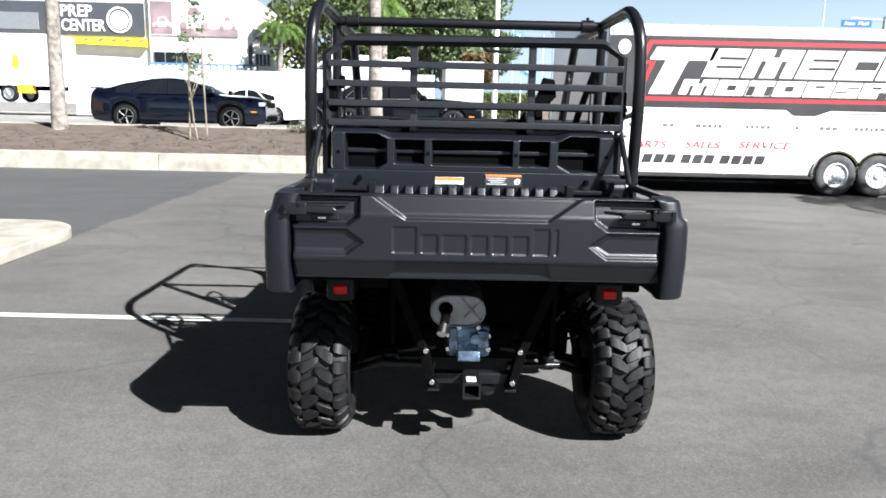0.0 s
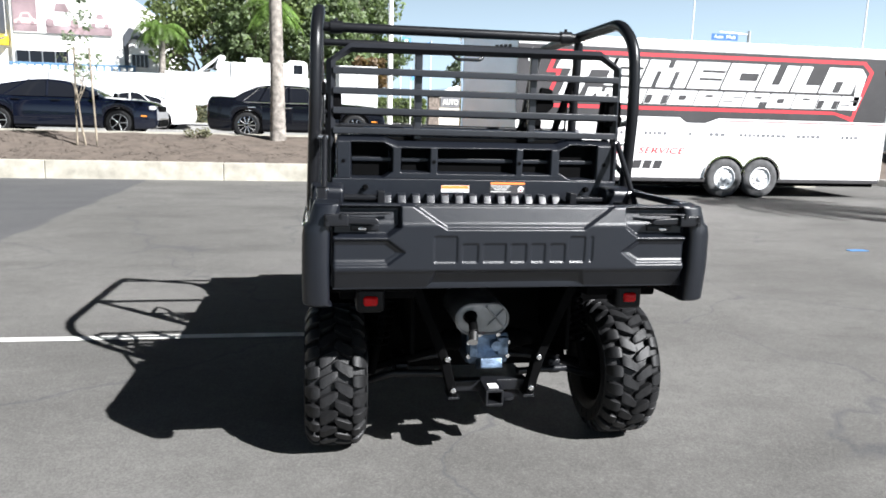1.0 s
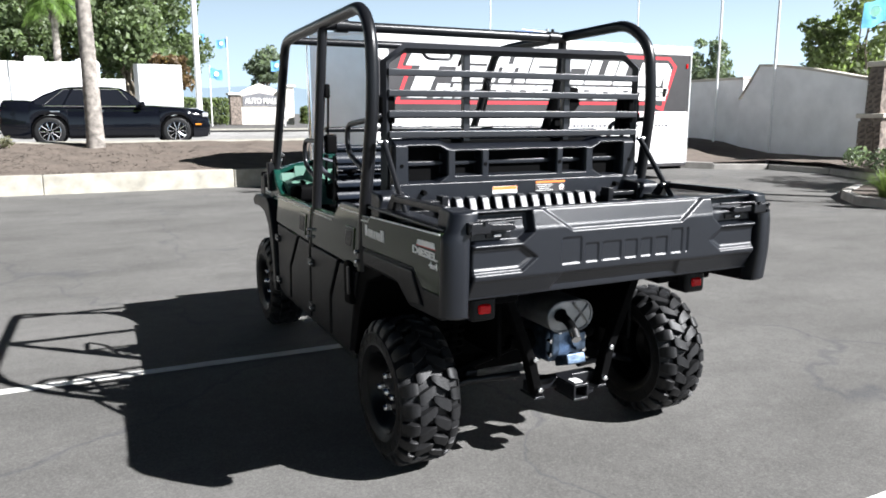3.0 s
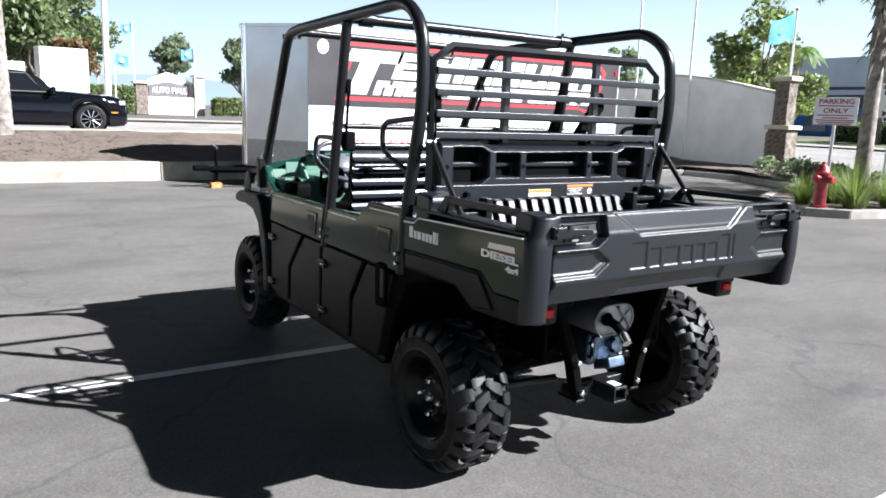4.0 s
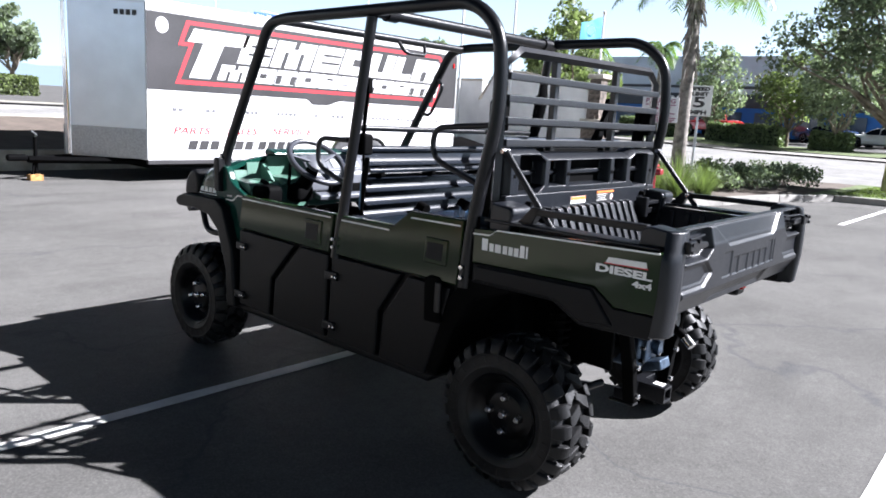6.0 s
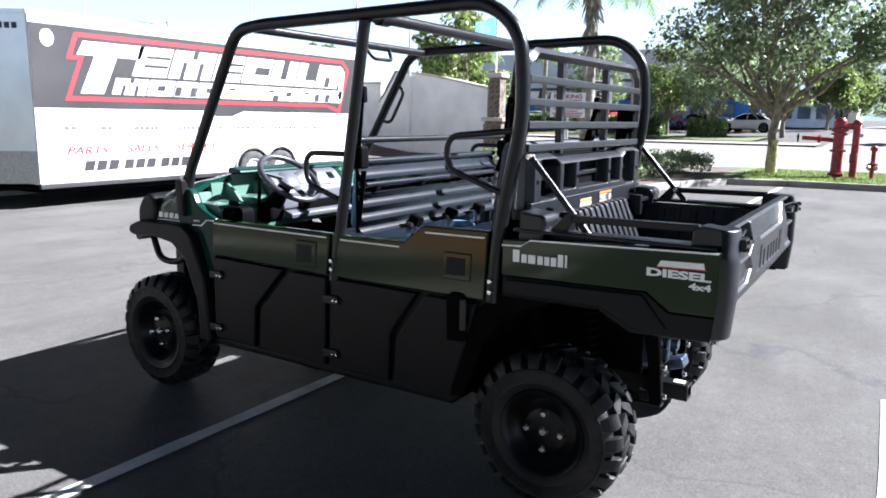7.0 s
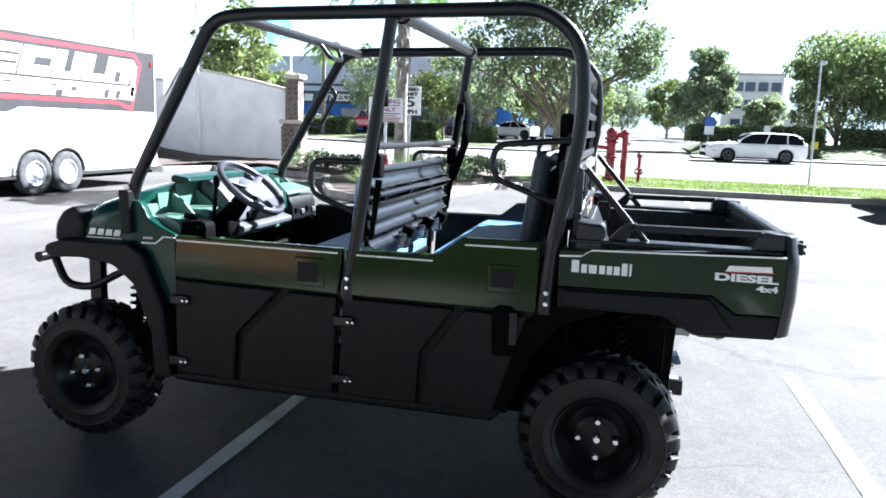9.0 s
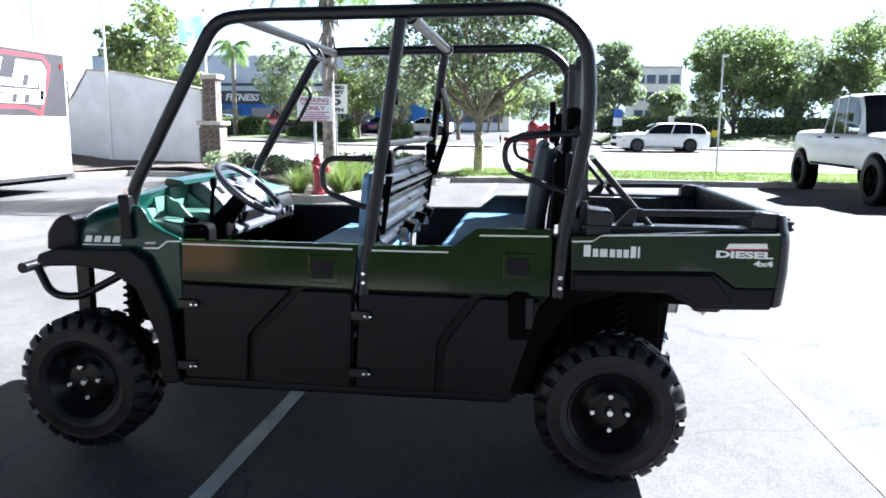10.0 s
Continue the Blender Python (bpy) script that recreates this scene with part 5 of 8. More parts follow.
part("lever_knob", lathe([(0, 0.05), (0.014, 0.046), (0.017, 0.02), (0.012, -0.005)], Matrix.Translation((-0.44, 1.825, 1.185)), 14), M_DARK, lever)
upart("brake_lever", tube([(-0.585, 1.80, 1.01), (-0.585, 1.86, 1.05), (-0.585, 1.90, 1.055)], 0.014, 8), M_DARK)

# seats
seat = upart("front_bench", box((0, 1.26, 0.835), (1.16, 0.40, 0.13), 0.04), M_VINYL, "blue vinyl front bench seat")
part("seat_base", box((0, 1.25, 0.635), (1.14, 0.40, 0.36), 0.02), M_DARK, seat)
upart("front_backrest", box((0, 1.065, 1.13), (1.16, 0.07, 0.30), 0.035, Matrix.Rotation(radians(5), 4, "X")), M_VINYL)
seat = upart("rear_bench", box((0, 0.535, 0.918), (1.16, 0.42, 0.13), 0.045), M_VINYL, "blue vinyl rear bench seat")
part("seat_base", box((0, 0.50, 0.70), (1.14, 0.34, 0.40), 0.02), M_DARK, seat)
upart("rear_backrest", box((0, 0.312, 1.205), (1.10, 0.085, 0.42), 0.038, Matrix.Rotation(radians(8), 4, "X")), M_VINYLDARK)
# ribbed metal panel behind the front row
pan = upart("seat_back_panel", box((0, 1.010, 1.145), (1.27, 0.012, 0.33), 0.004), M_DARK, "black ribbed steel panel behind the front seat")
for z in (1.000, 1.064, 1.128, 1.192, 1.256):
    part("louvre", prism([(1.004, z + 0.030), (1.000, z + 0.030), (0.997, z + 0.012), (0.992, z - 0.004), (0.983, z - 0.016), (0.968, z - 0.024), (0.968, z - 0.028), (0.986, z - 0.021), (0.997, z - 0.006), (1.004, z + 0.012)], "x", -0.632, 0.632), M_PANEL, pan)
part("panel_top", tube([(-0.632, 1.000, 1.305), (0.632, 1.000, 1.305)], 0.016, 8), M_PANEL, pan)
bar = upart("row_rail", tube([(-0.64, 0.955, 1.205), (0.64, 0.955, 1.205)], 0.0135, 10), M_PANEL)
for x in (-0.55, -0.18, 0.20, 0.56):
    part("rail_clip", box((x, 0.975, 1.20), (0.035, 0.055, 0.05), 0.008), M_DARK, bar)
for x in (-0.28, 0.05, 0.34):
    upart("fold_knob", cyl((x, 0.90, 1.0), (x, 0.95, 1.02), 0.028, 0.026, 14), M_DARK)
    upart("fold_bracket", box((x, 0.95, 0.97), (0.05, 0.05, 0.08), 0.01), M_ZINC)

# side lettering: the name as plain blocks, and what may be read
for s, turn in ((-1, FACE_WEST), (0.95, FACE_EAST)):
    x = 0.137
    for wdt, tall in ((0.034, 0.046), (0.026, 0.032), (0.036, 0.032), (0.026, 0.032), (0.024, 0.032), (0.026, 0.032), (0.026, 0.046), (0.010, 0.046)):
        w, z = wdt * 0.80, 0.975
        upart("name_block", prism([(x, z), (x - w, z), (x - w, z + tall), (x, z + tall)], "x", s * 0.7815, s * 0.7835), M_STRIPE)
        x -= wdt * 1.06
    bar = upart("dealer_decal", prism([(-0.405, 1.022), (-0.560, 1.027), (-0.555, 1.047), (-0.415, 1.042)], "x", s * 0.7815, s * 0.783), M_STRIPE, "small white and red decal")
    part("decal_edge", prism([(-0.400, 1.018), (-0.565, 1.023), (-0.563, 1.027), (-0.402, 1.022)], "x", s * 0.7815, s * 0.7825), M_RED, bar)
    part("fuel_lettering", lettering("DIESEL", 0.036, M_STRIPE, 0.0006, 0.0016, width=0.212), M_STRIPE, utv, "pale fuel type lettering", placed(s * 0.7832, -0.474, 0.999, turn))
    part("drive_lettering", lettering("4x4", 0.030, M_STRIPE, 0.0006, 0.0012, width=0.072), M_STRIPE, utv, "pale drive type lettering", placed(s * 0.7832, -0.548, 0.966, turn))


# ---- enclosed trailer ----
TX0, TX1, TY0, TY1, TZ0, TZ1 = 2.90, 10.75, 10.15, 12.12, 0.42, 3.02
trailer = thing("enclosed_trailer", "long white enclosed trailer with black and red side graphics", "trailer")


def tpart(name, bm, mat, label=""):
    return part(name, bm, mat, trailer, label)


NOSE = (2.06, 11.26)
tpart("body", prism([(TX0, TY0), (TX1, TY0), (TX1, TY1), (TX0, TY1)], "z", TZ0, TZ1, 0.012), M_WHITE)
tpart("nose", prism([(TX0 - 0.002, TY0 + 0.006), (TX0 - 0.002, TY1 - 0.006), (NOSE[0], NOSE[1] + 0.12), (NOSE[0], NOSE[1] - 0.12)], "z", TZ0 + 0.02, TZ1 - 0.02, 0.03), M_NOSE, "pale aluminium wedge nose")
for s in (-1, 1):
    a = Vector((TX0, TY0 if s < 0 else TY1, 0))
    b = Vector((NOSE[0], NOSE[1] + s * 0.12, 0))
    n = Vector((b.y - a.y, a.x - b.x, 0)).normalized() * (1 if s < 0 else -1)
    if n.x > 0:
        n = -n
    pts = [a + n * 0.002, b + n * 0.002, b + n * 0.012, a + n * 0.012]
    tpart("stone_guard", prism([(p.x, p.y) for p in pts], "z", TZ0 + 0.02, TZ0 + 0.52, 0.003), M_TREADPLATE, "grey metal stone guard")
tpart("nose_corner", cyl((NOSE[0] - 0.005, NOSE[1] - 0.12, TZ0 + 0.02), (NOSE[0] - 0.005, NOSE[1] - 0.12, TZ1 - 0.01), 0.035, n=12), M_CHROME)
roof = prism([(TX0 - 0.02, TZ1 - 0.04), (TX1 + 0.02, TZ1 - 0.04), (TX1 + 0.02, TZ1 + 0.03), (TX0 - 0.02, TZ1 + 0.03)], "y", TY0 - 0.012, TY1 + 0.012, 0.015)
tpart("roof", roof, M_WHITE)
tpart("nose_cap", prism([(TX0 - 0.01, TY0 - 0.01), (TX0 - 0.01, TY1 + 0.01), (NOSE[0] - 0.03, NOSE[1] + 0.13), (NOSE[0] - 0.03, NOSE[1] - 0.13)], "z", TZ1 - 0.05, TZ1 + 0.02, 0.012), M_NOSE)
tpart("lower_rail", box(((TX0 + TX1) / 2, TY0 + 0.02, TZ0 - 0.03), (TX1 - TX0, 0.06, 0.08), 0.01), M_INK)
tpart("underframe", box(((TX0 + TX1) / 2, 11.13, TZ0 - 0.08), (TX1 - TX0 - 0.1, 1.8, 0.12), 0.01), M_DARK)
tpart("rear_post", box((TX1 + 0.004, TY0 + 0.04, (TZ0 + TZ1) / 2), (0.03, 0.11, TZ1 - TZ0), 0.01), M_WHITE)
tpart("rear_lamp", box((TX1 - 0.12, TY0 - 0.012, 2.62), (0.05, 0.02, 0.10), 0.006), M_LAMP)
# graphics, thin sheets of vinyl on the side
def decal(name, pts, mat, lift, label=""):
    return part(name, prism(pts, "y", TY0 - 0.001 - lift, TY0 + 0.002), mat, trailer, label)


band = decal("black_band", [(TX0 + 0.01, 1.60), (TX1 - 0.02, 1.60), (TX1 - 0.02, 2.86), (TX0 + 0.01, 2.86)], M_INK, 0.002, "black side band with grey smoke pattern")
tpart("top_strip", box(((TX0 + TX1) / 2, TY0 - 0.004, 2.955), (TX1 - TX0, 0.01, 0.14), 0.003), M_WHITE)
decal("red_outline", [(3.40, 1.72), (9.55, 1.74), (9.98, 1.60), (10.02, 1.74), (10.33, 2.60), (10.12, 2.80), (9.0, 2.80), (3.62, 2.78), (3.46, 2.36), (3.66, 2.36)], M_RED, 0.004, "red outline of the large side lettering")
decal("band_inset", [(3.50, 1.79), (9.50, 1.80), (9.94, 1.70), (9.96, 1.80), (10.24, 2.58), (10.08, 2.735), (3.68, 2.715), (3.56, 2.42), (3.76, 2.42)], M_INK, 0.006)


def slab(x0, x1, z0, z1, lean, mat, lift, holes=()):
    pts = [(x0, z0), (x1, z0), (x1 + lean, z1), (x0 + lean, z1)]
    decal("letter_block", pts, mat, lift)
    for fx, fz, wx, wz in holes:
        cx, cz = x0 + (x1 - x0) * fx + lean * fz, z0 + (z1 - z0) * fz
        hw, hz = (x1 - x0) * wx / 2, (z1 - z0) * wz / 2
        k = lean * wz / 2
        decal("block_gap", [(cx - hw - k, cz - hz), (cx + hw - k, cz - hz), (cx + hw + k, cz + hz), (cx - hw + k, cz + hz)], M_INK, lift + 0.002)


# upper row: first block tall, the rest shorter
decal("letter_block", [(3.66, 1.84), (4.06, 1.84), (4.34, 2.44), (4.78, 2.44), (4.88, 2.66), (3.76, 2.66), (3.64, 2.44), (3.94, 2.44)], M_WHITE, 0.008)
ux = 4.60
for w, holes in ((0.72, ((0.62, 0.36, 0.72, 0.10), (0.62, 0.66, 0.72, 0.10))), (0.98, ((0.30, 0.30, 0.10, 0.60), (0.70, 0.30, 0.10, 0.60), (0.50, 0.86, 0.12, 0.28))), (0.72, ((0.62, 0.36, 0.72, 0.10), (0.62, 0.66, 0.72, 0.10))), (0.76, ((0.68, 0.5, 0.55, 0.30),)), (0.76, ((0.5, 0.62, 0.24, 0.76),)), (0.62, ((0.72, 0.64, 0.56, 0.72),)), (0.78, ((0.5, 0.25, 0.22, 0.45),))):
    slab(ux, ux + w - 0.05, 2.16, 2.66, 0.20, M_WHITE, 0.008, holes)
    ux += w - 0.005
lx = 4.20
for w, holes in ((0.66, ((0.30, 0.30, 0.10, 0.60), (0.70, 0.30, 0.10, 0.60), (0.50, 0.86, 0.12, 0.28))), (0.56, ((0.5, 0.5, 0.30, 0.34),)), (0.50, ((0.16, 0.34, 0.28, 0.62), (0.86, 0.34, 0.26, 0.62))), (0.56, ((0.5, 0.5, 0.30, 0.34),)), (0.54, ((0.5, 0.68, 0.34, 0.16),)), (0.50, ((0.7, 0.66, 0.5, 0.10), (0.3, 0.36, 0.5, 0.10))), (0.52, ((0.55, 0.68, 0.34, 0.16), (0.85, 0.2, 0.3, 0.4))), (0.56, ((0.5, 0.5, 0.30, 0.34),)), (0.54, ((0.5, 0.68, 0.34, 0.16),)), (0.50, ((0.16, 0.34, 0.28, 0.62), (0.86, 0.34, 0.26, 0.62))), (0.46, ((0.7, 0.66, 0.5, 0.10), (0.3, 0.36, 0.5, 0.10)))):
    slab(lx, lx + w - 0.035, 1.84, 2.11, 0.10, M_WHITE, 0.0085, holes)
    lx += w - 0.005
decal("letter_block", [(9.93, 1.92), (10.03, 1.92), (10.17, 2.52), (10.08, 2.64), (9.98, 2.60)], M_WHITE, 0.0085)
decal("white_disc", [(3.18 + 0.11 * math.cos(a * math.tau / 24), 2.655 + 0.13 * math.sin(a * math.tau / 24)) for a in range(24)], M_WHITE, 0.006)
decal("red_line", [(7.1, 1.545), (TX1 - 0.03, 1.545), (TX1 - 0.03, 1.565), (7.1, 1.565)], M_RED, 0.003)
decal("black_line", [(TX0 + 0.02, 1.500), (6.3, 1.500), (6.3, 1.512), (TX0 + 0.02, 1.512)], M_INK, 0.003)
decal("black_wedge", [(6.35, 1.50), (6.75, 1.50), (7.05, 1.605), (6.2, 1.605)], M_INK, 0.003)
part("service_lettering", lettering("PARTS", 0.17, M_RED, 0.001, 0.003, 0.25, width=0.72), M_RED, trailer, "red slanted lettering", placed(3.70, TY0 - 0.004, 0.925, FACE_SOUTH))
part("service_lettering", lettering("SALES", 0.17, M_RED, 0.001, 0.003, 0.25, width=0.66), M_RED, trailer, "red slanted lettering", placed(4.72, TY0 - 0.004, 0.935, FACE_SOUTH))
part("service_lettering", lettering("SERVICE", 0.17, M_RED, 0.001, 0.003, 0.25, width=0.98), M_RED, trailer, "red slanted lettering", placed(5.86, TY0 - 0.004, 0.945, FACE_SOUTH))
px = 3.62
for k in range(12):
    w = 0.17 if k not in (3, 7) else 0.03
    if k not in (3, 7):
        decal("number_bar", [(px, 0.60), (px + w, 0.60), (px + w + 0.05, 0.76), (px + 0.05, 0.76)], M_INK, 0.003)
    px += w + 0.045
rng = random.Random(5)
bx = 3.35
while bx < 10.2:
    w = rng.uniform(0.05, 0.09)
    decal("small_text_bar", [(bx, 1.255), (bx + w, 1.255), (bx + w, 1.315), (bx, 1.315)], M_GREYINK, 0.003)
    bx += w + (0.035 if rng.random() < 0.84 else rng.uniform(0.25, 0.5))
# maker's mark on the nose as plain bars
nd = Vector((NOSE[0] - TX0, NOSE[1] - 0.12 - TY0, 0)).normalized()
for k in range(4):
    c = Vector((TX0, TY0, 2.80)) + nd * (0.48 - 0.10 * k) + Vector((nd.y, -nd.x, 0)) * -0.008
    bm = box((0, 0, 0), (0.07, 0.006, 0.085), 0.002)
    part("mark_bar", bm, M_INK, trailer, "", Matrix.Translation(c) @ Matrix.Rotation(math.atan2(nd.y, nd.x), 4, "Z"))

# wheels under bright wheel-arch trim
wturn = Matrix.Rotation(radians(90), 4, "X")


def car_wheel_meshes(radius, width, rim_mat, spokes):
    """Axle along y, outer face towards -y."""
    h = width / 2
    rr = radius * 0.66
    ty = lathe([(rr - 0.02, -h * 0.7), (rr, -h * 0.95), (radius - 0.04, -h), (radius - 0.008, -h * 0.8), (radius, 0), (radius - 0.008, h * 0.8), (radius - 0.04, h), (rr, h * 0.95), (rr - 0.02, h * 0.7)], wturn, 36)
    rm = lathe([(rr + 0.004, h * 0.92), (rr - 0.012, h * 0.95), (rr - 0.03, h * 0.6), (rr - 0.05, h * 0.25), (0.0, h * 0.25)], wturn, 36)
    for k in range(spokes):
        a = k * math.tau / spokes
        d = Vector((math.cos(a), 0, math.sin(a)))
        add_tube(rm, [d * 0.03 + Vector((0, -h * 0.72, 0)), d * (rr - 0.02) + Vector((0, -h * 0.80, 0))], [0.026, 0.020], 6)
    add_lathe(rm, [(0, h * 0.85), (0.05, h * 0.82), (0.07, h * 0.6), (0.07, h * 0.2)], wturn, 18)
    return mesh_of("tyre", ty, M_RUBBER), mesh_of("rim", rm, rim_mat)


T_TYRE = mesh_of("tyre", lathe([(0.205, -0.075), (0.225, -0.10), (0.30, -0.108), (0.355, -0.100), (0.380, -0.075), (0.385, 0.0), (0.380, 0.075), (0.355, 0.100), (0.30, 0.108), (0.225, 0.10), (0.205, 0.075)], wturn, 40), M_TYREGREY)
T_RIM = mesh_of("rim", lathe([(0.226, 0.100), (0.214, 0.104), (0.205, 0.090), (0.190, 0.074), (0.165, 0.070), (0.135, 0.074), (0.105, 0.080), (0.085, 0.076), (0.070, 0.076), (0.062, 0.095), (0.040, 0.104), (0.0, 0.104)], wturn, 40), M_ALLOY)
T_SLOT = mesh_of("rim_slot", lathe([(0.0, 0.004), (0.015, 0.004), (0.018, 0.0)], wturn, 12), M_DARK)
T_NUT = mesh_of("wheel_nut", lathe([(0.0, 0.018), (0.008, 0.018), (0.011, 0.0)], wturn, 6), M_CHROME)
for x in (7.24, 8.02):
    for y, flip in ((10.192, False), (12.0, True)):
        at = Matrix.Translation((x, y, 0.050 + 0.385)) @ (Matrix.Rotation(math.pi, 4, "Z") if flip else Matrix())
        w = part("wheel", T_TYRE, M_TYREGREY, trailer, "dusty trailer wheel with silver slotted rim", at)
        rim = part("rim", T_RIM, M_ALLOY, w)
        for k in range(8):
            a = k * math.tau / 8
            part("rim_slot", T_SLOT, M_DARK, w, "", Matrix.Translation((0.150 * math.cos(a), -0.070, 0.150 * math.sin(a))))
            if k % 2 == 0:
                part("wheel_nut", T_NUT, M_CHROME, w, "", Matrix.Translation((0.085 * math.cos(a + 0.4), -0.076, 0.085 * math.sin(a + 0.4))))
for x in (7.24, 8.02):
    archp = [(x + 0.46 * math.cos(a), 0.435 + 0.46 * math.sin(a)) for a in [math.pi * (i / 12) for i in range(13)]] + [(x + 0.42 * math.cos(a), 0.435 + 0.42 * math.sin(a)) for a in [math.pi * (1 - i / 12) for i in range(13)]]
    tpart("wheel_arch_trim", prism(archp, "y", TY0 - 0.05, TY0 + 0.01, 0.004), M_CHROME)
    disc = [(x + 0.425 * math.cos(a), 0.435 + 0.425 * math.sin(a)) for a in [math.pi * (i / 16) for i in range(17)]] + [(x - 0.425, 0.30), (x + 0.425, 0.30)]
    tpart("wheel_well", prism(disc, "y", TY0 - 0.006, TY0 + 0.004), M_DARK)
# tongue, coupler and jack
for s in (-1, 1):
    tpart("tongue_beam", tube([(3.2, 11.15 + s * 0.75, TZ0 - 0.04), (1.35, 11.0 + s * 0.04, TZ0 - 0.04)], 0.055, 4), M_DARK)
tpart("coupler", box((1.18, 11.0, TZ0 - 0.01), (0.30, 0.12, 0.10), 0.03), M_DARK)
jack = tpart("tongue_jack", cyl((1.45, 10.98, 0.16), (1.45, 10.98, 0.74), 0.030, n=12), M_DARK, "dark tongue jack")
part("crank", tube([(1.45, 10.98, 0.74), (1.45, 10.90, 0.77), (1.35, 10.82, 0.84)], 0.012, 8), M_GALV, jack)
part("foot_block", box((1.42, 10.95, 0.095), (0.20, 0.16, 0.10), 0.008), M_BLOCK, jack, "worn orange brown wooden block")
part("jack_leg", tube([(1.45, 10.98, 0.5), (1.38, 10.95, 0.14)], 0.02, 8), M_DARK, jack)


# ---- parked cars ----
SEDAN = dict(length=5.05, width=1.88, sill=0.19, belt=0.97, hoodz=0.90, tailz=1.05, roof=1.47, ws=(1.35, 2.25), rw=(3.35, 4.50), fw=1.0, rwheel=4.05, r=0.355)


def car(name, label, category, at, paint, spec, rim_mat=M_GALV, spokes=5, bed=False, doors=2):
    """A car along x, its front at +x; base at the middle of its ground line."""
    s = dict(SEDAN, **spec)
    root = thing(name, label, category, at)
    L, W = s["length"], s["width"] / 2

    def X(d):
        return L / 2 - d

    fw, rw, r = X(s["fw"]), X(s["rwheel"]), s["r"]
    lift = s.get("lift", 0.0)
    sill, belt, hz, tz = s["sill"] + lift, s["belt"] + lift, s["hoodz"] + lift, s["tailz"] + lift
    ra = r + 0.05

    # body: cross-sections along the length, cut by the wheel arches
    def along(keys, d):
        for (d0, v0), (d1, v1) in zip(keys, keys[1:]):
            if d <= d1:
                t = (d - d0) / max(1e-6, d1 - d0)
                return v0 + (v1 - v0) * t
        return keys[-1][1]

    w0, w1, r0, r1 = s["ws"][0], s["ws"][1], s["rw"][0], s["rw"][1]
    glass_from = s.get("glass_from", 0.30)
    deck = [(0.0, hz - 0.34), (0.03, hz - 0.22), (0.10, hz - 0.12), (0.28, hz - 0.055), (0.7, hz - 0.01), (w0, hz + 0.03), (w0 + 0.25, belt)]
    if bed:
        deck += [(r1, belt), (r1 + 0.03, tz), (L - 0.03, tz), (L, tz - 0.06)]
    else:
        deck += [(r1 - 0.5, belt + 0.02), (r1, tz - 0.01), (r1 + 0.25, tz), (L - 0.10, tz - 0.005), (L - 0.03, tz - 0.09), (L, tz - 0.30)]
    low = [(0.0, sill + 0.16), (0.06, sill + 0.03), (0.3, sill), (L - 0.4, sill), (L - 0.06, sill + 0.06), (L, sill + 0.2)]
    marks = {0.0, 0.03, 0.06, 0.10, 0.18, 0.28, 0.45, L, L - 0.03, L - 0.06, L - 0.10, L - 0.25, L - 0.45}
    marks |= {0.6 + i * (L - 1.2) / 14 for i in range(15)}
    for c in (s["fw"], s["rwheel"]):
        marks |= {c + ra * math.cos(i * math.pi / 12) for i in range(13)} | {c - ra - 0.004, c + ra + 0.004}
    body = B()
    prev = None
    for d in sorted(m for m in marks if 0 <= m <= L):
        zt, zb = along(deck, d), along(low, d)
        for c in (s["fw"], s["rwheel"]):
            if abs(d - c) < ra:
                zb = max(zb, r + math.sqrt(ra * ra - (d - c) ** 2))
        ends = max(0.0, abs(L / 2 - d) - (L / 2 - 0.75)) / 0.75
        e = 1 - 0.17 * ends ** 2.2
        h = zt - zb
        half = [(0.92, 0.0), (0.985, 0.10), (1.0, 0.40), (0.99, 0.62), (0.965, 0.80), (0.91, 0.94), (0.80, 1.0), (0.45, 1.0 + 0.035 / max(0.2, h)), (0.0, 1.0 + 0.045 / max(0.2, h))]
        ring = [(-y * W * e, zb + k * h) for y, k in half] + [(y * W * e, zb + k * h) for y, k in reversed(half[:-1])]
        row = [body.verts.new((X(d), y, z)) for y, z in ring]
        if prev:
            for i in range(len(row) - 1):
                body.faces.new((prev[i], prev[i + 1], row[i + 1], row[i]))
            body.faces.new((prev[-1], prev[0], row[0], row[-1]))
        else:
            body.faces.new(row)
        prev = row
    body.faces.new(prev)
    bmesh.ops.recalc_face_normals(body, faces=body.faces[:])
    b = part("body", mesh_of("body", body, paint, 50), paint, root)
    # cabin: glass sides and screens under a painted roof
    x0, x1, x2, x3 = X(w0), X(w1), X(r0), X(r1)
    rf = s["roof"] + lift
    wt, wb = W * s.get("tumble", 0.80), W * 0.935
    crown = 0.045
    roofline = [(w0 + 0.03, belt - 0.01), (w0 + (w1 - w0) * 0.55, belt + (rf - belt) * 0.60), (w1, rf - crown), (w1 + 0.3, rf - 0.012), (w1 + 0.6 * (r0 - w1) * 0.8, rf), (r0 - 0.25, rf - 0.025), (r0, rf - crown - 0.02), (r0 + (r1 - r0) * 0.5, belt + (rf - belt) * 0.58), (r1 - 0.02, belt - 0.01 if bed else tz - 0.02)]
    cuts = sorted({d for d, _ in roofline} | {w0 + 0.03 + (r1 - w0 - 0.05) * i / 22 for i in range(23)})
    shells = {"roof": B(), "windscreen": B(), "rear_window": B(), "side_glass": B(), "side_glass_far": B()}
    rings = []
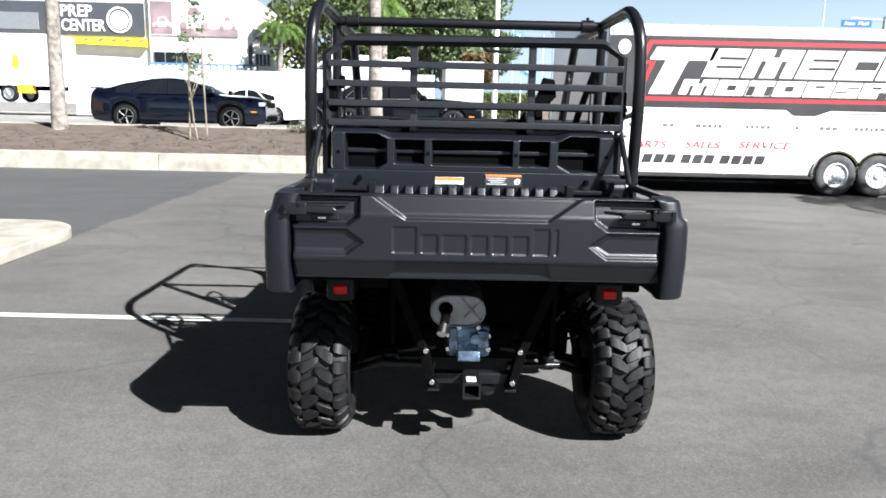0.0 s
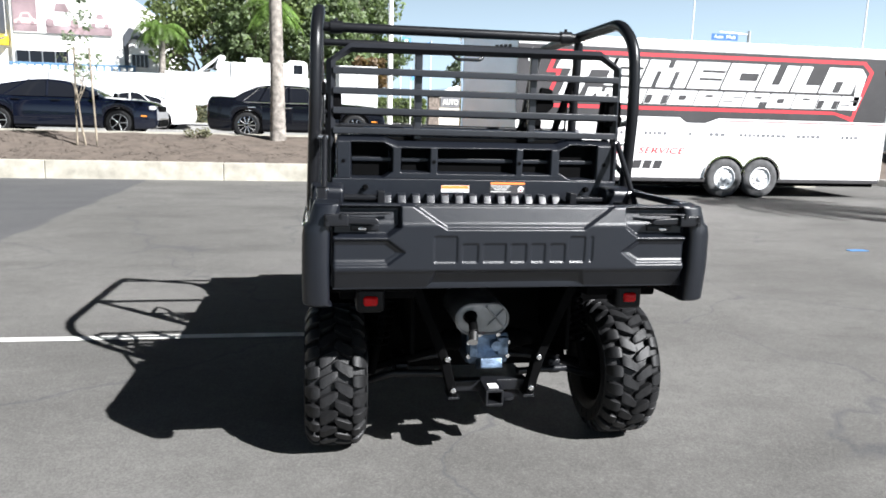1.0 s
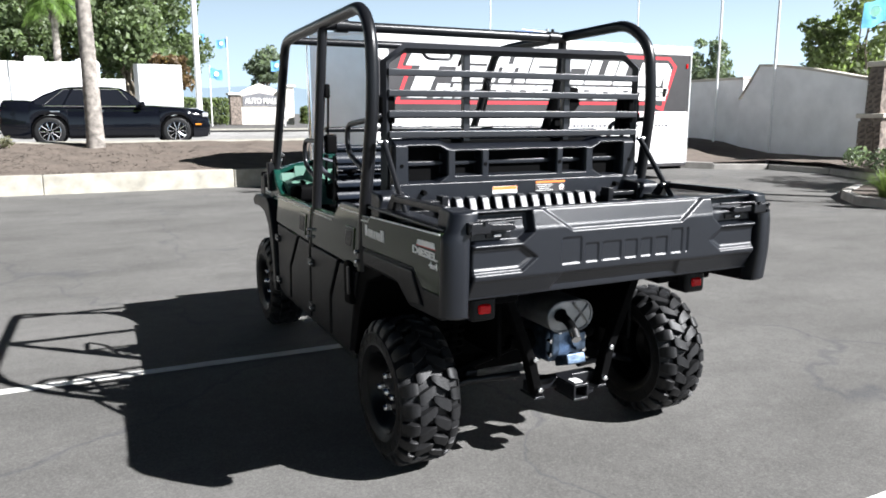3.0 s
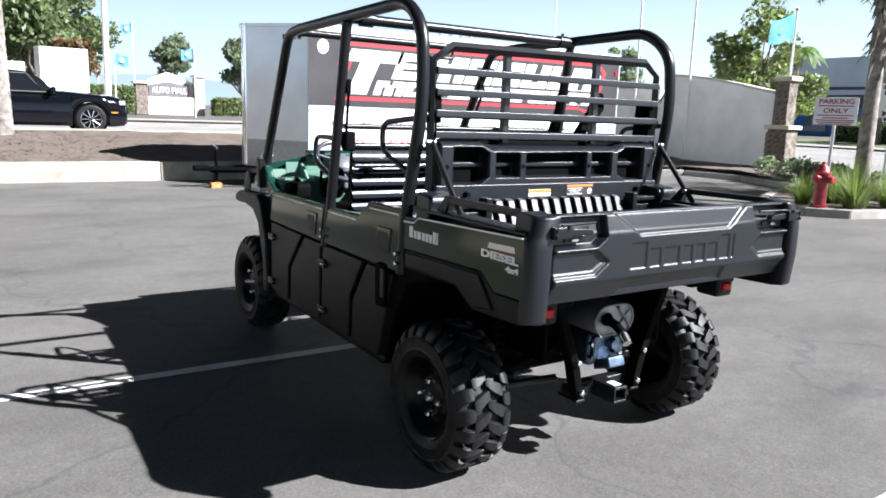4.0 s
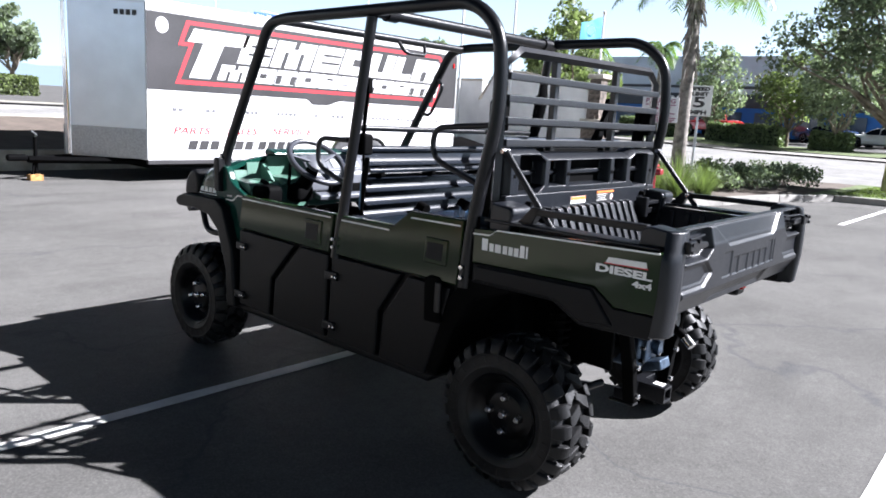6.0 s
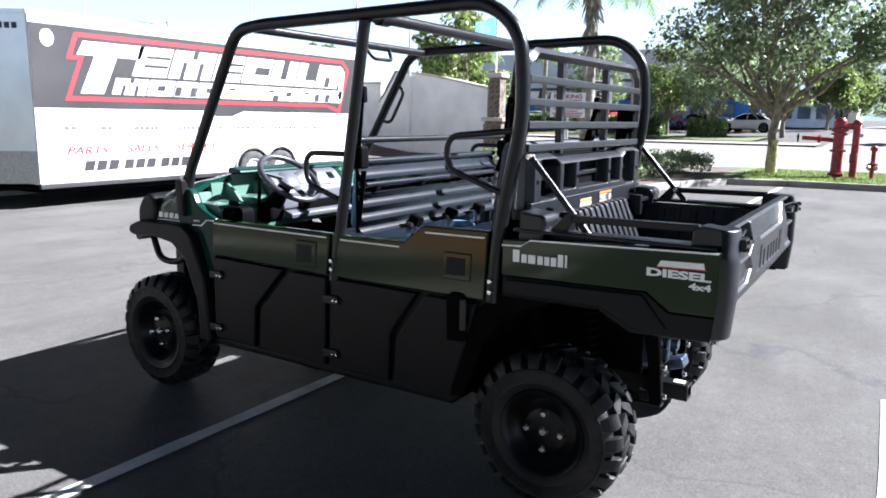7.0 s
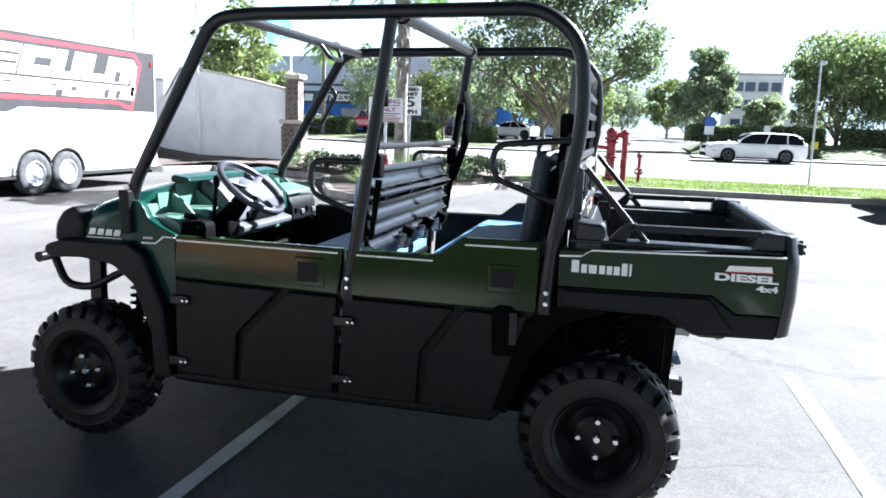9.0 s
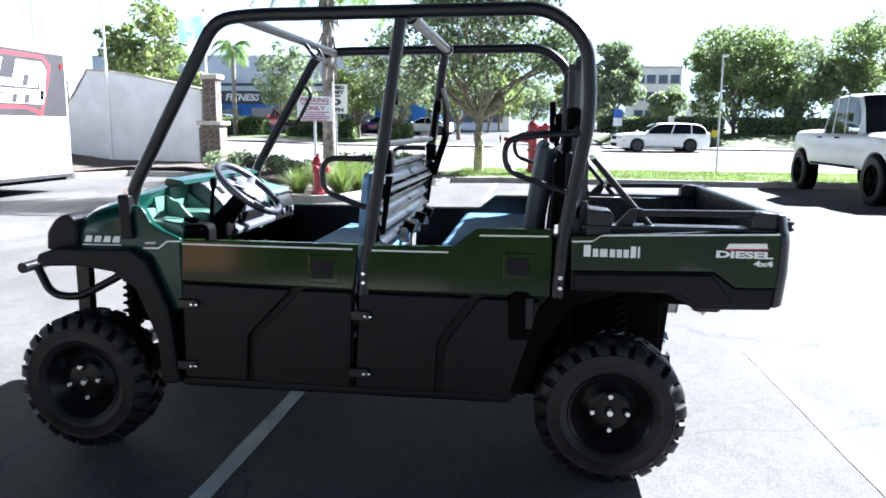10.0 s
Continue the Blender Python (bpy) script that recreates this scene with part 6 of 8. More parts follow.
    for d in cuts:
        z = along(roofline, d)
        k = max(0.0, min(1.0, (z - belt) / (rf - belt)))
        ww = wb + (wt - wb) * k
        half = [(wb, belt - 0.03), (wb + (ww - wb) * 0.55 + 0.012, belt - 0.03 + (z - 0.055 - belt + 0.03) * 0.55), (ww, max(belt - 0.02, z - 0.055)), (ww * 0.90, z - 0.012), (ww * 0.5, z + 0.008), (0.0, z + 0.014)]
        rings.append((d, k, [(-y, q) for y, q in half] + [(y, q) for y, q in reversed(half[:-1])]))
    for (da, ka, pa), (db, kb, pb) in zip(rings, rings[1:]):
        mid, kk = (da + db) / 2, (ka + kb) / 2
        for i in range(10):
            if i in (0, 1):
                key = "side_glass" if kk > glass_from else "roof"
            elif i in (8, 9):
                key = "side_glass_far" if kk > glass_from else "roof"
            elif i in (2, 7):
                key = "roof"
            else:
                key = "windscreen" if mid < w1 else ("rear_window" if mid > r0 else "roof")
            bm = shells[key]
            quad = [bm.verts.new((X(q), y, z)) for q, (y, z) in ((da, pa[i]), (da, pa[i + 1]), (db, pb[i + 1]), (db, pb[i]))]
            bm.faces.new(quad)
    for key, bm in shells.items():
        bmesh.ops.remove_doubles(bm, verts=bm.verts[:], dist=0.0005)
        bmesh.ops.recalc_face_normals(bm, faces=bm.faces[:])
        mat = paint if key == "roof" else M_GLASS
        nm = key.replace("_far", "")
        part(nm, mesh_of(nm, bm, mat, 50), mat, root)
    for sgn in (-1, 1):
        yl, yt = sgn * (wb * 0.985), sgn * (wt - 0.002)
        posts = []
        for k in range(1, doors + 1):
            f = k / (doors + 0.55)
            posts.append((x0 + (x3 - x0) * (0.10 + 0.8 * f), x1 + (x2 - x1) * f))
        if "trim" in s:
            part("window_trim", tube([(x0 - 0.25, sgn * (wb + 0.012), belt + 0.012), (x3 + 0.35, sgn * (wb + 0.012), belt + 0.012)], 0.012, 6), s["trim"], root, "bright window trim")
            part("window_trim", tube([(x0 - 0.30, sgn * (wb + 0.010), belt + 0.02), (x1 - 0.10, sgn * (wt + 0.012), rf - 0.07), (x2 + 0.10, sgn * (wt + 0.012), rf - 0.09), (x3 + 0.32, sgn * (wb + 0.008), belt + 0.02)], 0.010, 6), s["trim"], root, "bright window trim")
        for xa, xb in posts:
            part("window_pillar", tube([(xa, yl, belt - 0.02), (xb, yt, rf - 0.04)], 0.03, 6), paint, root)
        part("sill_trim", box((X(L / 2), sgn * (W + 0.004), sill + 0.05), (L * 0.42, 0.02, 0.05), 0.008), M_DARK, root)
        for k in range(doors):
            hx = X(s["ws"][0] + 1.15 + k * 1.0)
            part("door_handle", box((hx, sgn * (W * 0.985), belt - 0.12), (0.22, 0.035, 0.04), 0.012), s.get("handle", paint), root)
        part("door_mirror", box((x0 - 0.10, sgn * (W + 0.06), belt + 0.07), (0.12, 0.20, 0.13), 0.04), s.get("mirror", paint), root)
        part("headlamp", box((X(0.12), sgn * (W - 0.26), hz - 0.20), (0.16, 0.36, 0.12), 0.03), M_CLEAR, root)
        part("tail_lamp", box((X(L - 0.055), sgn * (W - 0.36), tz - 0.24), (0.10, 0.34, 0.10), 0.03), M_LAMP, root)
        part("side_marker", box((X(0.32), sgn * (W - 0.015), sill + 0.36), (0.16, 0.03, 0.04), 0.008), M_AMBER, root)
    part("front_intake", box((X(0.0), 0, sill + 0.16), (0.05, W * 1.3, 0.18), 0.02), M_DARK, root)
    part("grille", box((X(0.01), 0, hz - 0.22), (0.05, W * 0.9, 0.16), 0.02), s.get("grille", M_DARK), root)
    ty, rm = car_wheel_meshes(r, s.get("tw", 0.23), rim_mat, spokes)
    for cx in (fw, rw):
        for sgn in (-1, 1):
            m = Matrix.Translation((cx, sgn * (W - 0.125), r)) @ (Matrix.Rotation(math.pi, 4, "Z") if sgn > 0 else Matrix())
            w = part("wheel", ty, M_RUBBER, root, "", m)
            part("rim", rm, rim_mat, w)
            part("wheel_well", cyl((cx, sgn * (W - 0.30), r), (cx, sgn * (W - 0.02), r), r + 0.035, n=24), M_DARK, root)
    return root


def on_ground(x, y, turn=0.0, lift=0.012):
    return Matrix.Translation((x, y, ground_z(x, y) + lift)) @ Matrix.Rotation(radians(turn), 4, "Z")


car("sedan", "navy black fastback sedan with dark five-spoke wheels parked on the street", "car", Matrix.Translation((-7.68, 19.0, 0.735)), M_CARNAVY, dict(length=5.08, belt=1.04, hoodz=0.97, tailz=1.12, roof=1.48, ws=(1.40, 2.35), rw=(3.45, 4.75), fw=0.98, rwheel=4.03, glass_from=0.42, handle=M_CARBLACK), M_TREADPLATE, 5)
lip = [o for o in bpy.data.objects if o.name == "sedan"][0]
part("boot_lip", box((-2.42, 0, 1.155), (0.22, 1.55, 0.035), 0.012), M_CARNAVY, lip)
car("sedan", "black formal sedan with bright multi-spoke wheels parked on the street", "car", Matrix.Translation((-1.32, 19.0, 0.735)), M_CARBLACK, dict(length=4.98, belt=1.0, hoodz=1.0, tailz=1.13, roof=1.52, ws=(1.60, 2.15), rw=(3.62, 4.32), fw=0.87, rwheel=3.89, r=0.375, handle=M_CHROME, grille=M_CHROME, trim=M_CHROME, glass_from=0.36), M_CHROME, 10)
car("sedan", "white sedan parked across the street", "car", Matrix.Translation((-7.8, 26.75, 0.75)) @ Matrix.Rotation(math.pi, 4, "Z"), M_WHITE, dict(length=4.5, width=1.8, belt=0.94, tailz=1.02, roof=1.40, ws=(1.30, 2.05), rw=(2.85, 3.85), fw=0.85, rwheel=3.45, r=0.33, glass_from=0.40), M_GALV, 5)
car("pickup_truck", "white lifted pickup truck with large black tyres", "pickup truck", on_ground(13.95, -7.42, 180) @ Matrix.Translation((0, 0, -0.02)), M_WHITE,
    dict(length=5.9, width=1.95, sill=0.30, belt=1.08, hoodz=1.04, tailz=1.10, roof=1.93, ws=(1.65, 2.25), rw=(3.52, 3.74), fw=0.85, rwheel=4.95, r=0.50, lift=0.38, tw=0.31, handle=M_DARK, mirror=M_CHROME), M_DARK, 6, bed=True)
car("pickup_truck", "red pickup truck parked far across the street", "pickup truck", on_ground(57.0, 21.5, 60), M_CARRED, dict(length=5.4, width=1.95, sill=0.32, belt=1.15, hoodz=1.08, tailz=1.15, roof=1.85, ws=(1.65, 2.15), rw=(3.15, 3.30), rwheel=4.35, r=0.42, lift=0.12), M_GALV, 6, bed=True)
car("station_wagon", "silver white station wagon on the far street", "car", on_ground(35.5, -6.2, 97), M_WHITE, dict(length=4.75, width=1.82, belt=0.95, hoodz=0.92, tailz=1.0, roof=1.47, ws=(1.35, 2.1), rw=(4.2, 4.65), rwheel=3.7, r=0.32), M_GALV, 6)
car("sedan", "pale green sedan parked far across the street", "car", on_ground(50.0, 24.0, 80), M_CARGREEN, dict(length=4.7), M_GALV, 5)
car("sedan", "dark blue sedan parked far across the street", "car", on_ground(60.0, 13.6, 60), M_CARBLUE, dict(length=4.7), M_GALV, 5)
car("sedan", "white sedan parked far across the street", "car", on_ground(59.0, 9.6, 70), M_WHITE, dict(length=4.6), M_GALV, 5)


# ---- trees and plants ----
def leaf_cloud(name, clumps, count, size, mat, seed, droop=0.3, long=1.7):
    """Many small folded leaves gathered in clumps: (centre, radius, weight)."""
    rng = np.random.default_rng(seed)
    c = np.array([k[0] for k in clumps], float)
    r = np.array([k[1] for k in clumps], float)
    w = np.array([k[2] for k in clumps], float)
    pick = rng.choice(len(clumps), count, p=w / w.sum())
    d = rng.normal(size=(count, 3))
    d /= np.linalg.norm(d, axis=1)[:, None]
    rad = r[pick] * rng.uniform(0.25, 1.0, count) ** 0.45
    pos = c[pick] + d * rad[:, None] * np.array([1, 1, 0.8])
    ax = rng.normal(size=(count, 3)) + np.array([0, 0, -droop])
    ax /= np.linalg.norm(ax, axis=1)[:, None]
    si = np.cross(ax, rng.normal(size=(count, 3)))
    si /= np.linalg.norm(si, axis=1)[:, None]
    s = size * rng.uniform(0.6, 1.4, count)[:, None]
    a, b = ax * s * long / 2, si * s / 2
    verts = np.stack([pos - a, pos + b, pos + a, pos - b], 1).reshape(-1, 3)
    faces = np.arange(count * 4).reshape(-1, 4)
    return raw_mesh(name, verts.tolist(), faces.tolist(), mat)


def limb(bm, a, b, r0, r1, rng, bend=0.15, n=5, sides=8):
    a, b = Vector(a), Vector(b)
    L = (b - a).length
    pts = [a.lerp(b, i / n) + (Vector((rng.uniform(-1, 1), rng.uniform(-1, 1), rng.uniform(-0.3, 0.3))) * L * bend * math.sin(math.pi * i / n) * 0.5 if 0 < i < n else Vector()) for i in range(n + 1)]
    add_tube(bm, pts, [r0 + (r1 - r0) * i / n for i in range(n + 1)], sides)
    return pts


def tree(name, label, at, height, spread, trunk_h, trunk_r, leaves, leaf, mat, seed, limbs=9, low=0.0, bark=None, group="", clump=1.0):
    rng = random.Random(seed)
    root = thing(name, label, "tree", Matrix.Translation(at), group)
    bm = B()
    top = (rng.uniform(-0.1, 0.1), rng.uniform(-0.1, 0.1), trunk_h)
    limb(bm, (0, 0, -0.1), top, trunk_r * 1.15, trunk_r * 0.8, rng, 0.05, 5, 10)
    clumps = []
    cz = trunk_h + (height - trunk_h) * 0.5 - low
    for i in range(limbs):
        a = i * 2.4 + rng.uniform(-0.4, 0.4)
        e = rng.uniform(0.15, 0.95)
        rr = spread * rng.uniform(0.55, 0.85) * math.cos(e * 1.2)
        tip = Vector((rr * math.cos(a), rr * math.sin(a), trunk_h + (height - trunk_h) * (0.15 + 0.75 * e)))
        p = limb(bm, (top[0], top[1], trunk_h * rng.uniform(0.8, 1.0)), tip, trunk_r * 0.5, trunk_r * 0.12, rng, 0.25)
        for q in (p[3], p[4]):
            t2 = q + Vector((rng.uniform(-1, 1), rng.uniform(-1, 1), rng.uniform(-0.2, 0.8))) * spread * 0.3
            limb(bm, q, t2, trunk_r * 0.16, trunk_r * 0.05, rng, 0.2, 3, 5)
            clumps.append((t2, spread * clump * rng.uniform(0.22, 0.36), 1.0))
        clumps.append((tip, spread * clump * rng.uniform(0.28, 0.42), 1.5))
    for i in range(limbs):
        a, e = rng.uniform(0, math.tau), rng.uniform(-1, 1)
        rr = spread * 0.7 * math.sqrt(max(0, 1 - e * e))
        clumps.append(((rr * math.cos(a), rr * math.sin(a), cz + e * (height - trunk_h) * 0.42), spread * clump * rng.uniform(0.2, 0.34), 1.2))
    part("trunk", bm, bark or M_BARK, root)
    part("crown", leaf_cloud("crown", [(tuple(c), r, w) for c, r, w in clumps], leaves, leaf, mat, seed), mat, root)
    return root


def palm(name, label, at, height, r0, r1, fronds, length, seed, shag=0.0, group="palms"):
    rng = random.Random(seed)
    root = thing(name, label, "palm tree", Matrix.Translation(at), group)
    n = int(height / 0.09)
    pts, rs = [], []
    lean = rng.uniform(-0.02, 0.02)
    for i in range(n + 1):
        t = i / n
        pts.append((lean * height * t * t, 0.01 * math.sin(t * 5), height * t - 0.15))
        rs.append((r0 + (r1 - r0) * t ** 0.6) * (1.03 if i % 2 else 0.975) + 0.10 * r0 * math.exp(-t * 18))
    part("trunk", tube(pts, rs, 14), M_PALMBARK, root, "ringed grey brown palm trunk")
    top = Vector(pts[-1])
    if shag:
        sk = B()
        for i in range(70):
            a, t = rng.uniform(0, math.tau), rng.uniform(0, 1)
            p = top + Vector((math.cos(a) * r1, math.sin(a) * r1, -shag * t))
            q = p + Vector((math.cos(a) * rng.uniform(0.05, 0.16), math.sin(a) * rng.uniform(0.05, 0.16), -rng.uniform(0.2, 0.5)))
            add_tube(sk, [p, q], [0.035, 0.008], 4)
        part("dry_skirt", sk, M_PALMBARK, root, "dry brown frond stubs")
    for k in range(fronds):
        a = k * 2.4 + rng.uniform(-0.2, 0.2)
        up = rng.uniform(-0.1, 1.1)
        d = Vector((math.cos(a), math.sin(a), 0))
        L = length * rng.uniform(0.8, 1.1)
        spine = []
        for i in range(13):
            t = i / 12
            spine.append(top + d * L * (t * (1 - 0.22 * t)) + Vector((0, 0, L * (up * t - (0.55 + 0.5 * up) * t * t * 1.1))))
        verts, faces = [], []
        side = d.cross(Vector((0, 0, 1)))
        for i in range(1, 12):
            for j in range(3):
                t = (i + j / 3) / 12
                p = spine[i].lerp(spine[i + 1], j / 3)
                dirn = (spine[i + 1] - spine[i]).normalized()
                ll = L * 0.24 * math.sin(math.pi * min(1, t * 0.9 + 0.08)) + 0.05
                for s in (-1, 1):
                    tip = p + (side * s * 0.85 + dirn * 0.5 + Vector((0, 0, -0.45 + rng.uniform(-0.3, 0.2)))) * ll
                    wd = dirn * 0.022 * length / 1.6
                    b = len(verts)
                    verts += [p - wd, p + wd, tip]
                    faces.append((b, b + 1, b + 2))
        fr = part("frond", raw_mesh("frond", [tuple(v) for v in verts], faces, M_FROND), M_FROND, root)
        part("frond_spine", tube(spine, [0.02 - 0.0014 * i for i in range(13)], 5), M_FROND, fr)
    return root


def bush(name, label, at, size, count, leaf, mat, seed, group=""):
    rng = random.Random(seed)
    clumps = [((rng.uniform(-0.5, 0.5) * size[0], rng.uniform(-0.5, 0.5) * size[1], size[2] * rng.uniform(0.3, 0.75)), min(size[2] * 0.45, 0.4 * min(size)) * rng.uniform(0.8, 1.3), 1.0) for _ in range(max(6, int(6 * size[0] * size[1] / max(0.3, size[2]) ** 2)))]
    root = thing(name, label, "bush", Matrix.Translation(at), group)
    part("foliage", leaf_cloud("foliage", clumps, count, leaf, mat, seed, -0.4), mat, root)
    bm = B()
    for i in range(5):
        limb(bm, (rng.uniform(-0.2, 0.2) * size[0], rng.uniform(-0.2, 0.2) * size[1], -0.05), (rng.uniform(-0.4, 0.4) * size[0], rng.uniform(-0.4, 0.4) * size[1], size[2] * 0.7), 0.012, 0.005, rng, 0.2, 3, 5)
    part("stems", bm, M_BARK, root)
    return root


def hedge(label, at, size, count, leaf, mat, seed, group="hedges"):
    """A clipped hedge: a dark solid core inside a shell of leaves."""
    rng = np.random.default_rng(seed)
    root = thing("hedge", label, "hedge", Matrix.Translation(at), group)
    sx, sy, sz = size
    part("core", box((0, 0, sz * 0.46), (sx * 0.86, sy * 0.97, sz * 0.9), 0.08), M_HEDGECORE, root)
    area = np.array([sx * sy, sy * sz, sy * sz, sx * sz, sx * sz])
    face = rng.choice(5, count, p=area / area.sum())
    u, v = rng.uniform(-0.5, 0.5, count), rng.uniform(-0.5, 0.5, count)
    jit = rng.normal(0, 0.05, count)
    px = np.where(face == 0, u * sx, np.where(face == 1, -sx / 2 + jit, np.where(face == 2, sx / 2 + jit, u * sx)))
    py = np.where(face <= 2, v * sy, np.where(face == 3, -sy / 2 + jit, sy / 2 + jit))
    pz = np.where(face == 0, sz + jit, (np.where(face <= 2, u, v) + 0.5) * sz)
    pos = np.stack([px, py, pz + 0.04 * np.sin(py * 2.1 + seed)], 1)
    ax = rng.normal(size=(count, 3))
    ax /= np.linalg.norm(ax, axis=1)[:, None]
    si = np.cross(ax, rng.normal(size=(count, 3)))
    si /= np.linalg.norm(si, axis=1)[:, None]
    s = leaf * rng.uniform(0.6, 1.4, count)[:, None]
    verts = np.stack([pos - ax * s * 0.8, pos + si * s / 2, pos + ax * s * 0.8, pos - si * s / 2], 1).reshape(-1, 3)
    part("foliage", raw_mesh("foliage", verts.tolist(), np.arange(count * 4).reshape(-1, 4).tolist(), mat), mat, root)
    return root


def grass_tuft(name, label, at, height, radius, blades, mat, seed, group=""):
    rng = random.Random(seed)
    verts, faces = [], []
    for i in range(blades):
        a = rng.uniform(0, math.tau)
        out = rng.uniform(0.1, 1.0)
        h = height * rng.uniform(0.6, 1.05) * (1.1 - 0.35 * out)
        base = Vector((math.cos(a), math.sin(a), 0)) * radius * 0.25 * rng.random()
        d = Vector((math.cos(a + rng.uniform(-0.3, 0.3)), math.sin(a), 0)) * radius * out
        side = Vector((-math.sin(a), math.cos(a), 0)) * 0.008
        prev = None
        for k in range(5):
            t = k / 4
            p = base + d * t ** 1.6 + Vector((0, 0, h * (t - 0.25 * out * t * t)))
            w = side * (1 - t * 0.9)
            n = len(verts)
            verts += [tuple(p - w), tuple(p + w)]
            if prev is not None:
                faces.append((prev, prev + 1, n + 1, n))
            prev = n
    return solid(name, raw_mesh(name, verts, faces, mat), mat, label, "ornamental grass", "", group, Matrix.Translation(at))


def gz(x, y, lift=0.14):
    return (x, y, ground_z(x, y) + lift)


# near the street to the north
palm("street_palm", "tall palm with ringed trunk in the bark strip", (-1.72, 15.4, 0.80), 6.2, 0.20, 0.13, 15, 2.6, 21)
palm("street_palm", "tall palm with ringed trunk in the bark strip", (-9.7, 15.4, 0.80), 6.4, 0.20, 0.13, 15, 2.6, 22)
palm("queen_palm", "green feathery palm across the street", (-8.5, 36.0, 0.9), 4.7, 0.20, 0.14, 26, 1.75, 23, 0.5)
palm("queen_palm", "green feathery palm across the street", (-2.9, 34.5, 0.9), 5.7, 0.20, 0.14, 26, 1.9, 24, 0.5)
# staked sapling
sap = tree("sapling", "thin young tree tied to two wooden stakes", (-5.84, 14.2, 0.66), 3.5, 0.40, 1.1, 0.022, 420, 0.055, M_LEAF, 31, 7)
for dx, dy in ((-0.2, 0.05), (0.24, -0.03)):
    part("stake", cyl((dx, dy, -0.1), (dx * 0.75, dy, 2.1), 0.022, n=8), M_BARK, sap, "grey brown wooden stake")
part("tie", tube([(-0.17, 0.04, 1.5), (0.0, 0.03, 1.48), (0.2, -0.02, 1.5)], 0.008, 5), M_DARK, sap)
# unseen hedges: added to mirror green in the doors and block western sky
hedge("tall green hedge behind the walk, unseen, added for reflections", (-19.0, -13.5, 0.0), (1.6, 44.0, 3.1), 16000, 0.30, M_LEAF3, 151)
hedge("tall green hedge behind the walk, unseen, added for reflections", (-19.0, 17.7, 0.3), (1.6, 5.8, 3.0), 3200, 0.30, M_LEAF3, 152)
bush("low_shrub", "small dry grey shrub in the bark strip", (-3.6, 15.5, 0.82), (0.52, 0.4, 0.26), 420, 0.035, M_DRYLEAF, 41)
# broad dark trees behind the white wall
for i, (x, y, h, sp, m, n) in enumerate(((-8.0, 46, 11, 3.6, M_LEAF3, 9000), (-4.6, 42, 9.0, 2.8, M_LEAF2, 8000), (-1.4, 44, 12, 3.6, M_LEAF3, 13000), (1.2, 42, 10.5, 3.2, M_LEAF2, 12000), (0.2, 39, 7.0, 2.6, M_LEAF2, 8000))):
    tree("street_tree", "tall dense green tree behind the white wall", (x, y, 1.0), h, sp, 1.6, 0.22, n, 0.18, m, 100 + i, 12, group="trees behind the wall")
tree("rust_tree", "small tree with rust coloured leaves above the wall", (1.9, 36.5, 1.0), 3.9, 1.2, 1.4, 0.10, 1600, 0.16, M_RUST, 131, 7)
tree("street_tree", "round green tree beside the entry sign", (17.5, 60, 1.0), 6.5, 2.2, 1.8, 0.2, 3000, 0.26, M_LEAF, 132, 9)
tree("street_tree", "loose green tree beside the entry sign", (13.2, 66, 1.0), 7.5, 2.0, 2.2, 0.18, 1800, 0.26, M_LEAF, 133, 8)
hedge("clipped green hedge beside the entry sign", (14.8, 53, 1.0), (3.4, 1.4, 1.2), 4000, 0.12, M_LEAF3, 134)
hedge("clipped green hedge beside the entry sign", (4.6, 51, 1.0), (4.8, 1.3, 1.7), 5000, 0.12, M_LEAF3, 135)
hedge("low dry hedge before the white wall", (-5.95, 30.9, 0.98), (1.9, 0.7, 0.66), 1800, 0.08, M_DRYLEAF, 136)
# corner bed
palm("corner_palm", "palm with shaggy brown trunk beside the signs", gz(11.8, 4.75), 5.0, 0.165, 0.105, 20, 2.1, 51, 2.2)
for i, (x, y, h, r) in enumerate(((10.5, 4.15, 0.98, 0.68), (11.35, 3.98, 0.80, 0.62), (10.35, 5.0, 0.62, 0.5), (12.0, 4.2, 0.62, 0.55), (10.95, 4.75, 0.8, 0.55))):
    grass_tuft("ornamental_grass", "bright green arching grass clump beside the hydrant", gz(x, y, 0.12), h, r, 420, M_BLADE, 60 + i, "grass clumps")
for i, (x, y, sx, sy, h) in enumerate(((15.6, 8.6, 1.2, 1.0, 0.55), (16.0, 7.5, 1.2, 1.0, 0.5), (13.4, 5.9, 1.4, 1.0, 0.5), (13.3, 4.5, 1.5, 1.0, 0.5), (14.9, 4.3, 1.5, 1.0, 0.5), (17.0, 3.9, 1.8, 1.1, 0.55), (16.6, 5.6, 1.6, 1.1, 0.55), (18.3, 4.6, 1.6, 1.2, 0.55))):
    bush("low_shrub", "low rounded green shrub in the corner bed", gz(x, y, 0.16), (sx, sy, h), 1500, 0.05, M_LEAF, 70 + i, "low shrubs")
lawn = tree("lawn_tree", "broad airy green tree with forked limbs on the lawn", gz(18.7, 2.0, 0.13), 6.9, 3.7, 1.8, 0.125, 19000, 0.078, M_LEAFDEEP, 80, 24, clump=0.52)
part("trunk_wrap", tube([(0.0, 0.0, -0.05), (0.0, 0.0, 0.45), (0.01, 0.0, 0.92)], [0.158, 0.148, 0.135], 12), M_WRAP, lawn, "pale yellow grey painted trunk base")
